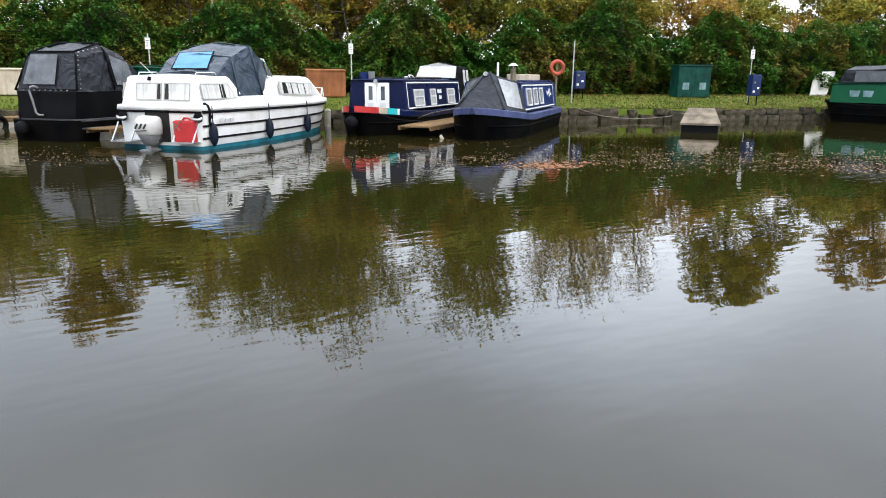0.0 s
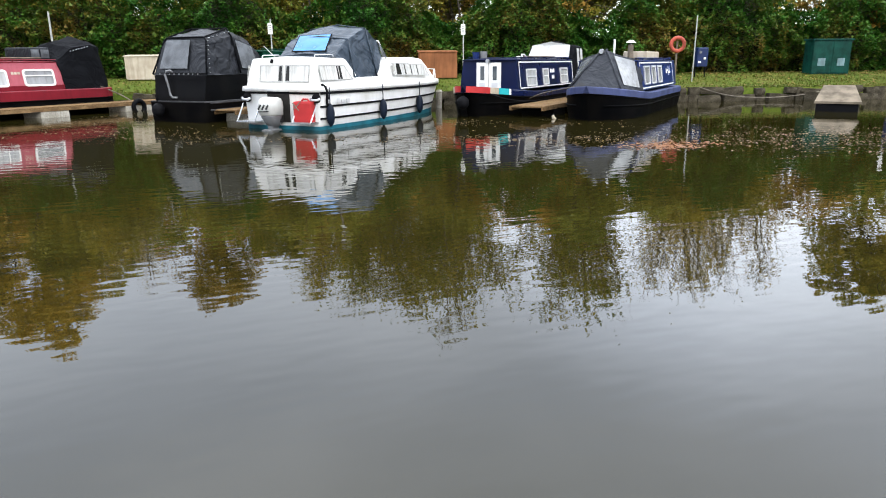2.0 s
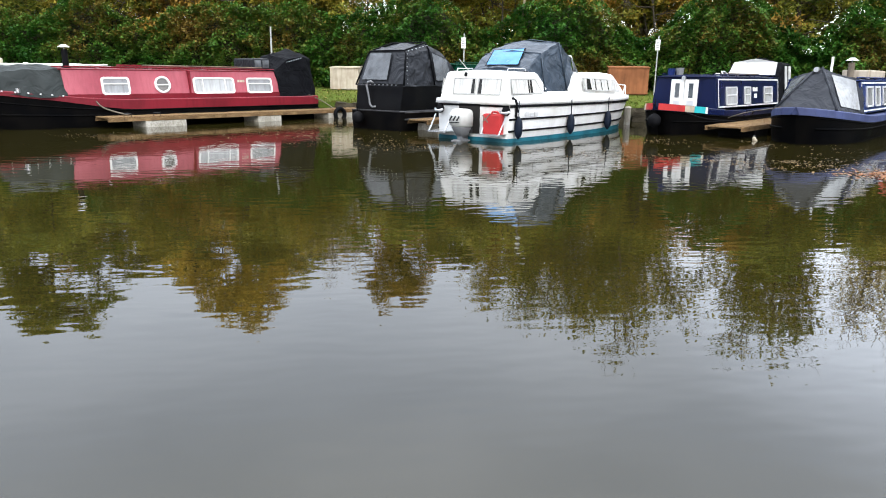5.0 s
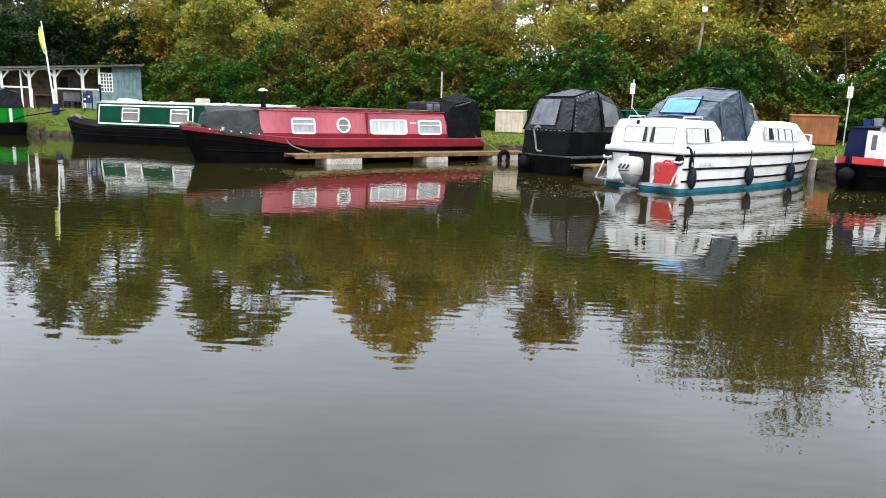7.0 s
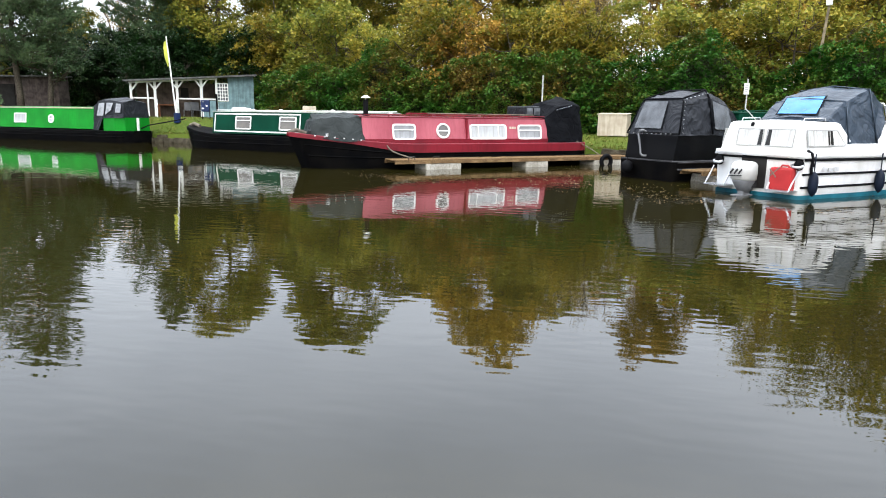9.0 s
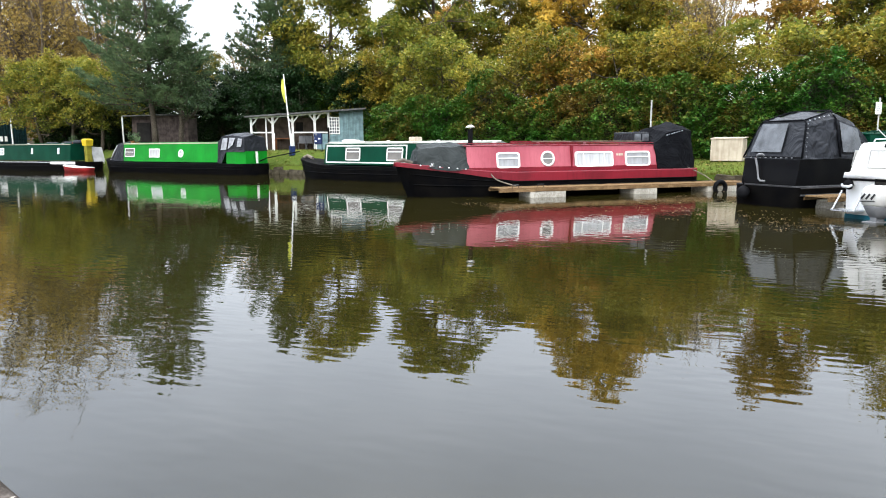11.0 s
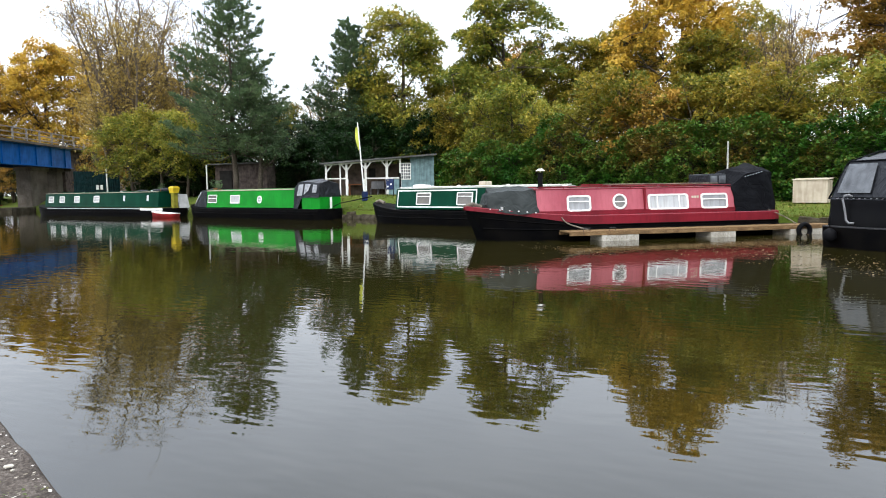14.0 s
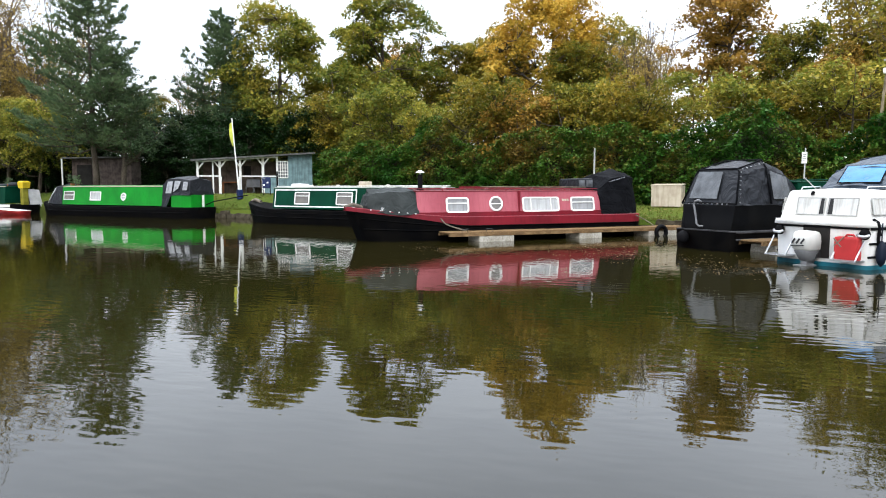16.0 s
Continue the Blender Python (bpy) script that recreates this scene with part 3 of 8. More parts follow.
def narrow_hull(boat, s0, s1, beam, gun, tip, hull_mat, band_mat, bow=3.0, stern=0.9, band=0.14, strake_mat=None, blunt=0.55, bow_band=None):
    """Hull, coloured band under the gunwale, two rubbing strakes and the deck."""
    n = 44
    st = [s0 + (s1 - s0) * i / n for i in range(n + 1)]

    def top(s):
        return gun + (tip - gun) * max(0.0, (s - (s1 - bow * 1.25)) / (bow * 1.25)) ** 1.7

    def bandw(s):
        return band if bow_band is None else band + (bow_band - band) * smooth01(s1 - bow * 1.3, s1 - bow * 0.4, s)

    def rake(s, z):
        k = max(0.0, (s - (s1 - bow)) / bow)
        return s + 0.38 * k * k * (z - 0.1)

    def section(s, zs):
        b = hull_half(s, s0, s1, beam, bow, stern, blunt=blunt)
        return b, [(rake(s, z), (0.86 + 0.14 * smooth01(-0.5, 0.35, z)) * b, z) for z in zs]

    sides = []
    for s in st:
        t = top(s)
        b, right = section(s, [-0.45, -0.1, 0.1, 0.3, t - bandw(s)])
        sides.append([(x, -y, z) for x, y, z in right[::-1]] + right)
    bm = bmesh.new()
    loft(bm, sides)
    hull = part("hull", bm, hull_mat, boat, "", True)
    bm = bmesh.new()
    secs = []
    for s in st:
        t = top(s)
        b = hull_half(s, s0, s1, beam, bow, stern, blunt=blunt) + 0.012
        xr = rake(s, t)
        secs.append([(xr, -b + 0.10, t - bandw(s)), (xr, -b, t - bandw(s)), (xr, -b, t - 0.02), (xr, -b + 0.02, t), (xr, -max(0.0, b - 0.10), t), (xr, max(0.0, b - 0.10), t), (xr, b - 0.02, t), (xr, b, t - 0.02), (xr, b, t - bandw(s)), (xr, b - 0.10, t - bandw(s))])
    loft(bm, secs, closed=True)
    part("gunwale", bm, band_mat, boat, "painted band along the top of the hull")
    for z, rr in ((0.30, 0.028), (gun - band - 0.02, 0.022)):
        for sg in (-1, 1):
            bm = bmesh.new()
            pts = []
            for s in st[1:-1]:
                b = hull_half(s, s0, s1, beam, bow, stern, blunt=blunt)
                zz = z + (top(s) - gun) * (0.9 if z > 0.35 else 0.25)
                pts.append((rake(s, zz), sg * b * (0.86 + 0.14 * smooth01(-0.5, 0.35, zz)), zz))
            tube(bm, pts, rr, 6)
            part("rubbing_strake", bm, strake_mat or hull_mat, boat, "", True)
    return top


def cabin_side_point(w0, w1, z0, z1, z):
    return w0 + (w1 - w0) * (z - z0) / (z1 - z0)


def narrow_cabin(boat, a, b, w0, w1, z0, z1, mat, roof_mat, handrail=None, front_slope=0.0, base_mat=None):
    """Cabin with sides leaning in, cambered roof with rolled edges and handrails. Half breadths w0 below, w1 above."""
    bm = bmesh.new()
    loft(bm, [[(a + front_slope * 0, -w0, z0), (a, w0, z0), (a, w1, z1), (a, -w1, z1)], [(b + front_slope, -w0, z0), (b + front_slope, w0, z0), (b, w1, z1), (b, -w1, z1)]], closed=True)
    cab = part("cabin", bm, mat, boat)
    bm = bmesh.new()
    secs = []
    for i in range(13):
        s = a - 0.05 + (b - a + 0.10) * i / 12
        secs.append([(s, w1 * 1.03 * math.cos(k * math.pi / 10) if k in (0, 10) else w1 * (1 - 2 * k / 10), z1 + 0.004 + (0.0 if k in (0, 10) else 0.010 + 0.032 * math.sin(k * math.pi / 10))) for k in range(11)] + [(s, -w1 * 1.0, z1 - 0.02), (s, w1 * 1.0, z1 - 0.02)])
    loft(bm, secs, closed=True)
    part("roof", bm, roof_mat, boat, "", True)
    for sg in (-1, 1):
        bm = bmesh.new()
        tube(bm, [(a + 0.1, sg * (w1 - 0.1), z1 + 0.07), (b - 0.1, sg * (w1 - 0.1), z1 + 0.07)], 0.016, 6)
        k = a + 0.3
        while k < b - 0.2:
            tube(bm, [(k, sg * (w1 - 0.1), z1), (k, sg * (w1 - 0.1), z1 + 0.07)], 0.012, 5)
            k += 1.1
        part("handrail", bm, handrail or roof_mat, boat)
    return cab


def side_pose(s, z, sg, w0, w1, z0, z1):
    """Pose of a plate on the cabin side sg (1: left, -1: right): x along the boat, z up the leaning side, -y outwards."""
    lean = math.degrees(math.atan2(w0 - w1, z1 - z0))
    w = cabin_side_point(w0, w1, z0, z1, z)
    if sg > 0:
        return Matrix.Translation((s, w, z)) @ pose(0, 0, 0, 0, 0, 180) @ pose(0, 0, 0, -lean, 0, 0)
    return Matrix.Translation((s, -w, z)) @ pose(0, 0, 0, -lean, 0, 0)


def cabin_window(boat, m, w, h, r=0.06, frame_w=0.055, frame_mat=None, pane_mat=None, bar=None, upright=False, label=""):
    """Aluminium frame with rounded corners, a pane, and where asked a transom bar or an upright."""
    win = thing("window", label, "")
    win.parent = boat
    win.matrix_local = m
    outer, inner = rounded(w, h, r), rounded(w - 2 * frame_w, h - 2 * frame_w, max(0.02, r - frame_w * 0.6))
    bm = bmesh.new()
    ring_plate(bm, outer, inner, Matrix.Identity(4), 0.03)
    part("window_frame", bm, frame_mat or M_ALU, win)
    bm = bmesh.new()
    plate(bm, rounded(w - 1.6 * frame_w, h - 1.6 * frame_w, max(0.02, r - frame_w * 0.6)), Matrix.Identity(4), -0.004, 0.006)
    part("pane", bm, pane_mat or M_NET, win)
    if bar:
        bm = bmesh.new()
        box(bm, -w / 2 + frame_w * 0.9, w / 2 - frame_w * 0.9, -0.03, -0.010, bar * h - 0.016, bar * h + 0.016)
        part("glazing_bar", bm, frame_mat or M_ALU, win)
    if upright:
        for k in (-0.27, 0.27):
            bm = bmesh.new()
            box(bm, k * w - 0.015, k * w + 0.015, -0.03, -0.010, -h / 2 + frame_w * 0.9, h / 2 - frame_w * 0.9)
            part("glazing_bar", bm, frame_mat or M_ALU, win)
    return win


def porthole(boat, m, d, wide=1.0, frame_mat=None, pane_mat=None, bar=True):
    win = thing("porthole", "", "")
    win.parent = boat
    win.matrix_local = m
    ring = lambda q: [(q / 2 * wide * math.cos(k * math.tau / 28), q / 2 * math.sin(k * math.tau / 28)) for k in range(28)]
    bm = bmesh.new()
    ring_plate(bm, ring(d), ring(d - 0.12), Matrix.Identity(4), 0.03)
    part("window_frame", bm, frame_mat or M_ALU, win, "", True)
    bm = bmesh.new()
    plate(bm, ring(d - 0.09), Matrix.Identity(4), -0.004, 0.006)
    part("pane", bm, pane_mat or M_NET, win)
    if bar:
        bm = bmesh.new()
        box(bm, -d / 2 * wide + 0.05, d / 2 * wide - 0.05, -0.03, -0.010, -0.016, 0.016)
        part("glazing_bar", bm, frame_mat or M_ALU, win)


def strip(boat, m, pts, w, mat, name="coach_line"):
    """A painted line on a cabin side, through (u, v) points of the plane m."""
    bm = bmesh.new()
    loop = list(pts)
    for (u0, v0), (u1, v1) in zip(loop, loop[1:]):
        d = Vector((u1 - u0, v1 - v0)).normalized()
        n = Vector((-d.y, d.x)) * w / 2
        e = d * w / 2
        q = [(u0 - e.x + n.x, v0 - e.y + n.y), (u0 - e.x - n.x, v0 - e.y - n.y), (u1 + e.x - n.x, v1 + e.y - n.y), (u1 + e.x + n.x, v1 + e.y + n.y)]
        plate(bm, q, m, -0.001, 0.006)
    return part(name, bm, mat, boat)


def folds(bm, amount, seed=0.0):
    """Creases of slack canvas: narrow ridges that run down and aslant, with dents between them."""
    bmesh.ops.recalc_face_normals(bm, faces=bm.faces[:])
    bm.normal_update()
    moved = []
    for v in bm.verts:
        x, y, z = v.co
        push = 0.0
        for k, (fa, fz, share) in enumerate(((1.3, 2.3, 1.0), (1.9, -2.9, 0.8), (3.6, 4.6, 0.35))):
            p = Vector((x * fa + z * fz + seed, y * fa - z * fz * 0.6, (x + y - z) * 0.5 + 3.1 * k))
            ridge = max(0.0, 1.0 - 3.2 * abs(noise.noise(p)))
            push += share * (ridge ** 1.3 - 0.3)
        moved.append(v.co + v.normal * amount * push)
    for v, p in zip(bm.verts, moved):
        v.co = p
    return bm


def canopy(boat, name, sections, mat, amount=0.03, seed=0.0, label="", sub=3, scale=2.0, crease=0.03):
    """A cloth cover skinned over hoop sections (lists of points from one gunwale over the top to the other)."""
    bm = bmesh.new()
    dense = []
    for a, b in zip(sections, sections[1:]):
        for k in range(2 * sub):
            dense.append([Vector(p).lerp(Vector(q), k / (2 * sub)) for p, q in zip(a, b)])
    dense.append([Vector(p) for p in sections[-1]])
    fine = []
    for s in dense:
        row = []
        for p, q in zip(s, s[1:]):
            n = max(2, 2 * sub)
            for k in range(n):
                row.append(p.lerp(q, k / n))
        row.append(s[-1])
        fine.append(row)
    m = len(fine[0]) - 1
    for ends, way in ((fine[0], 1), (fine[-1], -1)):
        # each end is closed by rows that run from side to side
        ring = [bm.verts.new(p) for p in ends]
        lo, hi = 0, m
        while hi - lo > 2:
            bm.faces.new((ring[lo], ring[lo + 1], ring[hi - 1], ring[hi]))
            lo, hi = lo + 1, hi - 1
        if hi - lo == 2:
            bm.faces.new((ring[lo], ring[lo + 1], ring[hi]))
    loft(bm, fine, caps=False)
    bmesh.ops.remove_doubles(bm, verts=bm.verts[:], dist=0.002)
    wrinkle(bm, amount, scale, seed)
    folds(bm, crease, seed)
    ob = part(name, bm, mat, boat, label, True)
    ob.data.set_sharp_from_angle(angle=radians(26))
    return ob


def chimney(boat, s, y, z, h, r=0.075, mat=None):
    bm = bmesh.new()
    tube(bm, [(s, y, z), (s, y, z + 0.05)], r * 1.5, 12)
    tube(bm, [(s, y, z + 0.05), (s, y, z + h)], r, 12)
    c = part("chimney", bm, mat or M_BLACK, boat)
    bm = bmesh.new()
    tube(bm, [(s, y, z + h + 0.05), (s, y, z + h + 0.12)], r * 2.0, 12, 0.35)
    tube(bm, [(s, y, z + h), (s, y, z + h + 0.06)], 0.012, 6)
    part("chimney_cap", bm, M_ALU, c)


def mushroom_vent(boat, s, y, z, mat=None):
    bm = bmesh.new()
    tube(bm, [(s, y, z), (s, y, z + 0.05)], 0.05, 10)
    tube(bm, [(s, y, z + 0.05), (s, y, z + 0.085)], 0.095, 12, 0.55)
    part("roof_vent", bm, mat or M_ALU, boat, "", True)


def panel(boat, pts, mat, label, name="canopy_window", push=0.02, n=5):
    """A soft pane laid on a cloth cover: four corners, slightly bowed outwards."""
    a, b, c, d = [Vector(p) for p in pts]
    nrm = (b - a).cross(d - a).normalized()
    bm = bmesh.new()
    rows_ = []
    for i in range(n + 1):
        u = i / n
        row = []
        for k in range(n + 1):
            v = k / n
            p = a.lerp(b, u).lerp(d.lerp(c, u), v)
            row.append(tuple(p + nrm * (push + 0.02 * math.sin(math.pi * u) * math.sin(math.pi * v))))
        rows_.append(row)
    loft(bm, rows_, caps=False)
    return part(name, bm, mat, boat, label, True)


def fender(name, p, r, h, mat, label, m=None):
    bm = bmesh.new()
    pts = [(0, 0, -h / 2 + h * i / 10) for i in range(11)]
    rings = []
    for i in range(11):
        t = i / 10
        rr = r * (1 - abs(2 * t - 1) ** 3) + 0.015
        rings.append([(rr * math.cos(k * math.tau / 12), rr * math.sin(k * math.tau / 12), -h / 2 + h * t) for k in range(12)])
    loft(bm, rings, closed=True)
    tube(bm, [(0, 0, h / 2), (0, 0, h / 2 + 0.35)], 0.012, 5)
    return solid(name, bm, mat, label, "fender", smooth=True, m=Matrix.Translation(p))


def curtained(boat, m, w, h, gaps, slant=0.0):
    """A window in a thin dark frame, drawn white curtains with dark gaps (place, half width); slant leans its forward end."""
    win = thing("window", "", "")
    win.parent = boat
    win.matrix_local = m
    top0, top1 = (max(0.0, slant), min(0.0, slant))
    quad = lambda q: [(-w / 2 + q, -h / 2 + q), (w / 2 - q, -h / 2 + q), (w / 2 - q + top1, h / 2 - q), (-w / 2 + q + top0, h / 2 - q)]
    bm = bmesh.new()
    ring_plate(bm, quad(0.0), quad(0.014), Matrix.Identity(4), 0.016)
    part("window_frame", bm, M_POLE, win)
    bm = bmesh.new()
    plate(bm, quad(0.016), Matrix.Identity(4), -0.004, 0.006)
    part("curtain", bm, M_CURTAIN, win, "white curtain behind the glass")
    for u, g in gaps:
        bm = bmesh.new()
        plate(bm, [(u - g, -h / 2 + 0.02), (u + g, -h / 2 + 0.02), (u + g * 0.7, h / 2 - 0.02), (u - g * 0.7, h / 2 - 0.02)], Matrix.Identity(4), -0.012, 0.006)
        part("curtain_gap", bm, M_GLASSDARK, win, "dark gap between the curtains")


# red narrowboat beside the jetty
RED = heading(-14.70, 16.97, -0.385, -0.923)
red = thing("narrowboat", "faded red narrowboat with black hull and canvas covers beside jetty", "boat", RED)
RW = (0.93, 0.80, 0.72, 1.50)
narrow_hull(red, -5.6, 4.50, 2.08, 0.72, 1.05, M_BLACKHULL, M_DARKRED, bow=2.7, band=0.27, bow_band=0.13)
narrow_cabin(red, -3.85, 2.85, *RW, M_RED, M_DARKRED)
bm = bmesh.new()
for sg in (-1, 1):
    box(bm, -3.85, 2.85, sg * 0.925 - 0.012, sg * 0.925 + 0.012, 0.725, 0.86)
part("cabin_foot", bm, M_DARKRED, red, "dark red band along the foot of the cabin")
for sg in (-1, 1):
    for s, w, up in ((1.53, 0.77, False), (-1.43, 1.38, True), (-3.03, 0.94, False)):
        cabin_window(red, side_pose(s, 1.07, sg, *RW), w, 0.48, 0.09, 0.052, M_WHITEPAINT, M_NET if up else M_NETMID, 0.12 if not up else None, up)
    porthole(red, side_pose(0.20, 1.10, sg, *RW), 0.48, 1.0, M_WHITEPAINT, M_NETDARK)
chimney(red, 2.55, 0.35, 1.53, 0.48)
for sg in (-1, 1):
    bm = bmesh.new()
    m = side_pose(-2.38, 1.20, sg, *RW)
    for q in range(3):
        plate(bm, [(-0.13 + 0.09 * q, -0.03), (-0.06 + 0.09 * q, -0.03), (-0.06 + 0.09 * q, 0.04), (-0.13 + 0.09 * q, 0.04)], m, -0.001, 0.005)
    part("lettering", bm, M_CREAM, red, "small cream painted lettering")
    bm = bmesh.new()
    box(bm, -0.64, -0.60, sg * 0.875 - 0.075, sg * 0.875 + 0.062, 0.73, 1.49)
    part("side_joint", bm, M_DARKRED, red, "dark joint between the cabin plates")
canopy(red, "cratch_cover", [[(2.80, -0.96, 0.78), (2.84, -0.74, 1.50), (2.84, 0, 1.60), (2.84, 0.74, 1.50), (2.80, 0.96, 0.78)],
                            [(3.3, -0.95, 0.80), (3.4, -0.58, 1.46), (3.4, 0, 1.60), (3.4, 0.58, 1.46), (3.3, 0.95, 0.80)],
                            [(3.80, -0.80, 0.84), (3.95, -0.42, 1.46), (3.95, 0, 1.60), (3.95, 0.42, 1.46), (3.80, 0.80, 0.84)],
                            [(4.28, -0.48, 0.94), (4.16, -0.30, 1.42), (4.14, 0, 1.56), (4.16, 0.30, 1.42), (4.28, 0.48, 0.94)]], M_CANVAS_OLIVE, 0.055, 1.0, "dark grey-green canvas cratch cover over the bow", 4, 2.6)
for k in range(6):
    for sg in (-1, 1):
        t = k / 5
        bm = bmesh.new()
        p = Vector((2.95 + 1.25 * t, sg * (1.0 - 0.45 * t * t), 0.83 + 0.12 * t))
        tube(bm, [p, p + Vector((0, sg * 0.03, 0))], 0.022, 6)
        part("press_stud", bm, M_ALU, red)
canopy(red, "stern_canopy", [[(-3.75, -0.95, 0.74), (-3.70, -0.84, 1.55), (-3.75, 0, 1.62), (-3.70, 0.84, 1.55), (-3.75, 0.95, 0.74)],
                            [(-4.1, -0.95, 0.72), (-4.1, -0.86, 1.86), (-4.1, 0, 2.08), (-4.1, 0.86, 1.86), (-4.1, 0.95, 0.72)],
                            [(-4.75, -0.92, 0.72), (-4.75, -0.80, 2.02), (-4.75, 0, 2.24), (-4.75, 0.80, 2.02), (-4.75, 0.92, 0.72)],
                            [(-5.35, -0.75, 0.72), (-5.25, -0.66, 1.95), (-5.25, 0, 2.10), (-5.25, 0.66, 1.95), (-5.35, 0.75, 0.72)]], M_CANVAS_BLACK, 0.06, 5.0, "black canvas pram hood over the stern")
bm = bmesh.new()
box(bm, -3.75, -3.12, -0.70, 0.45, 1.56, 1.92, 0.05)
part("roof_cover", bm, M_CANVAS_GREY, red, "grey canvas cover of the hatch")
for a0, a1 in ((-3.42, -3.17), (-3.72, -3.47)):
    panel(red, [(a1, 0.45, 1.62), (a0, 0.45, 1.62), (a0, 0.45, 1.86), (a1, 0.45, 1.86)], M_CLEARGREY, "cloudy vinyl pane of the hatch cover", "cover_window", push=0.012)

for s in (1.6, 0.1, -1.6):
    mushroom_vent(red, s, 0.0, 1.55)
bm = bmesh.new()
beam(bm, (-2.6, 0.30, 1.62), (1.2, 0.36, 1.62), 0.16, 0.05)
part("gangplank", bm, M_DARKRED, red, "dark red gangplank lying on the roof")
bm = bmesh.new()
tube(bm, [(-3.4, 0.52, 1.62), (0.6, 0.55, 1.63)], 0.02, 6)
part("boat_pole", bm, M_WOODPOLE, red, "dark boat pole lying on the roof")
for sg in (-1, 1):
    bm = bmesh.new()
    tube(bm, [(3.9, sg * 0.78, 0.92), (3.9, sg * 0.78, 1.02)], 0.05, 8)
    part("bow_fairlead", bm, M_CHROME, red)
for k in range(7):
    t = k / 6
    bm = bmesh.new()
    p = Vector((-4.12 - 0.62 * t, 0.84 - 0.05 * t, 1.80 + 0.14 * t))
    tube(bm, [p, p + Vector((0, 0.06, 0.02))], 0.015, 6)
    part("press_stud", bm, M_CHROME, red)
bm = bmesh.new()
tube(bm, [(4.30, 0, 1.00), (4.58, 0, 1.10), (4.84, 0, 1.02)], 0.06, 8)
part("bow_fender", bm, M_ROPE, red, "rope bow fender")

# white cabin cruiser
WB = heading(-4.345, 15.228, 0.335, 0.942)
cruiser = thing("cabin_cruiser", "white fibreglass cabin cruiser with teal waterline and slate-blue canopy", "boat", WB)


def cruiser_half(s, z):
    b = 0.965 + 0.135 * smooth01(0, 2.2, s) + (0.04 + 0.06 * smooth01(0, 2.2, s)) * smooth01(0, 0.9, z)
    t = max(0.0, (s - 2.4) / (7.62 + 0.60 * z - 2.4))
    return max(0.01, b * (1 - min(1.0, t) ** 3.4))


def cruiser_sheer(s):
    return 0.885 - 0.002 * s


def cruiser_x(s, z):
    return min(s, 7.62 + 0.60 * z)


CS = [0.0, 0.4, 1, 1.8, 2.6, 3.4, 4.2, 5.0, 5.7, 6.3, 6.8, 7.2, 7.5, 7.8, 8.0, 8.2]
bm = bmesh.new()
secs = []
for s in CS:
    zs = [-0.35, -0.05, 0.13, 0.4, 0.7, cruiser_sheer(s)]
    right = [(cruiser_x(s, z), (0.9 if z < 0 else 1.0) * cruiser_half(s, z), z) for z in zs]
    secs.append([(x, -y, z) for x, y, z in right[::-1]] + right)
loft(bm, secs)
part("hull", bm, M_WHITE, cruiser, "white hull", True)
bm = bmesh.new()
secs = []
for s in CS:
    right = [(cruiser_x(s, z) + 0.002, cruiser_half(s, z) + 0.012, z) for z in (-0.3, 0.0, 0.085 + 0.03 * smooth01(0, 6, s))]
    k = 0.012 if s == 0 else 0
    secs.append([(x - k, -y, z) for x, y, z in right[::-1]] + [(x - k, y, z) for x, y, z in right])
loft(bm, secs)
part("boot_stripe", bm, M_TEAL, cruiser, "teal band along the waterline", True)
for z0 in (0.245, 0.505, None):
    for sg in (-1, 1):
        bm = bmesh.new()
        pts = []
        for s in CS[:-3]:
            z = cruiser_sheer(s) - 0.09 if z0 is None else z0 + 0.004 * s
            pts.append((cruiser_x(s, z), sg * (cruiser_half(s, z) + 0.014), z))
        tube(bm, pts, 0.024 if z0 else 0.030, 6)
        part("rubbing_strake", bm, M_BLACK, cruiser, "black rubber strake", True)
bm = bmesh.new()
tube(bm, [(-0.012, -0.99, 0.79), (-0.012, 0.99, 0.79)], 0.022, 6)
part("transom_strake", bm, M_BLACK, cruiser, "dark line under the stern ledge")
bm = bmesh.new()
loft(bm, [[(cruiser_x(s, 0.95) - (0.06 if s == 0 else 0), -w, cruiser_sheer(s) - 0.06), (cruiser_x(s, 0.95) - (0.05 if s == 0 else 0), -w + 0.02, cruiser_sheer(s) + 0.05), (cruiser_x(s, 0.95) - (0.05 if s == 0 else 0), w - 0.02, cruiser_sheer(s) + 0.05), (cruiser_x(s, 0.95) - (0.06 if s == 0 else 0), w, cruiser_sheer(s) - 0.06)] for s, w in [(q, cruiser_half(q, 0.95) + 0.035) for q in CS]], closed=True)
part("deck", bm, M_WHITE, cruiser, "", True)


def cabin_loft(a, b, wa, wb, z0, z1, lean_a, lean_b, tuck=0.16):
    """A moulded cabin: sides lean in, ends rake, roof is crowned."""
    bm = bmesh.new()
    secs = []
    for i in range(11):
        t = i / 10
        w = wa + (wb - wa) * t ** 1.4
        s_low = a + (b - a) * t
        s_top = (a + lean_a) + ((b - lean_b) - (a + lean_a)) * t
        mid = s_low + (s_top - s_low) * 0.5
        near = s_low + (s_top - s_low) * 0.94
        secs.append([(s_low, -w, z0), (mid, -w + tuck * 0.45, (z0 + z1) / 2), (near, -w + tuck, z1 - 0.04), (s_top, -w + tuck + 0.06, z1), (s_top, 0, z1 + 0.04), (s_top, w - tuck - 0.06, z1), (near, w - tuck, z1 - 0.04), (mid, w - tuck * 0.45, (z0 + z1) / 2), (s_low, w, z0)])
    loft(bm, secs, closed=True)
    return bm


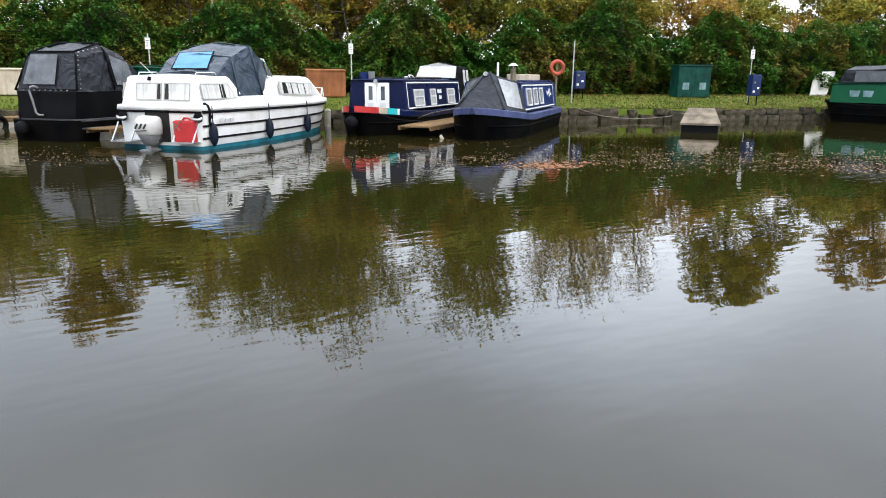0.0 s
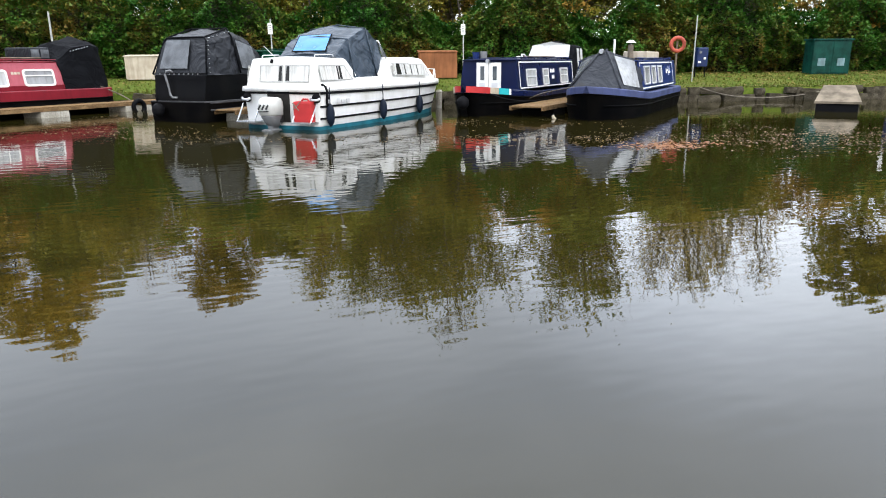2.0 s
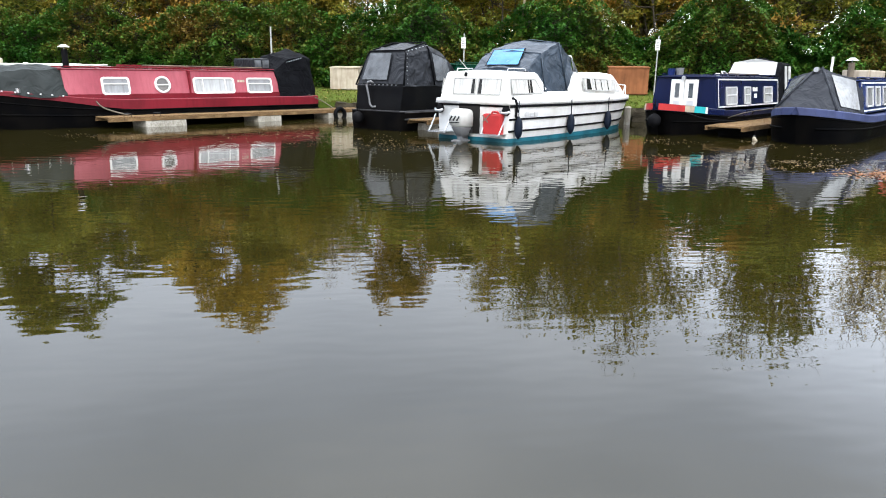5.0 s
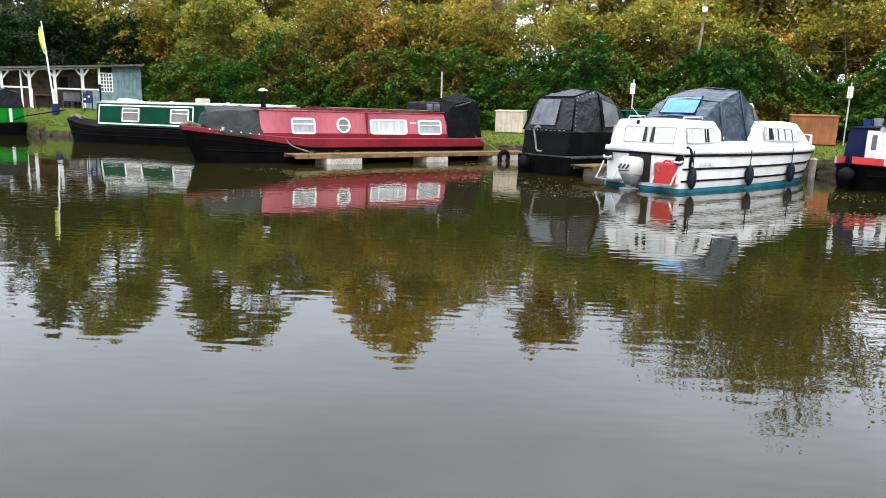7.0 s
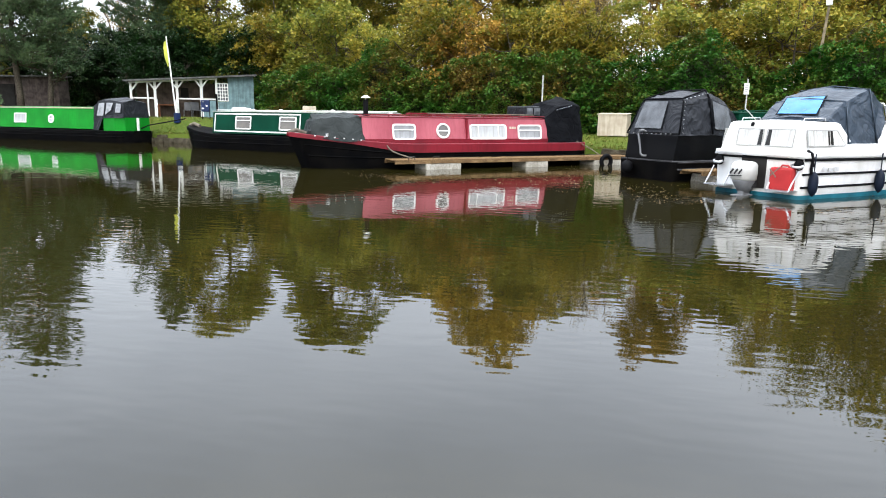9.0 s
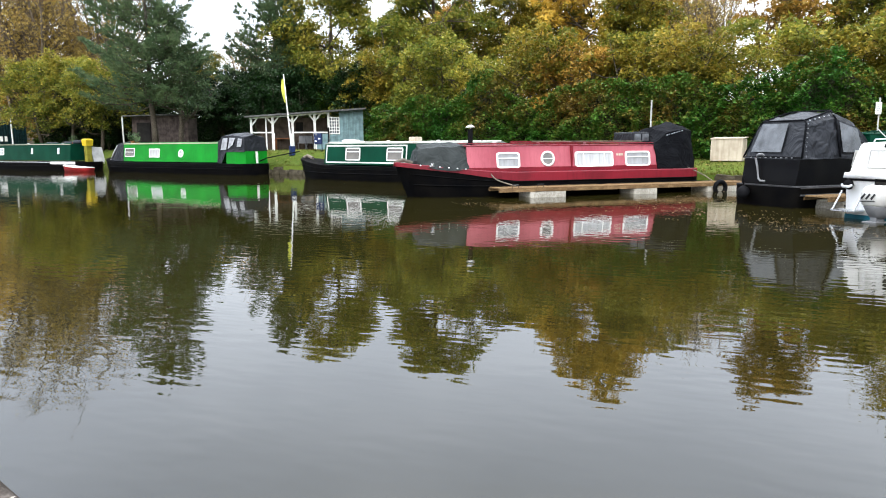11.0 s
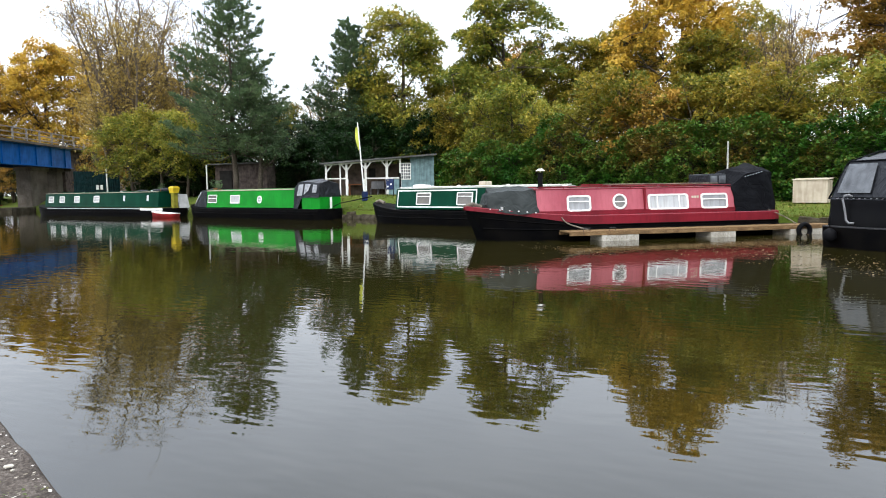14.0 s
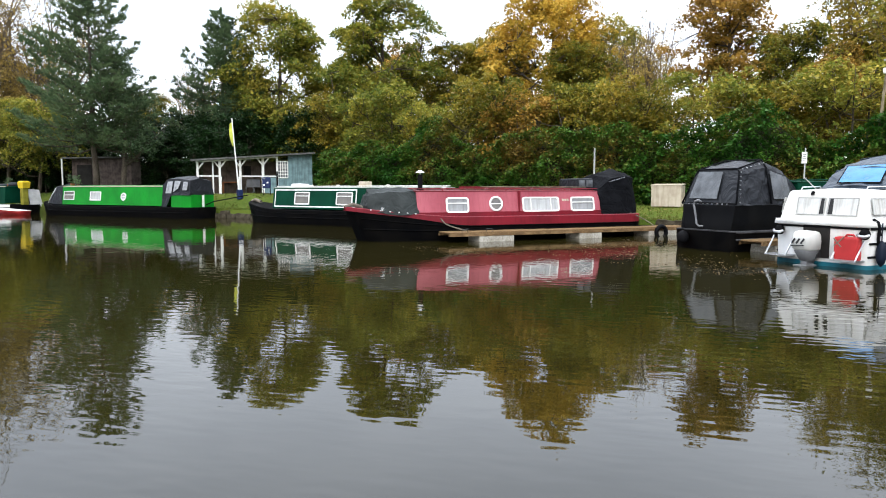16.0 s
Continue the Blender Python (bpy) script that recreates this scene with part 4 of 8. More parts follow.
AFT = (1.016, 0.90, 0.90, 1.50)
part("aft_cabin", cabin_loft(0.03, 1.80, 0.975, 1.03, 0.90, 1.53, 0.12, 0.58, 0.12), M_WHITE, cruiser, "white aft cabin")
part("fore_cabin", cabin_loft(2.62, 7.15, 1.02, 0.52, 0.88, 1.53, 0.02, 0.75, 0.16), M_WHITE, cruiser, "white fore cabin")
for y0 in (-1.09, 0.99):
    bm = bmesh.new()
    box(bm, 1.55, 2.75, y0, y0 + 0.10, 0.88, 1.10, 0.02)
    part("coaming", bm, M_WHITE, cruiser)
for sg in (-1, 1):
    m = side_pose(0.75, 1.215, sg, *AFT)
    curtained(cruiser, m, 1.30, 0.33, ((-0.06 * sg, 0.03), (-0.16 * sg, 0.05)), slant=0.26 * sg)
    m = side_pose(4.85, 1.23, sg, 0.88, 0.74, 0.93, 1.52) @ pose(0, 0, 0, 0, 0, sg * -6.0)
    curtained(cruiser, m, 2.75, 0.32, ((1.0 * sg, 0.16), (0.52 * sg, 0.03), (0.05 * sg, 0.025), (-0.45 * sg, 0.025)), slant=0.26 * sg)
for y, gaps in ((-0.385, ((-0.24, 0.05),)), (0.30, ((0.25, 0.045),))):
    m = Matrix.Translation((0.082, y, 1.205)) @ pose(0, 0, 0, 0, 0, -90) @ pose(0, 0, 0, -10.5, 0, 0)
    curtained(cruiser, m, 0.62, 0.36, gaps)
bm = bmesh.new()
tube(bm, [(0.14, 0.30, 1.50), (0.11, 0.30, 1.44)], 0.035, 8)
part("stern_lamp", bm, M_BLACK, cruiser, "small black lamp on the aft cabin")
canopy(cruiser, "canopy", [[(1.00, -0.82, 1.555), (1.02, -0.74, 1.60), (1.02, 0, 1.63), (1.02, 0.74, 1.60), (1.00, 0.82, 1.555)],
                          [(1.46, -1.00, 1.10), (1.60, -0.77, 1.95), (1.60, 0, 2.01), (1.60, 0.77, 1.95), (1.46, 1.00, 1.10)],
                          [(1.95, -1.05, 1.06), (2.02, -0.78, 2.12), (2.02, 0, 2.20), (2.02, 0.78, 2.12), (1.95, 1.05, 1.06)],
                          [(2.45, -1.04, 1.06), (2.42, -0.76, 2.22), (2.42, 0, 2.30), (2.42, 0.76, 2.22), (2.45, 1.04, 1.06)],
                          [(2.80, -0.98, 1.52), (3.05, -0.72, 1.93), (3.05, 0, 2.01), (3.05, 0.72, 1.93), (2.80, 0.98, 1.52)],
                          [(2.95, -0.93, 1.55), (3.36, -0.70, 1.62), (3.36, 0, 1.66), (3.36, 0.70, 1.62), (2.95, 0.93, 1.55)]], M_CANVAS_BLUE, 0.012, 3.0, "slate-blue canvas canopy over the cockpit", 5, 3.2, 0.026)
panel(cruiser, [(1.11, 0.45, 1.63), (1.10, -0.50, 1.63), (1.77, -0.29, 2.05), (1.72, 0.62, 2.02)], M_CANVAS_BLACK, "dark border of the clear window", "window_border", 0.056)
panel(cruiser, [(1.14, 0.42, 1.65), (1.13, -0.47, 1.65), (1.74, -0.26, 2.03), (1.69, 0.58, 2.00)], M_CLEARBLUE, "clear vinyl window showing bright blue", "canopy_window", 0.066)
for hoop in ([(1.44, -1.02, 1.10), (1.59, -0.79, 1.96), (1.59, 0, 2.03), (1.59, 0.79, 1.96), (1.44, 1.02, 1.10)],
             [(2.46, -1.06, 1.07), (2.42, -0.78, 2.23), (2.42, 0, 2.32), (2.42, 0.78, 2.23), (2.46, 1.06, 1.07)]):
    bm = bmesh.new()
    tube(bm, hoop, 0.018, 6)
    part("hoop_seam", bm, M_CANVAS_BLUE, cruiser, "raised seam over a canopy hoop", True)
bm = bmesh.new()
tube(bm, [(3.42, -0.80, 1.53), (3.16, -0.72, 1.95), (3.18, 0, 2.0), (3.16, 0.72, 1.95), (3.42, 0.80, 1.53)], 0.022, 6)
part("windscreen_frame", bm, M_ALU, cruiser, "", True)
for sg in (-1, 1):
    panel(cruiser, [(3.05, sg * 0.88, 1.54), (3.44, sg * 0.80, 1.56), (3.20, sg * 0.73, 1.90), (3.12, sg * 0.74, 1.90)], M_CLEARGREY, "side glass of the windscreen", "windscreen", 0.01)
    bm = bmesh.new()
    tube(bm, [(6.3, sg * 0.80, 0.88), (6.45, sg * 0.76, 1.16), (7.2, sg * 0.45, 1.21), (7.9, 0, 1.22)], 0.016, 6)
    tube(bm, [(7.1, sg * 0.52, 0.88), (7.15, sg * 0.48, 1.20)], 0.014, 6)
    part("bow_rail", bm, M_WHITEPAINT, cruiser, "", True)
    bm = bmesh.new()
    tube(bm, [(0.30, sg * 0.70, 1.53), (0.34, sg * 0.70, 1.60), (0.98, sg * 0.74, 1.61), (1.02, sg * 0.74, 1.54)], 0.012, 5)
    part("roof_rail", bm, M_CHROME, cruiser)
    bm = bmesh.new()
    box(bm, 0.55, 0.70, sg * 1.065 - 0.004, sg * 1.075 + 0.004, 0.56, 0.66)
    box(bm, 0.74, 0.88, sg * 1.065 - 0.004, sg * 1.085 + 0.004, 0.56, 0.63)
    box(bm, 0.92, 1.06, sg * 1.065 - 0.004, sg * 1.100 + 0.004, 0.56, 0.64)
    part("lettering", bm, M_ALU, cruiser, "pale grey painted lettering")
bm = bmesh.new()
tube(bm, [(0.95, 0.80, 1.54), (0.75, 0.98, 1.82)], 0.012, 5)
part("aerial", bm, M_POLE, cruiser)
for y in (-0.92, 0.93):
    bm = bmesh.new()
    tube(bm, [(-0.02, y, 0.69), (-0.07, y, 0.69)], 0.11, 14, 0.8)
    part("stern_light", bm, M_BLACK, cruiser, "black-rimmed stern lamp", True)
    bm = bmesh.new()
    tube(bm, [(-0.06, y - 0.12, 0.68), (-0.11, y - 0.06, 0.645), (-0.11, y + 0.06, 0.645), (-0.06, y + 0.12, 0.68)], 0.030, 8)
    part("grab_handle", bm, M_CHROME, cruiser, "pale curved grab handle", True)
bm = bmesh.new()
tube(bm, [(0.15, -0.96, 0.97), (0.17, -1.04, 0.92), (0.20, -1.06, 0.80), (0.19, -1.05, 0.60), (0.22, -1.06, 0.46)], 0.030, 7)
tube(bm, [(0.06, -0.70, 0.955), (0.13, -0.97, 0.965), (0.16, -1.05, 0.90), (0.24, -1.06, 0.66)], 0.022, 7)
part("mooring_line", bm, M_BLACK, cruiser, "black mooring line looped over the quarter", True)
# the transom is not cut: a dark block gives the notch's shade
bm = bmesh.new()
box(bm, -0.02, 0.14, -0.20, 0.38, 0.16, 0.86)
part("motor_well_shade", bm, M_DARKFILL, cruiser, "dark block coloured as the shade of a notch in the transom")

# outboard motor on the stern of the cruiser
outboard = thing("outboard_motor", "white and grey outboard motor on the transom of the white cruiser", "outboard motor", WB @ pose(-0.10, 0.13, -0.04))


def squarish(a, b, z, sh, n=20):
    """Outline with flat sides and round corners, half sizes a along and b across."""
    q = []
    for k in range(n):
        cs, sn = math.cos(k * math.tau / n), math.sin(k * math.tau / n)
        q.append((a * math.copysign(abs(cs) ** 0.55, cs) + sh, b * math.copysign(abs(sn) ** 0.55, sn), z + 0.10 * (cs + 1) * sh))
    return q


bm = bmesh.new()
loft(bm, [squarish(a, b, z, sh) for z, a, b, sh in ((0.36, 0.22, 0.17, -0.14), (0.40, 0.255, 0.205, -0.15), (0.56, 0.27, 0.215, -0.16), (0.68, 0.255, 0.205, -0.15), (0.74, 0.215, 0.17, -0.13), (0.765, 0.13, 0.10, -0.11))], closed=True)
cowl = part("cowling", bm, M_OUTBOARD, outboard, "off-white cowling", True)
bm = bmesh.new()
loft(bm, [squarish(a, b, z, sh) for z, a, b, sh in ((0.12, 0.12, 0.10, -0.10), (0.22, 0.17, 0.14, -0.12), (0.34, 0.225, 0.175, -0.14), (0.37, 0.225, 0.175, -0.14))], closed=True)
part("lower_cowling", bm, M_GREYPL, outboard, "grey lower cowling", True)
bm = bmesh.new()
box(bm, -0.23, 0.02, -0.07, 0.07, -0.35, 0.16, 0.03)
box(bm, -0.36, 0.02, -0.13, 0.13, 0.03, 0.06, 0.01)
part("leg", bm, M_GREYPL, outboard)
bm = bmesh.new()
box(bm, -0.05, 0.12, -0.16, 0.16, 0.20, 0.40, 0.02)
part("clamp_bracket", bm, M_STRAKE, outboard, "dark clamp bracket")
for k in range(3):
    bm = bmesh.new()
    beam(bm, (-0.432 + 0.004 * k, 0.13 - 0.10 * k, 0.50), (-0.436, 0.05 - 0.10 * k, 0.60), 0.012, 0.035)
    part("marking", bm, M_STRAKE, cowl, "dark slanting mark")
bm = bmesh.new()
beam(bm, (-0.432, -0.15, 0.47), (-0.432, 0.14, 0.45), 0.012, 0.018)
part("marking", bm, M_STRAKE, cowl, "dark slanting mark")
# fuel can on its rack
can = thing("fuel_can", "red plastic fuel can on the stern rack of the cruiser", "fuel can", WB)
bm = bmesh.new()
box(bm, -0.20, -0.03, -0.89, -0.41, 0.17, 0.63, 0.05)
part("body", bm, M_TINRED, can)
bm = bmesh.new()
tube(bm, [(-0.11, -0.80, 0.61), (-0.11, -0.75, 0.67), (-0.11, -0.63, 0.67), (-0.11, -0.58, 0.61)], 0.022, 7)
part("handle", bm, M_TINRED, can, "", True)
for (ya, za), (yb, zb) in (((-0.43, 0.45), (-0.63, 0.63)), ((-0.42, 0.59), (-0.57, 0.43))):
    bm = bmesh.new()
    beam(bm, (-0.205, ya, za), (-0.205, yb, zb), 0.008, 0.022)
    part("strap", bm, M_ROPE, can, "pale strap")
for y0 in (-0.93, 0.56):
    rack = thing("stern_step", "folding metal step on the transom", "step", WB)
    bm = bmesh.new()
    box(bm, -0.30, 0.0, y0, y0 + 0.52, 0.155, 0.185)
    part("tread", bm, M_CHROME, rack)
    for yy in (y0 + 0.02, y0 + 0.50):
        bm = bmesh.new()
        tube(bm, [(-0.28, yy, 0.17), (-0.02, yy, 0.56)], 0.016, 6)
        part("stay", bm, M_CHROME, rack)
for s in (0.24, 2.38, 4.55):
    fender("fender", WB @ Vector((s, -cruiser_half(s, 0.4) - 0.10, 0.32)), 0.080, 0.50, M_FENDER, "dark blue fender hanging beside the white hull")

N1_BOW = Vector((-0.48, 18.52, 0.38))
# black boat with a high canvas cover, stern to the water
BB = heading(-7.53, 17.47, 0.335, 0.942)
black = thing("narrowboat", "black boat with tall black canvas cover and clear panels", "boat", BB)
narrow_hull(black, -0.35, 6.3, 1.88, 0.52, 0.7, M_BLACKHULL, M_STRAKE, bow=2.4, stern=0.22, band=0.03, strake_mat=M_STRAKE, blunt=0.93)
canopy(black, "dodger", [[(-0.24, -0.82, 0.52), (-0.14, -0.84, 1.20), (-0.14, 0, 1.22), (-0.14, 0.84, 1.20), (-0.24, 0.82, 0.52)],
                         [(0.30, -0.88, 0.52), (0.32, -0.87, 1.20), (0.32, 0, 1.24), (0.32, 0.87, 1.20), (0.30, 0.88, 0.52)],
                         [(2.1, -0.88, 0.54), (2.1, -0.87, 1.22), (2.1, 0, 1.26), (2.1, 0.87, 1.22), (2.1, 0.88, 0.54)]], M_CANVAS_GLOSS, 0.012, 2.0, "glossy black lower cover", 4, 2.0, 0.014)
hood = canopy(black, "canopy", [[(-0.16, -0.87, 1.15), (0.14, -0.66, 1.98), (0.16, -0.60, 2.05), (0.16, 0.60, 2.05), (0.14, 0.66, 1.98), (-0.16, 0.87, 1.15)],
                         [(0.45, -0.91, 1.15), (0.58, -0.70, 2.04), (0.60, -0.61, 2.17), (0.60, 0.61, 2.17), (0.58, 0.70, 2.04), (0.45, 0.91, 1.15)],
                         [(1.05, -0.91, 1.16), (1.02, -0.72, 2.10), (1.02, -0.58, 2.29), (1.02, 0.58, 2.29), (1.02, 0.72, 2.10), (1.05, 0.91, 1.16)],
                         [(1.75, -0.90, 1.12), (1.80, -0.70, 1.93), (1.82, -0.52, 2.06), (1.82, 0.52, 2.06), (1.80, 0.70, 1.93), (1.75, 0.90, 1.12)],
                         [(2.15, -0.88, 1.10), (2.20, -0.74, 1.58), (2.20, -0.45, 1.64), (2.20, 0.45, 1.64), (2.20, 0.74, 1.58), (2.15, 0.88, 1.10)]], M_CANVAS_GREY, 0.010, 8.0, "charcoal canvas pram hood with sagging folds", 5, 3.4, 0.028)
hood.data.set_sharp_from_angle(angle=radians(24))
for hoop in ([(-0.17, -0.885, 1.17), (0.14, -0.68, 1.99), (0.16, -0.61, 2.07), (0.16, 0.61, 2.07), (0.14, 0.68, 1.99), (-0.17, 0.885, 1.17)],
             [(1.05, -0.93, 1.18), (1.02, -0.74, 2.11), (1.02, -0.59, 2.31), (1.02, 0.59, 2.31), (1.02, 0.74, 2.11), (1.05, 0.93, 1.18)]):
    bm = bmesh.new()
    tube(bm, hoop, 0.024, 6)
    part("hoop_seam", bm, M_CANVAS_BLACK, black, "raised seam over a hood hoop", True)
for sg in (-1, 1):
    bm = bmesh.new()
    tube(bm, [(0.16, sg * 0.61, 2.07), (0.60, sg * 0.62, 2.19), (1.02, sg * 0.59, 2.31)], 0.02, 6)
    part("roof_seam", bm, M_CANVAS_BLACK, black, "raised seam along the hood roof", True)
panel(black, [(-0.11, 0.66, 1.30), (-0.11, -0.26, 1.30), (0.13, -0.22, 1.99), (0.13, 0.56, 1.99)], M_CLEARGREY, "cloudy clear vinyl panel", push=0.045)
panel(black, [(1.12, -0.90, 1.30), (1.84, -0.88, 1.28), (1.72, -0.76, 1.86), (1.10, -0.75, 2.02)], M_CLEARGREY, "cloudy clear vinyl panel", push=0.035)
for k in range(9):
    bm = bmesh.new()
    tube(bm, [(-0.16, -0.62 + 0.155 * k, 1.18), (-0.20, -0.62 + 0.155 * k, 1.18)], 0.013, 6)
    part("press_stud", bm, M_CHROME, black)
for k in range(8):
    bm = bmesh.new()
    t = k / 7
    p = Vector((-0.06 + 0.24 * t, -0.88 + 0.20 * t, 1.22 + 0.76 * t))
    tube(bm, [p, p + Vector((-0.01, -0.035, 0.0))], 0.015, 6)
    part("press_stud", bm, M_CHROME, black)
for k in range(6):
    bm = bmesh.new()
    t = k / 5
    p = Vector((0.25 + 0.75 * t, -0.66, 2.06 + 0.16 * t))
    tube(bm, [p, p + Vector((0, -0.04, 0.0))], 0.013, 6)
    part("press_stud", bm, M_CHROME, black)
narrow_cabin(black, 2.2, 5.0, 0.93, 0.78, 0.55, 1.74, M_DGREEN, M_DGREEN)
bm = bmesh.new()
tube(bm, [(-0.16, 0.22, 1.22), (-0.22, 0.26, 1.27), (-0.27, 0.33, 1.25), (-0.28, 0.37, 1.16), (-0.27, 0.32, 0.95), (-0.27, 0.26, 0.66), (-0.26, 0.20, 0.60), (-0.24, 0.08, 0.60)], 0.028, 7)
part("hose", bm, M_GREYPL, black, "pale bent hose", True)
fender("fender", BB @ Vector((-0.50, 0.50, 0.30)), 0.14, 0.36, M_BLACK, "round black rubber stern fender")
fender("fender", N1_BOW, 0.15, 0.36, M_BLACK, "round black rubber bow fender")

# navy narrowboat with painted bow
# this hull points its bow to the open water, so its own x axis is reversed
N1 = heading(0.19, 20.10, -0.388, -0.922)
navy = thing("narrowboat", "navy-blue narrowboat with white doors and red and white painted bow", "boat", N1)
NW = (0.90, 0.80, 0.66, 1.47)
narrow_hull(navy, -7.0, 1.45, 2.05, 0.58, 0.80, M_BLACKHULL, M_NAVY, bow=2.6, band=0.16)
narrow_cabin(navy, -5.45, 0.0, *NW, M_NAVY, M_NAVY)
for sg in (-1, 1):
    for s, w in ((-1.14, 0.84), (-2.43, 0.52), (-4.29, 0.80)):
        cabin_window(navy, side_pose(s, 0.97, sg, *NW), w, 0.50, 0.03, 0.045, M_ALU, M_NET, 0.05)
    m = side_pose(-2.75, 1.05, sg, *NW)
    strip(navy, m, [(-2.55, 0.36), (2.55, 0.36), (2.55, -0.36), (-2.55, -0.36), (-2.55, 0.36)], 0.035, M_WHITEPAINT)
    bm = bmesh.new()
    for k, (u0, u1) in enumerate(((-0.24, 0.20), (-0.12, 0.14))):
        for q in range(3):
            a0, a1 = 0.40 * sg + u0 + (u1 - u0) * q / 3, 0.40 * sg + u0 + (u1 - u0) * (q + 0.78) / 3
            plate(bm, [(a0, 0.03 - 0.19 * k), (a1, 0.03 - 0.19 * k), (a1, 0.15 - 0.19 * k - 0.03 * (q % 2)), (a0, 0.15 - 0.19 * k)], m, -0.001, 0.006)
    part("lettering", bm, M_WHITEPAINT, navy, "white painted lettering")
# front doors
for k, y in enumerate((-0.19, 0.19)):
    bm = bmesh.new()
    box(bm, -0.01, 0.03, y - 0.185, y + 0.185, 0.66, 1.40, 0.008)
    door = part("door", bm, M_WHITEPAINT, navy, "white panelled cabin door")
    bm = bmesh.new()
    box(bm, 0.028, 0.036, y - 0.06, y + 0.06, 0.92, 1.30)
    part("door_pane", bm, M_GLASS, door)
    bm = bmesh.new()
    box(bm, 0.028, 0.036, y - 0.09, y + 0.09, 0.72, 0.84, 0.003)
    part("door_panel", bm, M_ALU, door)
bm = bmesh.new()
tube(bm, [(0.02, -0.02, 1.44), (0.08, -0.02, 1.44)], 0.06, 10)
part("headlamp", bm, M_CHROME, navy)
BOW_PANELS = {1: (((0.34, 0.42), M_WHITEPAINT, "white panel"), ((0.42, 0.76), M_TURQ, "turquoise panel"), ((0.76, 1.0), M_CREAM, "cream panel"), ((1.0, 1.44), M_TINRED, "red panel")),
              -1: (((0.60, 1.22), M_CREAM, "cream panel"), ((1.22, 1.44), M_TINRED, "red panel"))}
for sg in (-1, 1):
    for (a, b), mt, lb in BOW_PANELS[sg]:
        bm = bmesh.new()
        secs = []
        for i in range(7):
            s = a + (b - a) * i / 6
            w = hull_half(s, -7.0, 1.45, 2.05, 2.6) + 0.022
            t = 0.58 + 0.22 * max(0.0, (s - (1.45 - 3.25)) / 3.25) ** 1.7
            k = max(0.0, (s + 1.15) / 2.6)
            sh = 0.38 * k * k * (t - 0.1)
            secs.append([(s + sh, sg * w, t - 0.15), (s + sh, sg * w, t + 0.012), (s + sh, sg * max(0, w - 0.14), t + 0.014)])
        loft(bm, secs, caps=False)
        part("bow_panel", bm, mt, navy, lb + " painted on the bow")
canopy(navy, "stern_canopy", [[(-5.35, -0.92, 0.62), (-5.30, -0.80, 1.5), (-5.3, 0, 1.6), (-5.30, 0.80, 1.5), (-5.35, 0.92, 0.62)],
                             [(-5.7, -0.94, 0.60), (-5.65, -0.80, 1.90), (-5.65, 0, 2.08), (-5.65, 0.80, 1.90), (-5.7, 0.94, 0.60)],
                             [(-6.5, -0.92, 0.60), (-6.5, -0.76, 1.90), (-6.5, 0, 2.08), (-6.5, 0.76, 1.90), (-6.5, 0.92, 0.60)]], M_CANVAS_BLACK, 0.02, 4.0, "black canvas pram hood")
bm = bmesh.new()
bm.faces.new([bm.verts.new(p) for p in ((-5.20, -0.74, 1.56), (-5.20, 0.74, 1.56), (-5.50, 0.68, 1.96), (-5.50, 0, 2.08), (-5.50, -0.68, 1.96))])
part("canopy_window", bm, M_CANVAS_LIGHT, navy, "pale front panel of the hood")
for q in (0, 1):
    bm = bmesh.new()
    x0 = -5.78 - 0.40 * q
    bm.faces.new([bm.verts.new(p) for p in ((x0, 0.925, 1.05), (x0 - 0.28, 0.925, 1.05), (x0 - 0.28, 0.825, 1.85), (x0, 0.825, 1.85))])
    part("canopy_window", bm, M_CANVAS_LIGHT, navy, "pale side panel of the hood")

for s, y, hh, mt in ((-0.25, -0.52, 0.20, M_BLUE), (-0.30, -0.30, 0.22, M_GREYPL), (-0.55, -0.58, 0.18, M_NAVY)):
    bm = bmesh.new()
    tube(bm, [(s, y, 1.49), (s, y, 1.49 + hh)], 0.09, 10, 1.2)
    part("roof_pot", bm, mt, navy, "painted pot on the roof")
bm = bmesh.new()
tube(bm, [(-1.2, 0.55, 1.52), (-1.25, 0.5, 1.62), (-1.6, 0.45, 1.62), (-1.75, 0.5, 1.52)], 0.022, 6)
part("grab_rail", bm, M_ALU, navy, "", True)
for s in (-2.3, -3.9):
    mushroom_vent(navy, s, 0, 1.50)
bm = bmesh.new()
beam(bm, (-4.7, 0.30, 1.56), (-1.9, 0.36, 1.56), 0.2, 0.05)
part("gangplank", bm, M_WOODPOLE, navy, "grey gangplank lying on the roof")

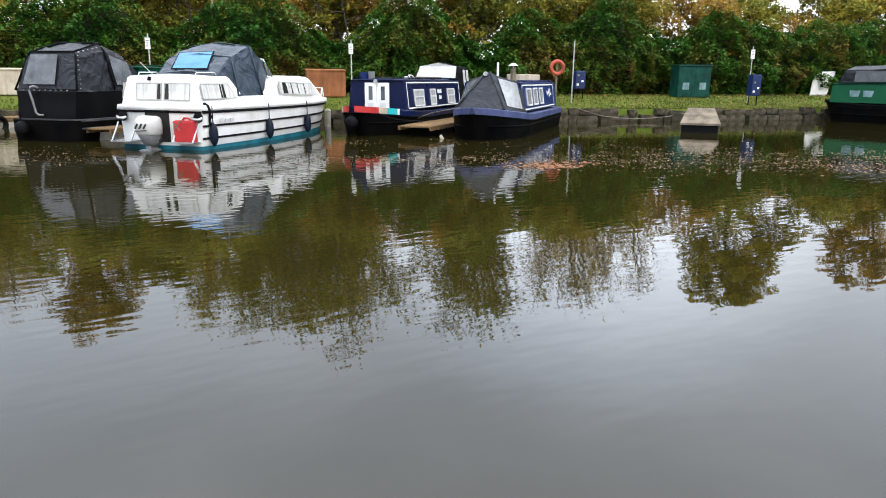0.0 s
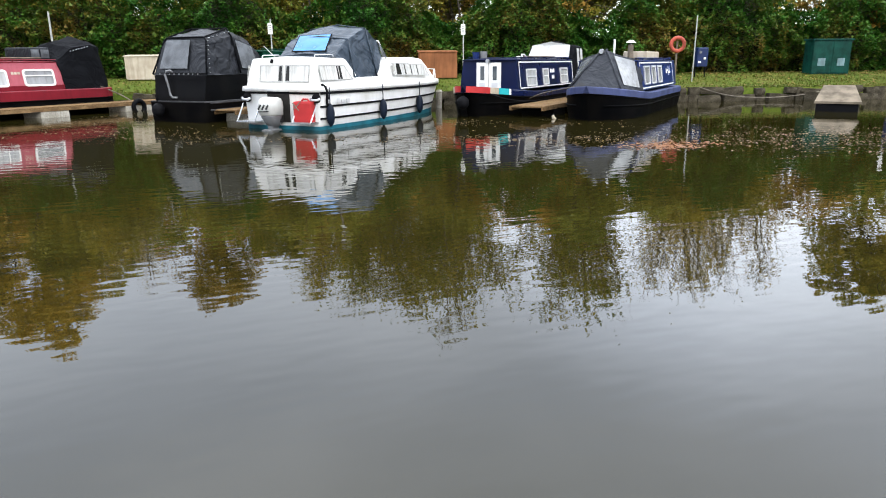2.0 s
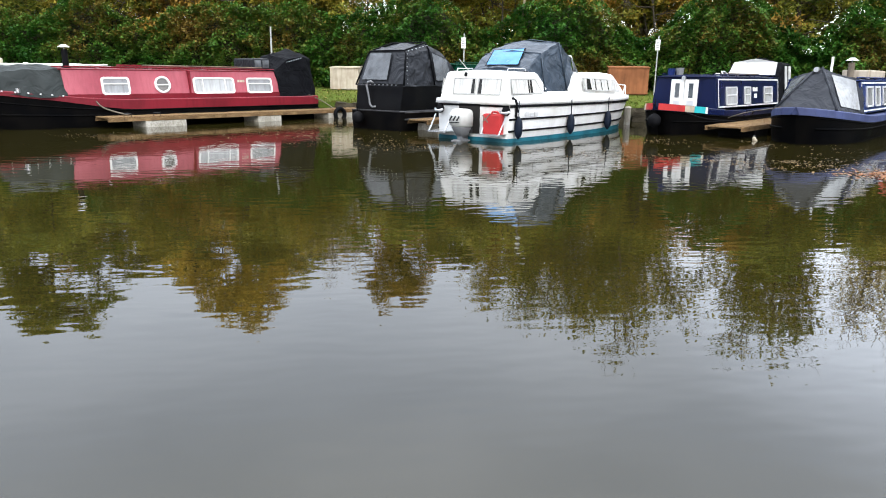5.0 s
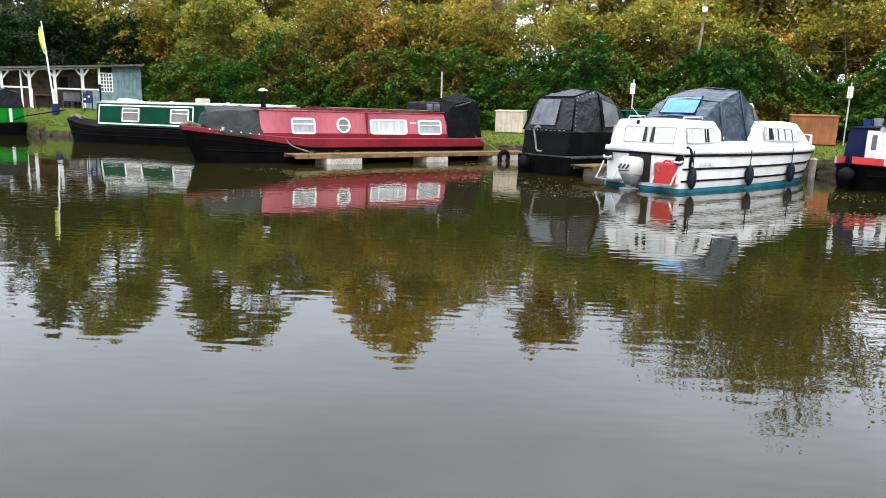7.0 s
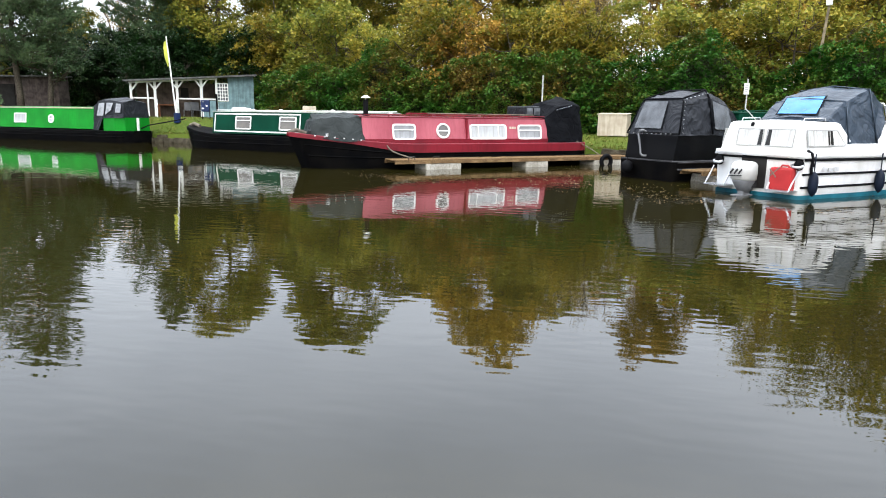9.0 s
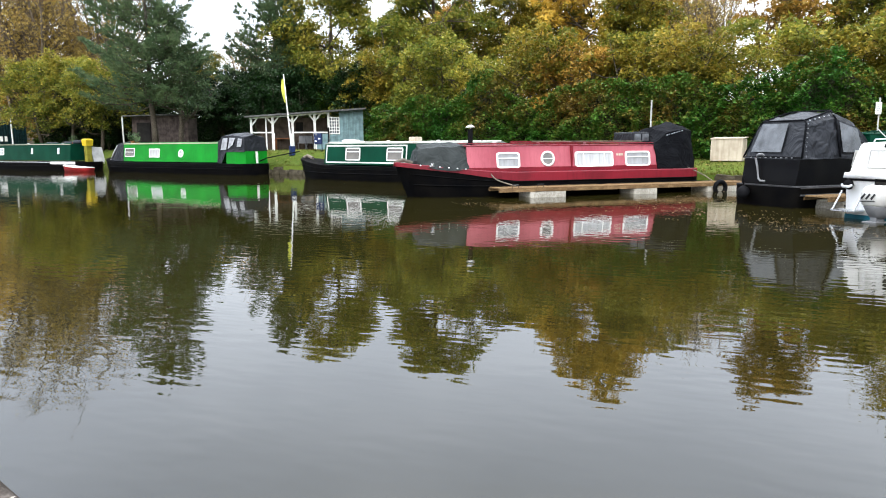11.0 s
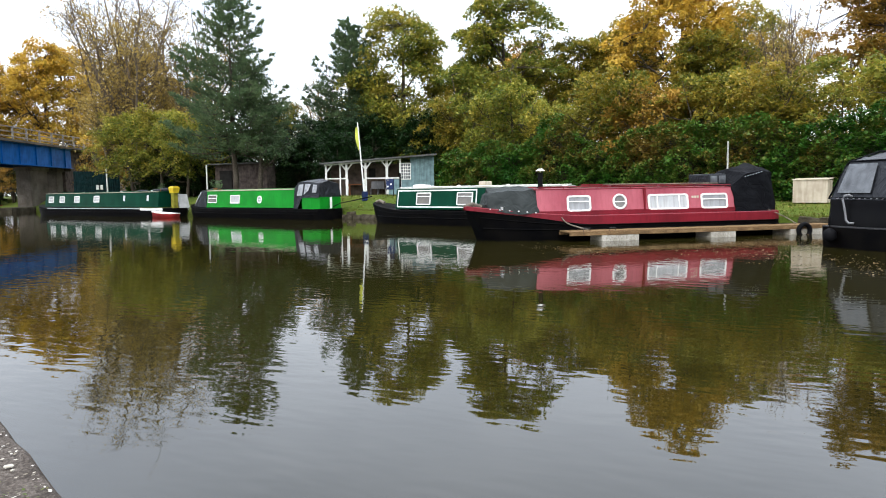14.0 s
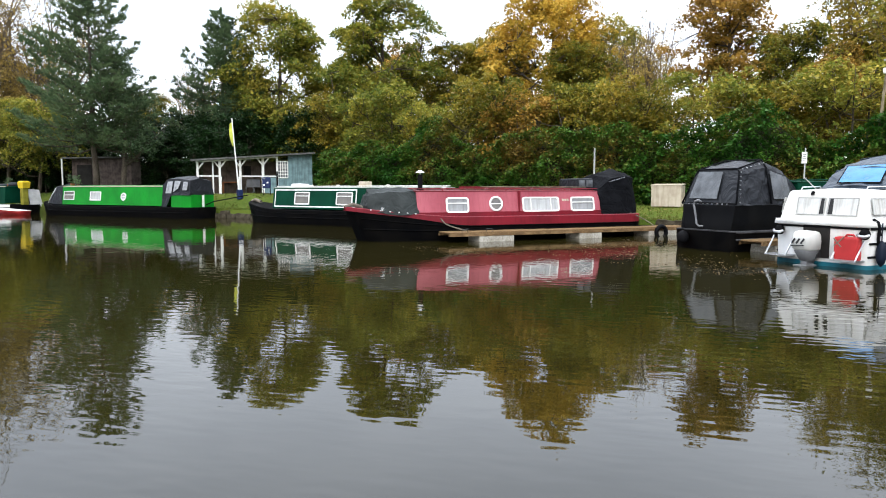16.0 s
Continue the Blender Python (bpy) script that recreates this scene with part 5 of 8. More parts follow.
# royal blue narrowboat with a pointed cratch tent
B2 = heading(2.80, 17.75, -0.388, -0.922)
royal = thing("narrowboat", "royal-blue narrowboat with grey tent-shaped bow cover", "boat", B2)
YW = (0.90, 0.78, 0.66, 1.42)
narrow_hull(royal, -8.0, 0.35, 2.08, 0.60, 0.84, M_BLACKHULL, M_PALEBLUE, bow=2.3, band=0.17)
narrow_cabin(royal, -7.1, -1.4, *YW, M_BLUE, M_BLUE)
for sg in (-1, 1):
    for s, w in ((-2.35, 0.72), (-3.32, 0.60), (-4.28, 0.60)):
        cabin_window(royal, side_pose(s, 1.04, sg, *YW), w, 0.50, 0.03, 0.045, M_ALU, M_NETMID)
    m = side_pose(-4.05, 1.04, sg, *YW)
    strip(royal, m, [(-2.55, 0.33), (2.55, 0.33), (2.55, -0.33), (-2.55, -0.33), (-2.55, 0.33)], 0.035, M_WHITEPAINT)
    bm = bmesh.new()
    for q in ((-0.42, 0.0, -0.30, 0.16), (-0.26, 0.06, 0.0, 0.12), (-0.05, -0.06, 0.06, 0.22), (0.10, 0.0, 0.36, 0.07), (0.16, 0.10, 0.26, 0.20)):
        u = sg * 1.75
        plate(bm, [(u + q[0], q[1]), (u + q[2], q[1]), (u + q[2] - 0.05, q[3]), (u + q[0] + 0.03, q[3])], m, -0.001, 0.006)
    part("lettering", bm, M_WHITEPAINT, royal, "white painted emblem")
canopy(royal, "cratch_tent", [[(-1.44, -0.97, 0.64), (-1.44, -0.79, 1.43), (-1.44, 0, 1.54), (-1.44, 0.79, 1.43), (-1.44, 0.97, 0.64)],
                              [(-0.12, -0.64, 0.76), (-0.93, -0.06, 1.68), (-0.96, 0, 1.73), (-0.93, 0.06, 1.68), (-0.12, 0.64, 0.76)]], M_CANVAS_MID, 0.012, 6.0, "grey canvas tent over the bow", 6)
for sg in (1, -1):
    fa, fb, ba, bb = Vector((-0.12, sg * 0.64, 0.76)), Vector((-0.93, sg * 0.06, 1.68)), Vector((-1.44, sg * 0.97, 0.64)), Vector((-1.44, sg * 0.79, 1.43))
    q = [fa.lerp(fb, v).lerp(ba.lerp(bb, v), u) for u, v in ((0.16, 0.10), (0.80, 0.08), (0.80, 0.90), (0.16, 0.88))]
    panel(royal, q if sg > 0 else [q[1], q[0], q[3], q[2]], M_VINYLPALE if sg > 0 else M_CLEARGREY, "cloudy pale vinyl panel", push=0.035)
panel(royal, [(-0.14, 0.50, 0.82), (-0.14, -0.50, 0.82), (-0.82, -0.06, 1.58), (-0.82, 0.06, 1.58)], M_CANVAS_GREY, "dark mesh front of the tent", "tent_front", push=0.03)
for sg in (1, -1):
    bm = bmesh.new()
    tube(bm, [(-0.10, sg * 0.66, 0.77), (-0.52, sg * 0.36, 1.24), (-0.94, sg * 0.05, 1.71)], 0.028, 6)
    part("tent_seam", bm, M_CANVAS_MID, royal, "pale piped seam of the tent", True)
bm = bmesh.new()
tube(bm, [(-0.90, -0.05, 1.66), (-0.80, -0.05, 1.66)], 0.06, 10)
part("headlamp", bm, M_CHROME, royal)
bm = bmesh.new()
box(bm, -5.2, -3.1, 0.0, 0.62, 1.48, 1.68, 0.03)
part("roof_box", bm, M_CREAM, royal, "cream roof box")
chimney(royal, -2.9, 0.24, 1.46, 0.40, 0.075, M_WOODPOLE)
for s in (-5.2, -6.4):
    mushroom_vent(royal, s, 0, 1.45)
bm = bmesh.new()
tube(bm, [(-1.9, 0.02, 1.5), (-1.9, 0.02, 1.98)], 0.03, 8)
part("vent_post", bm, M_WHITEPAINT, royal)

# dark green narrowboat with white lines, behind the red one
DG = heading(-28.9, 17.55, -0.985, -0.17)
dgreen = thing("narrowboat", "dark green narrowboat with white-edged roof and cabin panels", "boat", DG)
GW = (0.92, 0.80, 0.70, 1.62)
narrow_hull(dgreen, -11.5, 1.05, 2.08, 0.64, 1.0, M_BLACKHULL, M_BLACKHULL, bow=2.3)
narrow_cabin(dgreen, -10.0, -1.2, *GW, M_DGREEN, M_PALEROOF, M_WHITEPAINT)
for sg in (-1, 1):
    for s in (-3.06, -5.58, -8.6):
        cabin_window(dgreen, side_pose(s, 1.16, sg, *GW), 0.92, 0.56, 0.06, 0.05, M_WHITEPAINT, M_NETDARK, 0.18)
    m = side_pose(-3.78, 1.16, sg, *GW)
    strip(dgreen, m, [(-2.45, 0.37), (2.45, 0.37), (2.45, -0.37), (-2.45, -0.37), (-2.45, 0.37)], 0.055, M_WHITEPAINT)

for s in (-3.0, -4.6, -7.4):
    mushroom_vent(dgreen, s, 0.2, 1.66, M_WHITEPAINT)
bm = bmesh.new()
box(bm, -6.45, -6.05, 0.1, 0.5, 1.65, 1.88, 0.03)
part("roof_box", bm, M_CREAM, dgreen, "cream box on the roof")
bm = bmesh.new()
wrinkle(box(bm, -2.5, -1.9, -0.2, 0.4, 1.65, 1.80, 0.06), 0.05, 4)
part("roof_bundle", bm, M_WHITEPAINT, dgreen, "white bundle on the roof")
bm = bmesh.new()
tube(bm, [(0.65, 0, 0.95), (1.02, 0, 1.06), (1.28, 0, 0.98)], 0.08, 8)
part("bow_fender", bm, M_ROPE, dgreen, "pale rope bow fender")

# bright green narrowboat
GR = heading(-35.2, 17.2, -0.962, -0.27)
green = thing("narrowboat", "bright green narrowboat with black hull and grey stern hood", "boat", GR)
EW = (0.92, 0.80, 0.66, 1.70)
narrow_hull(green, -0.40, 13.5, 2.08, 0.60, 0.85, M_BLACKHULL, M_BLACKHULL, bow=2.2)
narrow_cabin(green, 1.95, 10.85, *EW, M_GREEN, M_GREENROOF, M_GREENROOF)
for sg in (-1, 1):
    cabin_window(green, side_pose(7.67, 1.17, sg, *EW), 1.0, 0.52, 0.03, 0.05, M_WHITEPAINT, M_NET)
    cabin_window(green, side_pose(10.15, 1.20, sg, *EW), 1.0, 0.52, 0.03, 0.04, M_WHITEPAINT, M_NETDARK, 0.05)
    porthole(green, side_pose(5.19, 1.14, sg, *EW), 0.46, 1.0, M_WHITEPAINT)
for s in (4.0, 6.6, 9.2):
    mushroom_vent(green, s, 0, 1.66)
for sg in (-1, 1):
    bm = bmesh.new()
    box(bm, 2.1, 10.8, sg * 0.80 - 0.03, sg * 0.80 + 0.03, 1.695, 1.75, 0.008)
    part("roof_edge", bm, M_CREAM, green, "pale roof edge")
canopy(green, "stern_canopy", [[(2.0, -0.93, 0.62), (1.95, -0.84, 1.80), (1.95, 0, 1.93), (1.95, 0.84, 1.80), (2.0, 0.93, 0.62)],
                              [(1.60, -0.95, 0.62), (1.55, -0.80, 2.10), (1.55, 0, 2.26), (1.55, 0.80, 2.10), (1.60, 0.95, 0.62)],
                              [(1.22, -0.94, 1.22), (1.18, -0.78, 2.12), (1.18, 0, 2.28), (1.18, 0.78, 2.12), (1.22, 0.94, 1.22)],
                              [(0.48, -0.92, 1.24), (0.50, -0.74, 2.10), (0.50, 0, 2.26), (0.50, 0.74, 2.10), (0.48, 0.92, 1.24)],
                              [(-0.08, -0.84, 1.24), (0.02, -0.70, 2.00), (0.02, 0, 2.14), (0.02, 0.70, 2.00), (-0.08, 0.84, 1.24)]], M_CANVAS_GREY, 0.02, 9.0, "grey canvas stern hood")
bm = bmesh.new()
loft(bm, [[(1.26, -0.92, 0.60), (1.26, -0.90, 1.26), (1.26, 0.90, 1.26), (1.26, 0.92, 0.60)], [(0.48, -0.92, 0.60), (0.48, -0.90, 1.26), (0.48, 0.90, 1.26), (0.48, 0.92, 0.60)], [(-0.12, -0.78, 0.60), (-0.12, -0.76, 1.26), (-0.12, 0.76, 1.26), (-0.12, 0.78, 0.60)]], closed=True)
part("stern_dodger", bm, M_GREEN, green, "green stern panel")
for q in ([(1.62, 0.94, 1.34), (1.16, 0.94, 1.34), (1.16, 0.80, 1.98), (1.56, 0.81, 1.96)], [(1.02, 0.94, 1.38), (0.62, 0.93, 1.62), (0.56, 0.79, 1.98), (1.02, 0.80, 1.99)], [(0.36, 0.91, 1.50), (0.04, 0.87, 1.50), (0.08, 0.75, 1.92), (0.38, 0.77, 1.95)]):
    panel(green, q, M_CLEARPALE, "cloudy vinyl panel of the hood", push=0.03)
canopy(green, "cratch_cover", [[(10.80, -0.93, 0.66), (10.80, -0.83, 1.70), (10.80, 0, 1.84), (10.80, 0.83, 1.70), (10.80, 0.93, 0.66)],
                              [(11.7, -0.92, 0.68), (11.45, -0.80, 1.72), (11.45, 0, 1.90), (11.45, 0.80, 1.72), (11.7, 0.92, 0.68)],
                              [(12.35, -0.78, 0.74), (11.70, -0.68, 1.60), (11.65, 0, 1.80), (11.70, 0.68, 1.60), (12.35, 0.78, 0.74)]], M_CANVAS_GREY, 0.02, 2.0, "grey canvas cratch cover over the bow")
bm = bmesh.new()
tube(bm, [(12.33, 0.80, 0.74), (12.0, 0.76, 1.2), (11.70, 0.70, 1.61), (11.66, 0, 1.82), (11.70, -0.70, 1.61), (12.0, -0.76, 1.2), (12.33, -0.80, 0.74)], 0.045, 6)
part("cover_seam", bm, M_CANVAS_LIGHT, green, "pale piped edge of the bow cover", True)
bm = bmesh.new()
tube(bm, [(-0.35, 0.0, 0.72), (-0.9, 0.0, 0.90), (-2.6, -0.8, 1.25)], 0.03, 6)
part("tiller_pole", bm, M_BLACK, green, "long dark pole reaching over the bank")
bm = bmesh.new()
box(bm, -0.30, -0.22, 0.05, 0.15, 0.62, 1.25)
part("stern_post", bm, M_WHITEPAINT, green)

# long dark green narrowboat near the bridge
LG = heading(-49.9, 12.75, -0.943, -0.334)
longg = thing("narrowboat", "long dark green narrowboat with small windows near the bridge", "boat", LG)
LW = (0.92, 0.80, 0.66, 1.72)
narrow_hull(longg, -0.2, 19.2, 2.08, 0.58, 0.85, M_BLACKHULL, M_BLACKHULL, bow=2.6)
narrow_cabin(longg, 0.9, 17.0, *LW, M_DGREEN, M_DGREEN, M_MGREEN)
for sg in (-1, 1):
    for s in (9.0, 11.9, 14.2, 16.0):
        cabin_window(longg, side_pose(s, 1.26, sg, *LW), 0.8, 0.5, 0.03, 0.05, M_WHITEPAINT, M_NET, 0.05)
    for s in (2.2, 5.2):
        bm = bmesh.new()
        plate(bm, [(-0.12, -0.2), (0.12, -0.2), (0.12, 0.2), (-0.12, 0.2)], side_pose(s, 1.3, sg, *LW), -0.002, 0.008)
        part("cabin_plate", bm, M_ALU, longg)
for s in (3.0, 7.0, 12.5):
    mushroom_vent(longg, s, 0, 1.76)
for sg in (-1, 1):
    bm = bmesh.new()
    box(bm, 0.9, 17.0, sg * 0.80 - 0.025, sg * 0.80 + 0.025, 1.715, 1.755, 0.006)
    part("roof_edge", bm, M_CREAM, longg, "pale roof edge")
    bm = bmesh.new()
    box(bm, 2.95, 16.4, sg * 1.05 - 0.012, sg * 1.05 + 0.012, 0.53, 0.575, 0.004)
    part("gunwale_strip", bm, M_ALU, longg, "pale metal gunwale strip")
    bm = bmesh.new()
    box(bm, 0.2, 2.9, sg * 1.045 - 0.015, sg * 1.045 + 0.015, 0.43, 0.60, 0.004)
    part("hull_panel", bm, M_WHITEPAINT, longg, "white painted panel of the stern")


# ---- jetties and bank furniture ----
def jetty(m, length, width, label, floats, float_mat=None, float_label="pale concrete float"):
    """Timber walkway on concrete floats: planks, side beams, floats."""
    j = thing("jetty", label, "jetty", m)
    bm = bmesh.new()
    for y in (0.03, width - 0.03):
        box(bm, 0, length, y - 0.03, y + 0.03, 0.175, 0.255, 0.006)
    part("side_beam", bm, M_PLANK, j)
    for a, b in floats:
        bm = bmesh.new()
        box(bm, a, b, 0.01, width - 0.01, -0.3, 0.172, 0.02)
        part("float", bm, float_mat or M_CONC, j, float_label)
    bm = bmesh.new()
    box(bm, -0.06, 0.06, 0, width, -0.018, 0.018, 0.004)
    me = None
    k = 0.07
    while k < length:
        if me is None:
            p = part("plank", bm, M_PLANK, j)
            me = p.data
        else:
            p = new("plank", me)
            p.parent = j
        p.location = (k, 0, 0.275 + random.uniform(-0.003, 0.003))
        p.rotation_euler = (random.uniform(-0.006, 0.006), 0, random.uniform(-0.012, 0.012))
        p.scale = (random.uniform(0.92, 1.0), random.uniform(0.975, 1.02), 1.0)
        k += 0.135
    return j


jetty(heading(-13.96, 13.81, 0.385, 0.923) @ pose(0.38, 0, 0), 9.7, 0.82, "brown timber jetty on pale concrete floats beside a red boat", [(0.98, 2.15), (4.50, 5.35), (7.25, 9.6)])
jetty(heading(1.62, 18.25, 0.40, 0.917) @ pose(0, 0.0, 0.0), 7.6, 0.95, "short timber finger jetty between two blue boats", [(0.9, 1.9), (4.0, 5.0)], M_BLACK, "dark float")
jetty(heading(-6.02, 16.85, 0.335, 0.942) @ pose(0, 0, 0.02), 6.0, 0.75, "timber finger jetty beside a black boat", [(0.45, 1.3), (3.0, 4.0)])


def stores_box(m, w, d, h, mat, label):
    b = thing("storage_box", label, "storage box", m)
    bm = bmesh.new()
    box(bm, -w / 2, w / 2, -d / 2, d / 2, 0, h, 0.015)
    part("body", bm, mat, b)
    bm = bmesh.new()
    loft(bm, [[(-w / 2 - 0.03, -d / 2 - 0.03, h), (w / 2 + 0.03, -d / 2 - 0.03, h), (w / 2 + 0.03, d / 2 + 0.03, h + 0.05), (-w / 2 - 0.03, d / 2 + 0.03, h + 0.05)], [(-w / 2 - 0.03, -d / 2 - 0.03, h + 0.03), (w / 2 + 0.03, -d / 2 - 0.03, h + 0.03), (w / 2 + 0.03, d / 2 + 0.03, h + 0.08), (-w / 2 - 0.03, d / 2 + 0.03, h + 0.08)]], closed=True)
    part("lid", bm, mat, b)
    return b


def on_ground(x, y, turn=0.0):
    return pose(x, y, ground_z(x, y) - 0.01, 0, 0, turn)


stores_box(on_ground(-12.9, 25.95, 10), 1.18, 0.6, 0.84, M_CREAM, "cream-painted storage box on the grass")
stores_box(on_ground(-1.85, 27.3, 10), 1.45, 0.8, 0.95, M_TERRA, "orange-brown timber storage box on the grass")

# a tyre on the jetty's last float
bm = bmesh.new()
ringv = []
for k in range(24):
    a = k * math.tau / 24
    ringv.append([((0.20 + 0.07 * math.cos(q * math.tau / 8)) * math.cos(a), 0.07 * math.sin(q * math.tau / 8), (0.20 + 0.07 * math.cos(q * math.tau / 8)) * math.sin(a)) for q in range(8)])
loft(bm, ringv + ringv[:1], closed=True, caps=False)
solid("tyre_fender", bm, M_BLACK, "black tyre hung on the jetty float", "tyre", smooth=True, m=heading(-13.96, 13.81, 0.385, 0.923) @ pose(8.05, -0.08, 0.12))


# ---- trees and hedge ----
def leaf_mesh(name, pos, size, mat, rng, slim=1.0, droop=0.0, flat=0.5):
    """Many small pointed leaves at the given places."""
    n = len(pos)
    a = rng.uniform(0, math.tau, n)
    tilt = rng.normal(flat, 0.6, n)
    sz = size * rng.uniform(0.6, 1.4, n)
    u = np.stack([np.cos(a), np.sin(a), np.zeros(n)], 1)
    up = np.stack([-np.sin(a) * np.sin(tilt), np.cos(a) * np.sin(tilt), np.cos(tilt)], 1)
    v = np.cross(up, u)
    v[:, 2] -= droop
    u, v = u * (sz * 0.5 * slim)[:, None], v * (sz * 0.62)[:, None]
    tri = np.stack([pos - v, pos + 0.65 * v + u, pos + 0.65 * v - u], 1).reshape(-1, 3)
    me = bpy.data.meshes.new(name)
    me.vertices.add(3 * n)
    me.vertices.foreach_set("co", tri.astype(np.float32).ravel())
    me.loops.add(3 * n)
    me.loops.foreach_set("vertex_index", np.arange(3 * n, dtype=np.int32))
    me.polygons.add(n)
    me.polygons.foreach_set("loop_start", np.arange(0, 3 * n, 3, dtype=np.int32))
    me.polygons.foreach_set("loop_total", np.full(n, 3, dtype=np.int32))
    me.update(calc_edges=True)
    me.materials.append(mat)
    return me


def broadleaf(seed, h, r, crown0, clumps, per, leaf, mat, limbs=14, stems=1, spread=0.5, bark=None):
    """Meshes of a tree h high, crown radius r from crown0 up: trunk, limbs that fork, and sprays of leaves
    at the limbs' ends, each spray a dome that is full above and open below, with gaps between the sprays."""
    rng = np.random.default_rng(seed)
    bm = bmesh.new()
    anchors = []
    for s in range(stems):
        lean = rng.normal(0, 0.06 if stems == 1 else 0.28, 2)
        trunk = []
        for i in range(9):
            t = i / 8
            trunk.append(Vector((lean[0] * h * t * 0.6 + 0.12 * math.sin(3 * t + s), lean[1] * h * t * 0.6 + 0.12 * math.cos(2.3 * t + s), h * 0.90 * t)))
        tube(bm, trunk, (0.024 * h) / (1 if stems == 1 else 1.7), 8, 0.10)
        anchors += trunk[4:]
        for k in range(max(4, limbs // stems)):
            t = rng.uniform(0.20, 0.88)
            i = min(7, int(t * 8))
            base = trunk[i].lerp(trunk[i + 1], t * 8 - i)
            a = rng.uniform(0, math.tau)
            reach = r * (0.98 - 0.75 * max(0.0, t - 0.35)) * rng.uniform(0.6, 1.0)
            rise = h * rng.uniform(0.08, 0.26)
            pts = [base + Vector((math.cos(a) * reach * q, math.sin(a) * reach * q, rise * q ** 1.4 + 0.15 * math.sin(5 * q + k))) for q in (0, 0.3, 0.62, 1.0)]
            tube(bm, pts, 0.0085 * h * (1.1 - 0.6 * t), 5, 0.2)
            anchors += pts[2:]
            for j in range(2):
                b = a + rng.normal(0, 0.7)
                p = pts[1].lerp(pts[2], rng.uniform(0, 1))
                e = p + Vector((math.cos(b), math.sin(b), rng.uniform(0.2, 1.0))) * reach * rng.uniform(0.3, 0.5)
                tube(bm, [p, p.lerp(e, 0.5) + Vector((0, 0, 0.08)), e], 0.0040 * h, 4, 0.3, False)
                anchors.append(e)
    places = []
    for k in range(clumps):
        if rng.uniform() < 0.45:
            c = np.array(anchors[rng.integers(len(anchors))]) + rng.normal(0, 0.5, 3) * r * 0.15
        else:
            a, q = rng.uniform(0, math.tau), rng.uniform(0.25, 1) ** 0.45
            z = crown0 + (h - crown0) * rng.uniform(0, 1) ** 0.9
            zz = (z - crown0) / (h - crown0)
            env = r * (math.sin(math.pi * (0.16 + 0.78 * zz ** 0.8)) ** 0.7) * rng.uniform(0.72, 1.08)
            c = np.array((env * q * math.cos(a), env * q * math.sin(a), z))
        if c[2] < crown0 * 0.8:
            c[2] = crown0 + rng.uniform(0, 0.3) * h
        c[2] = min(c[2], h - 0.2)
        near = min(anchors, key=lambda p: (Vector(c) - p).length)
        if (Vector(c) - near).length < r * 0.8:
            tube(bm, [near, near.lerp(Vector(c), 0.55) + Vector((0, 0, 0.1)), Vector(c)], 0.0026 * h, 4, 0.3, False)
        cs = (0.34 + 0.062 * r) * spread * 2.0 * rng.uniform(0.55, 1.3)
        n = int(per * min(1.4, (cs / 0.62) ** 1.6))
        ball = rng.normal(0, 1, (n, 3))
        ball *= (rng.uniform(0.2, 1, n) ** 0.5 / np.linalg.norm(ball, axis=1))[:, None]
        ball[:, 2] = np.abs(ball[:, 2]) * 0.75 - 0.28 * (ball[:, 0] ** 2 + ball[:, 1] ** 2) - 0.10 * rng.uniform(0, 1, n)
        lean2 = rng.normal(0, 0.25, 2)
        ball[:, 2] += ball[:, 0] * lean2[0] + ball[:, 1] * lean2[1]
        places.append(c + ball * cs * 1.25)
    pos = np.concatenate(places)
    pos = pos[pos[:, 2] > 0.05]
    return wood_mesh(bm, bark or M_BARK), leaf_mesh("crown", pos, leaf, mat, rng, flat=0.35)


def wood_mesh(bm, mat):
    me = bpy.data.meshes.new("trunk")
    bm.to_mesh(me)
    bm.free()
    me.materials.append(mat)
    for p in me.polygons:
        p.use_smooth = True
    return me


def needle_mesh(name, pos, way, size, width, mat, rng):
    """Long thin needles that start at the given places and point the given way."""
    n = len(pos)
    way = way / np.linalg.norm(way, axis=1)[:, None]
    side = np.cross(way, rng.normal(0, 1, (n, 3)))
    side = side / (np.linalg.norm(side, axis=1)[:, None] + 1e-6) * width * 0.5
    tip = pos + way * (size * rng.uniform(0.7, 1.25, n))[:, None]
    tri = np.stack([pos - side, pos + side, tip], 1).reshape(-1, 3)
    me = bpy.data.meshes.new(name)
    me.vertices.add(3 * n)
    me.vertices.foreach_set("co", tri.astype(np.float32).ravel())
    me.loops.add(3 * n)
    me.loops.foreach_set("vertex_index", np.arange(3 * n, dtype=np.int32))
    me.polygons.add(n)
    me.polygons.foreach_set("loop_start", np.arange(0, 3 * n, 3, dtype=np.int32))
    me.polygons.foreach_set("loop_total", np.full(n, 3, dtype=np.int32))
    me.update(calc_edges=True)
    me.materials.append(mat)
    return me


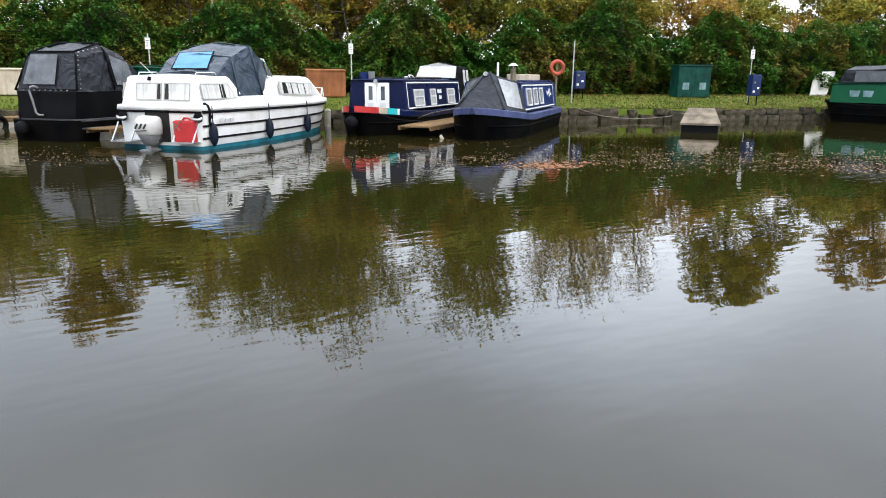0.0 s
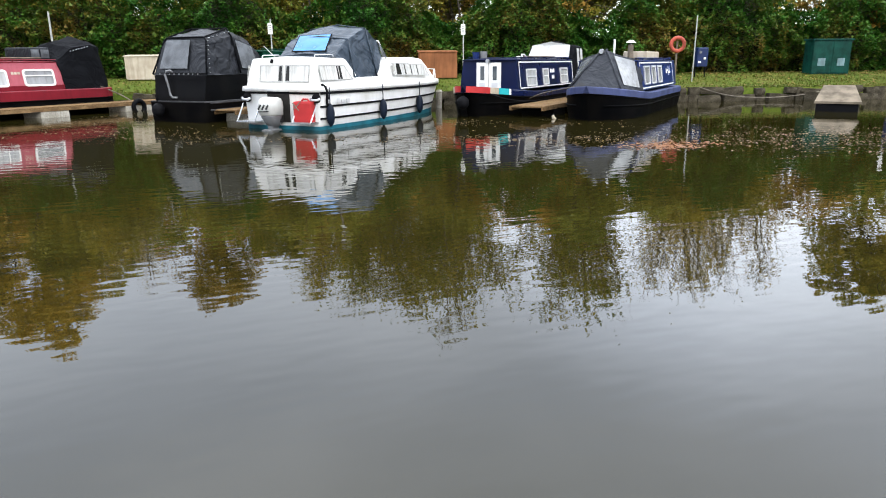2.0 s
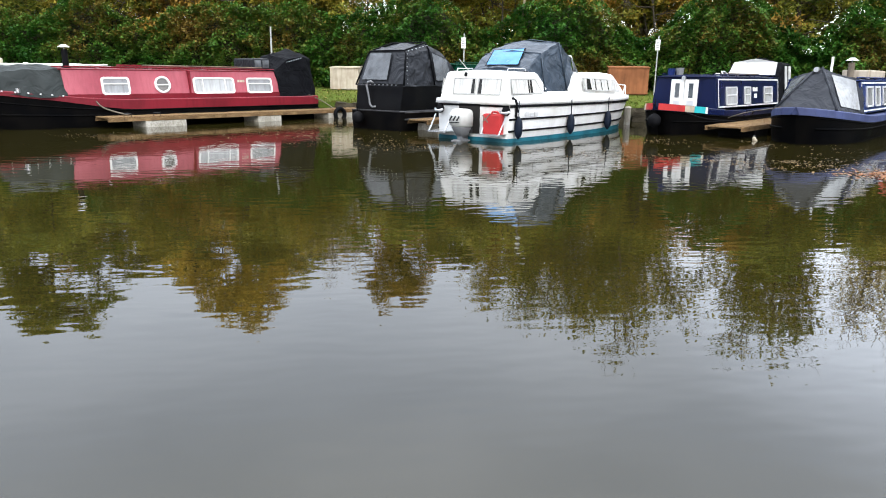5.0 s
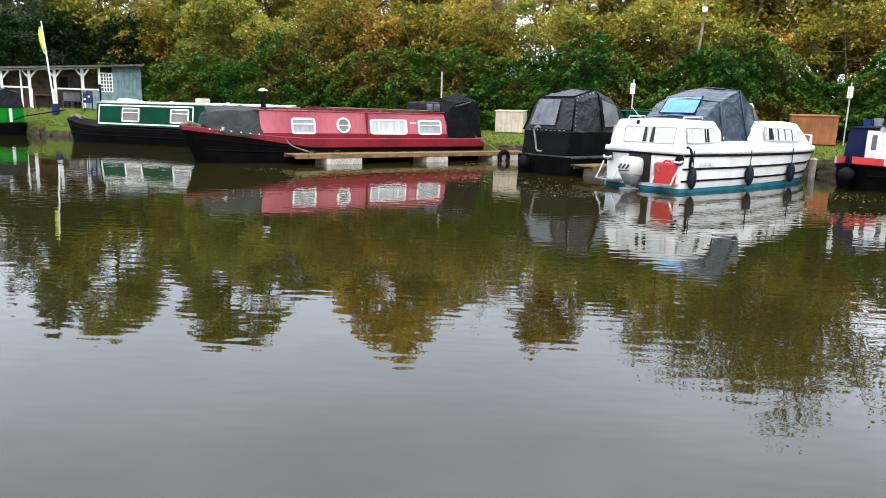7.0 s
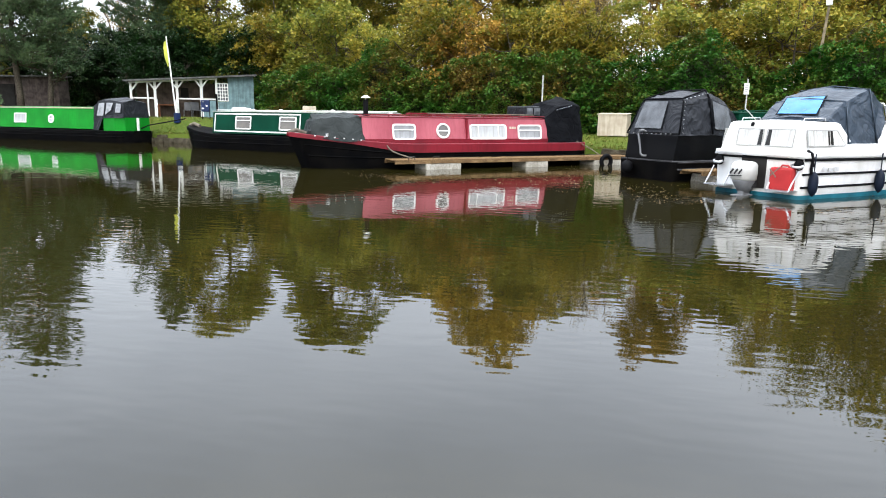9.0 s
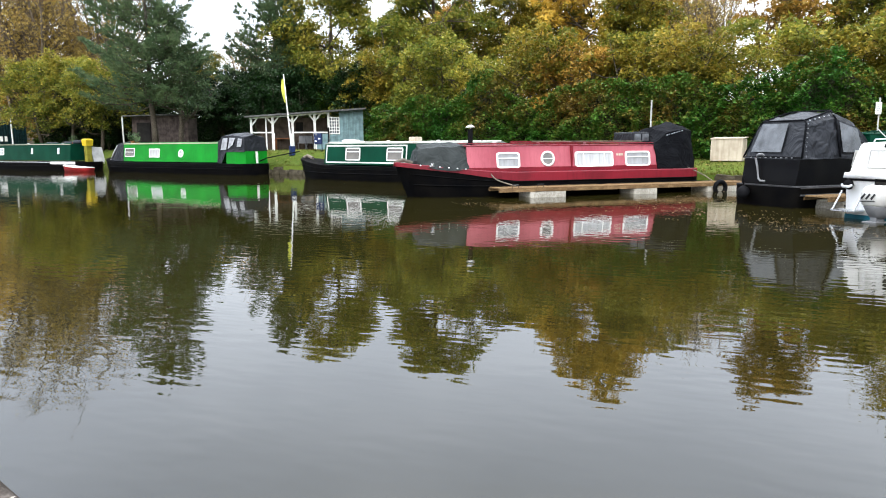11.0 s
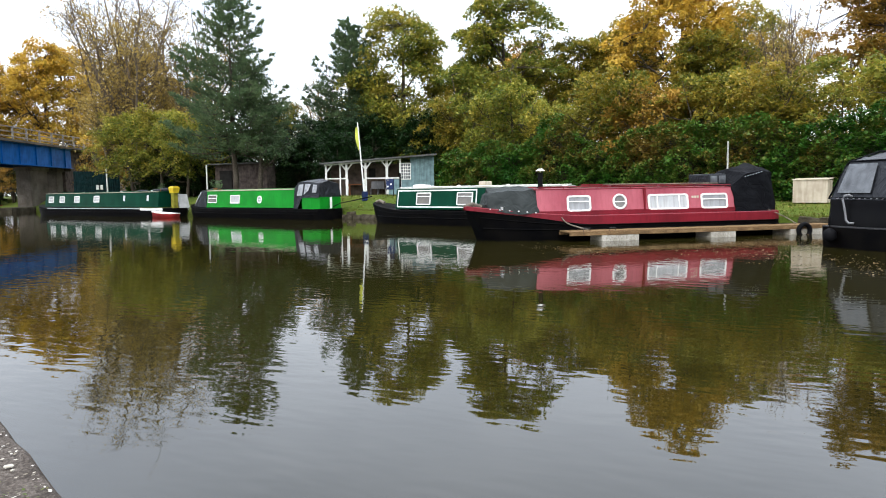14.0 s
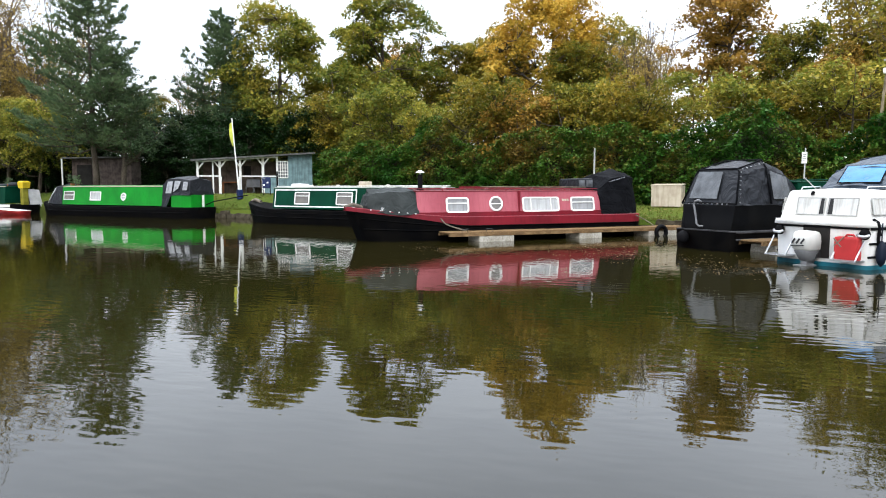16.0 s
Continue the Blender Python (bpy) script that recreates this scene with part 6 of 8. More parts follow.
def pine(seed, h, r, mat, bare=0.12, tuft=19):
    """Meshes of an old pine: straight trunk, uneven branches that sag and turn up at their ends, side shoots with brushes of long needles."""
    rng = np.random.default_rng(seed)
    bm = bmesh.new()
    tube(bm, [(0.15 * math.sin(i), 0.12 * math.cos(i * 1.3), h * 0.985 * i / 10) for i in range(11)], 0.015 * h, 8, 0.06)
    starts, ways = [], []

    def brush(p, d, n=tuft):
        starts.append(np.repeat(np.array(p)[None, :], n, 0) + rng.normal(0, 0.05, (n, 3)))
        ways.append(np.array(d)[None, :] + rng.normal(0, 0.55, (n, 3)) + np.array((0, 0, 0.30)))

    for k in range(9):
        brush((0.0, 0.0, h - 0.16 * k), (0, 0, 1.0), 16)
    z = h * bare
    while z < h * 0.95:
        t = (z - h * bare) / (h * (1 - bare))
        full = r * (1 - t) ** 0.72 * (0.72 + 0.28 * smooth01(0, 0.14, t)) + 0.25
        a0 = rng.uniform(0, math.tau)
        count = 6 if t < 0.55 else 5
        for k in range(count):
            a = a0 + k * math.tau / count + rng.normal(0, 0.4)
            L = full * rng.choice([0.45, 0.7, 0.9, 1.0, 1.15])
            zb = z + rng.normal(0, 0.30)
            up = L * (0.20 + 0.45 * t) * rng.uniform(0.5, 1.5)
            sag = 0.14 * L * (1 - t) * rng.uniform(0.4, 1.5)
            bend = rng.normal(0, 0.22)
            pts = []
            for q in (0, 0.35, 0.7, 1.0):
                b = a + bend * q
                pts.append(Vector((math.cos(b) * L * q, math.sin(b) * L * q, zb + up * q ** 2.4 - sag * math.sin(math.pi * q * 0.8))))
            tube(bm, pts, 0.0034 * h * (1.15 - t), 4, 0.25, False)
            brush(pts[3], pts[3] - pts[2])
            for q in np.linspace(0.30 if t < 0.6 else 0.2, 0.97, max(3, int(L * 2.1))):
                i = min(2, int(q * 3))
                c = pts[i].lerp(pts[i + 1], q * 3 - i)
                brush(c, (0.2 * math.cos(a), 0.2 * math.sin(a), 0.6), 8)
                for sg in (-1, 1):
                    if rng.uniform() < 0.14:
                        continue
                    side = L * 0.30 * (1.2 - q) * rng.uniform(0.5, 1.3) + 0.16
                    d = Vector((math.cos(a + sg * 0.85), math.sin(a + sg * 0.85), rng.uniform(0.05, 0.55)))
                    e = c + d * side
                    tube(bm, [c, e], 0.0010 * h, 3, 0.4, False)
                    brush(e, d)
                    if side > 0.45:
                        brush(c.lerp(e, 0.55), d, 9)
        z += h * 0.036 * rng.uniform(0.7, 1.3) * (1.0 - 0.25 * t)
    return wood_mesh(bm, M_BARK), needle_mesh("crown", np.concatenate(starts), np.concatenate(ways), 0.38, 0.075, mat, rng)


def twiggy(seed, h, r, mat, stems=8, leaves=9000, low=0.16, leaf=0.12):
    """Meshes of a half-bare tree: limbs fanning up and outwards, hundreds of fine twigs, thin leaves that get fewer upwards."""
    rng = np.random.default_rng(seed)
    bm = bmesh.new()
    tips = []
    for s in range(stems):
        a = s * math.tau / stems + rng.normal(0, 0.3)
        out = r * rng.uniform(0.15, 0.9)
        ht = h * (1.0 - 0.35 * (out / r) ** 2) * rng.uniform(0.88, 1.0)
        z0 = h * rng.uniform(0.02, 0.14)
        limb = [Vector((math.cos(a) * out * q ** 1.25, math.sin(a) * out * q ** 1.25, z0 + (ht - z0) * q)) + Vector(rng.normal(0, 0.012 * h, 3)) * q for q in np.linspace(0, 1, 9)]
        limb[0] = Vector((0, 0, z0 * 0.2))
        tube(bm, limb, 0.0105 * h, 5, 0.10, False)
        for k in range(30):
            t = rng.uniform(0.16, 0.98)
            i = min(7, int(t * 8))
            base = limb[i].lerp(limb[i + 1], t * 8 - i)
            b = rng.uniform(0, math.tau)
            L = h * rng.uniform(0.09, 0.20) * (1.15 - 0.6 * t)
            d = Vector((math.cos(b), math.sin(b), rng.uniform(0.35, 1.3))).normalized() * L
            mid, end = base + d * 0.5 + Vector((0, 0, 0.03 * L)), base + d + Vector((0, 0, 0.16 * L))
            tube(bm, [base, mid, end], 0.0019 * h * (1.2 - 0.6 * t), 3, 0.3, False)
            tips += [mid, end]
            for j in range(4):
                p = base.lerp(mid, rng.uniform(0.3, 1.0)) if j < 2 else mid.lerp(end, rng.uniform(0.1, 0.9))
                e = p + (d.normalized() + Vector(rng.normal(0, 0.5, 3))).normalized() * L * rng.uniform(0.3, 0.6) + Vector((0, 0, 0.08 * L))
                tube(bm, [p, p.lerp(e, 0.5), e], 0.0010 * h, 3, 0.4, False)
                tips += [p.lerp(e, 0.6), e]
    pts = np.array([tuple(p) for p in tips])
    keep = np.clip(1.25 - 1.15 * (pts[:, 2] / h), 0.10, 1.0) ** 1.6 * (pts[:, 2] > low * h)
    pick = rng.choice(len(pts), leaves, p=keep / keep.sum())
    pos = pts[pick] + rng.normal(0, 0.26, (leaves, 3))
    return wood_mesh(bm, M_TWIG), leaf_mesh("crown", pos, leaf, mat, rng)


def plant(name, meshes, x, y, turn, scale, label, category="tree", group=""):
    """Stands a tree on the ground."""
    t = thing(name, label, category, pose(x, y, ground_z(x, y) - 0.1, 0, 0, turn) @ Matrix.Scale(scale, 4), group)
    for nm, me in (("trunk", meshes[0]), ("crown", meshes[1])):
        o = new(nm, me)
        o.parent = t
    return t


T_MAPLE = broadleaf(11, 13.0, 4.7, 2.4, 270, 125, 0.18, M_MAPLE)
T_AMBER = broadleaf(12, 13.0, 4.9, 2.2, 285, 125, 0.18, M_AMBER)
T_RUST = broadleaf(13, 12.0, 3.9, 1.6, 235, 120, 0.175, M_RUST)
T_OLIVE = broadleaf(14, 12.0, 4.6, 1.6, 265, 125, 0.18, M_OLIVE)
T_BARE = twiggy(15, 15.0, 5.0, M_BARE, 8, 6500, 0.16, 0.14)
T_THIN = twiggy(18, 12.0, 4.2, M_BARE, 10, 8000, 0.16, 0.14)
T_SEMI = twiggy(20, 12.0, 4.3, M_OLIVE, 13, 20000, 0.08, 0.17)
T_FAN = twiggy(19, 22.0, 8.4, M_BARE, 14, 15000, 0.14, 0.18)
T_PINE = pine(16, 17.2, 5.6, M_PINE, 0.25)
T_PINE2 = pine(17, 15.6, 5.2, M_PINE, 0.10)
T_OVER = broadleaf(26, 7.4, 3.6, 1.9, 215, 110, 0.135, M_MAPLE)
T_DARK = broadleaf(27, 9.0, 3.2, 3.0, 180, 120, 0.13, M_PINE)
S_OLIVE = broadleaf(21, 6.2, 3.2, 0.6, 125, 115, 0.145, M_OLIVE, stems=4, limbs=16)
S_RUST = broadleaf(22, 5.6, 2.9, 0.5, 115, 115, 0.14, M_RUST, stems=4, limbs=16)
S_YELLOW = broadleaf(23, 6.0, 3.1, 0.5, 115, 115, 0.145, M_MAPLE, stems=4, limbs=16)
S_AMBER = broadleaf(24, 6.0, 2.9, 0.5, 95, 110, 0.145, M_AMBER, stems=4, limbs=16)
# shrub whose leaf colour carries the shade under the trees
S_DEEP = broadleaf(25, 5.8, 3.0, 0.3, 150, 125, 0.15, M_SHADELEAF, stems=4, limbs=16)

for nm, ms, x, y, turn, sc, lb in (
        ("pine_tree", T_PINE, -50.5, 17.1, 20, 0.86, "tall dark blue-green pine tree near the hut"),
        ("pine_tree", T_PINE2, -52.6, 28.0, 80, 0.92, "dark green pine tree with ragged upswept branches"),
        ("tree", T_FAN, -72.4, 15.0, 0, 1.05, "tall half-bare tree with thin yellow-brown leaves"),
        ("tree", T_FAN, -70.0, 20.0, 130, 0.86, "tall half-bare tree with thin yellow-brown leaves"),
        ("tree", T_AMBER, -111.5, 10.9, 40, 1.63, "golden-orange autumn tree beyond the bridge"),
        ("tree", T_AMBER, -87.0, 19.0, 140, 1.25, "golden-orange autumn tree beyond the bridge"),
        ("tree", T_AMBER, -112.7, 15.2, 200, 1.61, "golden-orange autumn tree beyond the bridge"),
        ("tree", T_RUST, -115.5, 5.0, 10, 1.55, "reddish-brown autumn tree beyond the bridge"),
        ("tree", T_MAPLE, -50.5, 31.5, 10, 1.15, "yellow-green autumn tree behind the moorings"),
        ("tree", T_OLIVE, -46.0, 36.0, 70, 0.86, "olive-green autumn tree behind the moorings"),
        ("tree", T_MAPLE, -37.2, 32.3, 200, 1.04, "round-crowned yellow-green autumn maple tree"),
        ("tree", T_AMBER, -27.4, 38.2, 30, 1.08, "tall amber-yellow autumn tree behind the hedge"),
        ("tree", T_OLIVE, -32.5, 40.0, 300, 0.95, "olive-green autumn tree behind the moorings"),
        ("tree", T_BARE, -22.8, 43.5, 60, 0.80, "half-bare grey-brown tree with thin twigs"),
        ("tree", T_RUST, -16.8, 40.6, 0, 1.0, "tall rusty orange-brown autumn tree behind the hedge"),
        ("tree", T_SEMI, -9.6, 44.0, 120, 1.18, "thin-crowned olive-leaved tree behind the hedge"),
        ("tree", T_SEMI, -6.0, 38.0, 220, 1.00, "thin-crowned olive-leaved tree behind the hedge"),
        ("tree", T_SEMI, -2.2, 37.5, 90, 1.10, "thin-crowned olive-leaved tree behind the hedge"),
        ("tree", T_SEMI, 5.2, 38.0, 10, 1.06, "thin-crowned olive-leaved tree behind the hedge"),
        ("tree", T_THIN, 10.5, 37.5, 200, 0.92, "half-bare grey-brown tree with thin twigs"),
        ("tree", T_THIN, 14.5, 39.0, 20, 0.88, "half-bare grey-brown tree with thin twigs"),
        ("tree", T_OLIVE, 22.5, 41.0, 160, 0.95, "dull green leafy tree behind the hedge"),
        ("tree", T_OVER, -62.6, 14.8, 110, 1.0, "spreading yellow-olive tree overhanging the moored boats"),
        ("tree", T_OVER, -59.0, 16.0, 230, 0.95, "spreading yellow-olive tree overhanging the moored boats"),
        ("tree", T_DARK, -49.6, 18.5, 40, 1.0, "slender dark green tree standing before the hut"),
        ("tree", T_OVER, -66.8, 13.3, 10, 1.0, "spreading yellow-olive tree overhanging the moored boats"),
        ("tree", T_OLIVE, -130.0, 4.0, 10, 1.3, "olive-green autumn tree beyond the bridge"),
        ("tree", T_RUST, -145.0, -6.0, 10, 1.3, "rusty brown autumn tree beyond the bridge"),
        ("tree", T_OLIVE, -62.0, 26.0, 33, 0.68, "olive-green autumn tree behind the moorings"),
        ("tree", T_BARE, -61.0, 30.0, 73, 0.80, "half-bare grey-brown tree with thin twigs"),
        ("tree", T_OLIVE, -57.0, 33.0, 250, 0.85, "olive-green autumn tree behind the moorings"),
        ("tree", T_RUST, -44.0, 40.0, 250, 1.0, "rusty brown autumn tree behind the hedge"),
        ("tree", T_BARE, -41.5, 44.0, 150, 0.85, "half-bare grey-brown tree with thin twigs"),
        ("tree", T_BARE, -77.0, 13.5, 250, 1.45, "half-bare grey-brown tree with thin twigs"),
        ("tree", T_OLIVE, -24.0, 36.0, 50, 0.72, "olive-green autumn tree behind the moorings"),
        ("tree", T_OLIVE, -33.5, 35.5, 200, 0.82, "olive-green autumn tree behind the moorings"),
        ("tree", T_MAPLE, -25.5, 42.5, 100, 0.86, "yellow-green autumn tree behind the moorings"),
        ("tree", T_BARE, -21.2, 39.2, 10, 0.72, "half-bare grey-brown tree with thin twigs"),
        ("tree", T_BARE, 12.8, 43.5, 75, 0.85, "half-bare grey-brown tree with thin twigs"),
        ("tree", T_OLIVE, -12.6, 40.2, 310, 0.74, "dull green leafy tree behind the hedge"),
        ("tree", T_RUST, -9.4, 35.6, 200, 0.58, "low rusty brown autumn tree behind the hedge"),
        ("tree", T_RUST, 30.5, 40.0, 70, 0.85, "rusty brown autumn tree behind the hedge")):
    plant(nm, ms, x, y, turn, sc, lb, "tree", "trees behind the moorings")

rs = random.Random(5)
kinds = [(S_OLIVE, "olive-green leafy autumn shrub behind the hedge"), (S_RUST, "rusty brown autumn shrub behind the hedge"), (S_YELLOW, "yellow-green autumn shrub behind the hedge"), (S_AMBER, "amber-leaved autumn shrub behind the hedge")]
x = 34.0
while x > -47:
    y = bank_y(x) + (14.5 if x < -31.5 else 8.0) + rs.uniform(-0.6, 1.6)
    ms, lb = kinds[rs.choice([0, 0, 1, 2, 2, 0, 1])]
    plant("shrub", ms, x, y, rs.uniform(0, 360), rs.uniform(0.8, 1.15) * (0.85 if 8.5 < x < 18 or 20.5 < x < 26 else 1.0), lb, "shrub", "shrubs behind the hedge")
    x -= rs.uniform(2.3, 3.4)
# the S_DEEP shrubs fill the dark under the trees with shade-coloured leaves
for x, y, ms, sc in ((-60, 18.5, S_DEEP, 0.85), (-65, 17.0, S_DEEP, 0.85), (-70, 16.0, S_DEEP, 0.9), (-62.5, 17.4, S_DEEP, 0.8), (-67.5, 16.2, S_DEEP, 0.85), (-47.5, 27.0, S_DEEP, 1.0), (-44, 30.5, S_DEEP, 1.0), (-46.0, 23.2, S_DEEP, 0.8), (-49.5, 25.0, S_DEEP, 1.0), (-57, 23, S_DEEP, 1.0), (-52, 23.0, S_DEEP, 0.8), (-60.5, 20.5, S_DEEP, 0.9), (-41, 31.5, S_OLIVE, 0.9), (-49.5, 30.0, S_DEEP, 1.0), (-55, 25.5, S_DEEP, 1.05), (-63, 20.5, S_DEEP, 1.0), (-66.5, 19.5, S_DEEP, 1.0), (-78, 15.5, S_OLIVE, 1.2), (-85, 14.5, S_RUST, 1.2)):
    plant("shrub", ms, x, y, rs.uniform(0, 360), sc, "autumn shrub beside the moorings", "shrub", "shrubs behind the hedge")

# low wood on the far bank, seen under the bridge
for x, y, ms, sc in ((-101, 4.6, S_DEEP, 1.1), (-103, 7.4, S_RUST, 1.2), (-106, 2.9, S_RUST, 1.15), (-108, 5.2, S_DEEP, 1.3), (-112, 3.0, S_OLIVE, 1.3), (-114, 7.0, S_DEEP, 1.4), (-118, 1.6, S_RUST, 1.4), (-124, 0.8, S_DEEP, 1.5), (-99, 9.5, S_RUST, 1.3), (-95, 9.0, S_DEEP, 1.1), (-97, 6.0, S_RUST, 1.0)):
    plant("shrub", ms, x, y, rs.uniform(0, 360), sc, "dark autumn shrub on the bank beyond the bridge", "shrub", "shrubs beyond the bridge")

# the hedge: leaves on an uneven front, before a dark sheet coloured as its inner shade; it passes behind the pavilion
HX0, HX1 = -82.0, 44.0


def hedge_line(x):
    return 4.7 + 8.0 * smooth01(-33.0, -33.7, x) - 3.7 * smooth01(-57, -62, x)


rng = np.random.default_rng(3)
n = 420000
hx = HX0 + (HX1 - HX0) * rng.uniform(0, 1, n)
hy0 = np.interp(hx, [p[0] for p in BANK[::-1]], [p[1] for p in BANK[::-1]])
spots = np.linspace(HX0, HX1, 800)
lump = np.array([noise.noise(Vector((float(a) * 0.33, 0, 0))) for a in spots])
line = np.array([hedge_line(float(a)) for a in spots])
lmp = np.interp(hx, spots, lump)
top = 3.5 + 2.4 * lmp
hz = rng.uniform(0, 1, n) ** 0.85
bulge = 0.55 * np.sin(math.pi * np.clip(hz, 0, 1) ** 0.7) + 0.35 * lmp
cell = np.array([noise.noise(Vector((float(a), float(b), 2.0))) + 0.75 * noise.noise(Vector((float(a) * 2.4, float(b) * 2.4, 5.0))) for a, b in zip(hx * 1.1, hz * 4.5)])
hy = hy0 + np.interp(hx, spots, line) - bulge - 0.85 * cell + np.abs(rng.normal(0, 0.22, n)) + 0.5 * hz
pos = np.stack([hx, hy, 0.75 + hz * top + rng.normal(0, 0.05, n)], 1)
hedge = new("hedge", leaf_mesh("hedge", pos, 0.108, M_HEDGE, rng, flat=0.35))
tagged(hedge, "dense dark green hedge with autumn patches along the bank", "hedge", kind="stuff")
# closed sheet whose dark colour stands for shade in the hedge and left-hand wood
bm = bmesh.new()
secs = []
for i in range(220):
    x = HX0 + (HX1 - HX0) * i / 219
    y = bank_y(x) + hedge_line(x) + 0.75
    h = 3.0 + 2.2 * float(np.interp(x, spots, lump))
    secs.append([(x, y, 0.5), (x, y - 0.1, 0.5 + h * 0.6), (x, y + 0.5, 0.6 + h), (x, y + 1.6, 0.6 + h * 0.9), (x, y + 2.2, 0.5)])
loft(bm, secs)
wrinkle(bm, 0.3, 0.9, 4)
solid("hedge_shade_sheet", bm, M_HEDGESHADE, "dark sheet inside the hedge with the shade put into its colour", "hedge", kind="stuff")


# ---- bank stones ----
rs = random.Random(9)
stone_meshes = []
for k in range(7):
    bm = bmesh.new()
    bmesh.ops.create_cube(bm, size=1.0)
    bmesh.ops.subdivide_edges(bm, edges=bm.edges[:], cuts=1, use_grid_fill=True)
    for v in bm.verts:
        p = v.co.copy()
        v.co += Vector((noise.noise(p * 2 + Vector((k * 5, 0, 0))), noise.noise(p * 2 + Vector((0, k * 5, 3))), noise.noise(p * 2 + Vector((4, 1, k * 5))))) * 0.17
        if abs(p.x) + abs(p.y) + abs(p.z) > 1.2:
            v.co *= 0.90
    me = bpy.data.meshes.new("stone")
    bm.to_mesh(me)
    bm.free()
    me.materials.append(M_STONE)
    stone_meshes.append(me)
bank_wall = thing("bank_wall", "rough grey-brown stone edging of the canal bank", "stone edging", kind="structure")
x = 23.5
while x > -45.0:
    w = rs.uniform(0.30, 0.85)
    y = bank_y(x - w / 2)
    slope = math.degrees(math.atan2(bank_y(x + 0.5) - bank_y(x - 0.5), 1.0))
    for z, hh in ((0.06, 0.34), (0.33, 0.26)):
        if z > 0.2 and rs.random() < (0.8 if -38 < x < -31 else 0.22):
            continue
        o = new("stone", rs.choice(stone_meshes))
        o.parent = bank_wall
        o.location = (x - w / 2 + rs.uniform(-0.1, 0.1), y + rs.uniform(-0.12, 0.03) + (0.06 if z > 0.2 else 0), z + rs.uniform(-0.04, 0.03))
        o.rotation_euler = (rs.uniform(-0.08, 0.08), rs.uniform(-0.08, 0.08), radians(slope) + rs.uniform(-0.1, 0.1))
        o.scale = (w * 1.05, rs.uniform(0.35, 0.5), hh * rs.uniform(0.85, 1.15))
    x -= w * 0.98


# ---- signposts, cabinets, lifebuoy ----
def signpost(x, y, top, board=True, pole_r=0.024, label="grey steel post with a small white notice"):
    z = ground_z(x, y)
    p = thing("signpost", label, "signpost", pose(x, y, z - 0.02, 0, 0, 0))
    bm = bmesh.new()
    tube(bm, [(0, 0, 0), (0.01, 0, top - z)], pole_r, 8)
    part("pole", bm, M_POLE, p)
    if board:
        bm = bmesh.new()
        box(bm, -0.085, 0.085, -0.05, -0.03, top - z - 0.52, top - z - 0.14, 0.006)
        part("notice", bm, M_WHITEPAINT, p, "blank-looking white notice board")
        bm = bmesh.new()
        for k in range(4):
            box(bm, -0.055, 0.055 - 0.02 * (k % 2), -0.054, -0.0505, top - z - 0.24 - 0.06 * k, top - z - 0.222 - 0.06 * k)
        part("lettering", bm, M_GREYPL, p)
    return p


signpost(-7.57, 24.9, 2.95)
signpost(-0.85, 27.2, 2.95)
signpost(16.2, 29.3, 3.02)
signpost(7.90, 27.6, 3.05, False, label="plain pale steel post beside the lifebuoy")
signpost(-15.6, 24.75, 3.28, False, 0.035, "plain grey post with a short crossbar")

lamp = thing("lamp_post", "tall thin timber lamp post with small white lamp", "lamp post", on_ground(-6.3, 28.6))
bm = bmesh.new()
tube(bm, [(0, 0, 0), (0.05, 0, 2.6), (0.22, 0, 5.25)], 0.06, 8, 0.75)
part("pole", bm, M_LAMPPOLE, lamp)
bm = bmesh.new()
beam(bm, (0.10, 0, 5.23), (0.52, -0.05, 5.28), 0.07, 0.07)
part("arm", bm, M_POLE, lamp)
bm = bmesh.new()
box(bm, 0.10, 0.30, -0.16, 0.02, 4.74, 4.94, 0.04)
part("lamp_head", bm, M_WHITEPAINT, lamp)

buoy = thing("lifebuoy", "orange lifebuoy on a dark post at the water's edge", "lifebuoy", on_ground(7.08, 26.9))
zb = 2.0 - ground_z(7.08, 26.9)
bm = bmesh.new()
tube(bm, [(0, 0.05, 0), (0, 0.05, zb + 0.1)], 0.04, 8)
part("post", bm, M_WOODPOLE, buoy)
bm = bmesh.new()
ringv = []
for k in range(28):
    a = k * math.tau / 28
    ringv.append([((0.235 + 0.07 * math.cos(q * math.tau / 10)) * math.cos(a), -0.03 + 0.06 * math.sin(q * math.tau / 10), zb + (0.235 + 0.07 * math.cos(q * math.tau / 10)) * math.sin(a)) for q in range(10)])
loft(bm, ringv + ringv[:1], closed=True, caps=False)
part("ring", bm, M_ORANGE, buoy, "orange ring", True)


def service_bollard(x, y, turn, h=1.05):
    b = thing("service_bollard", "blue painted electricity bollard on thin legs", "service bollard", on_ground(x, y, turn))
    bm = bmesh.new()
    box(bm, -0.22, 0.22, -0.17, 0.17, 0.40, h + 0.08, 0.04)
    part("body", bm, M_CABBLUE, b)
    for sx in (-0.2, 0.2):
        bm = bmesh.new()
        tube(bm, [(sx, 0, 0), (sx, 0, 0.4)], 0.025, 6)
        part("leg", bm, M_BLACK, b)
    for k, (sx, sz) in enumerate(((-0.1, 0.95), (0.08, 0.72), (-0.12, 0.58))):
        bm = bmesh.new()
        box(bm, sx - 0.05, sx + 0.05, -0.185, -0.165, sz - 0.04, sz + 0.04, 0.008)
        part("socket", bm, M_WHITEPAINT if k else M_GREYPL, b)
    return b


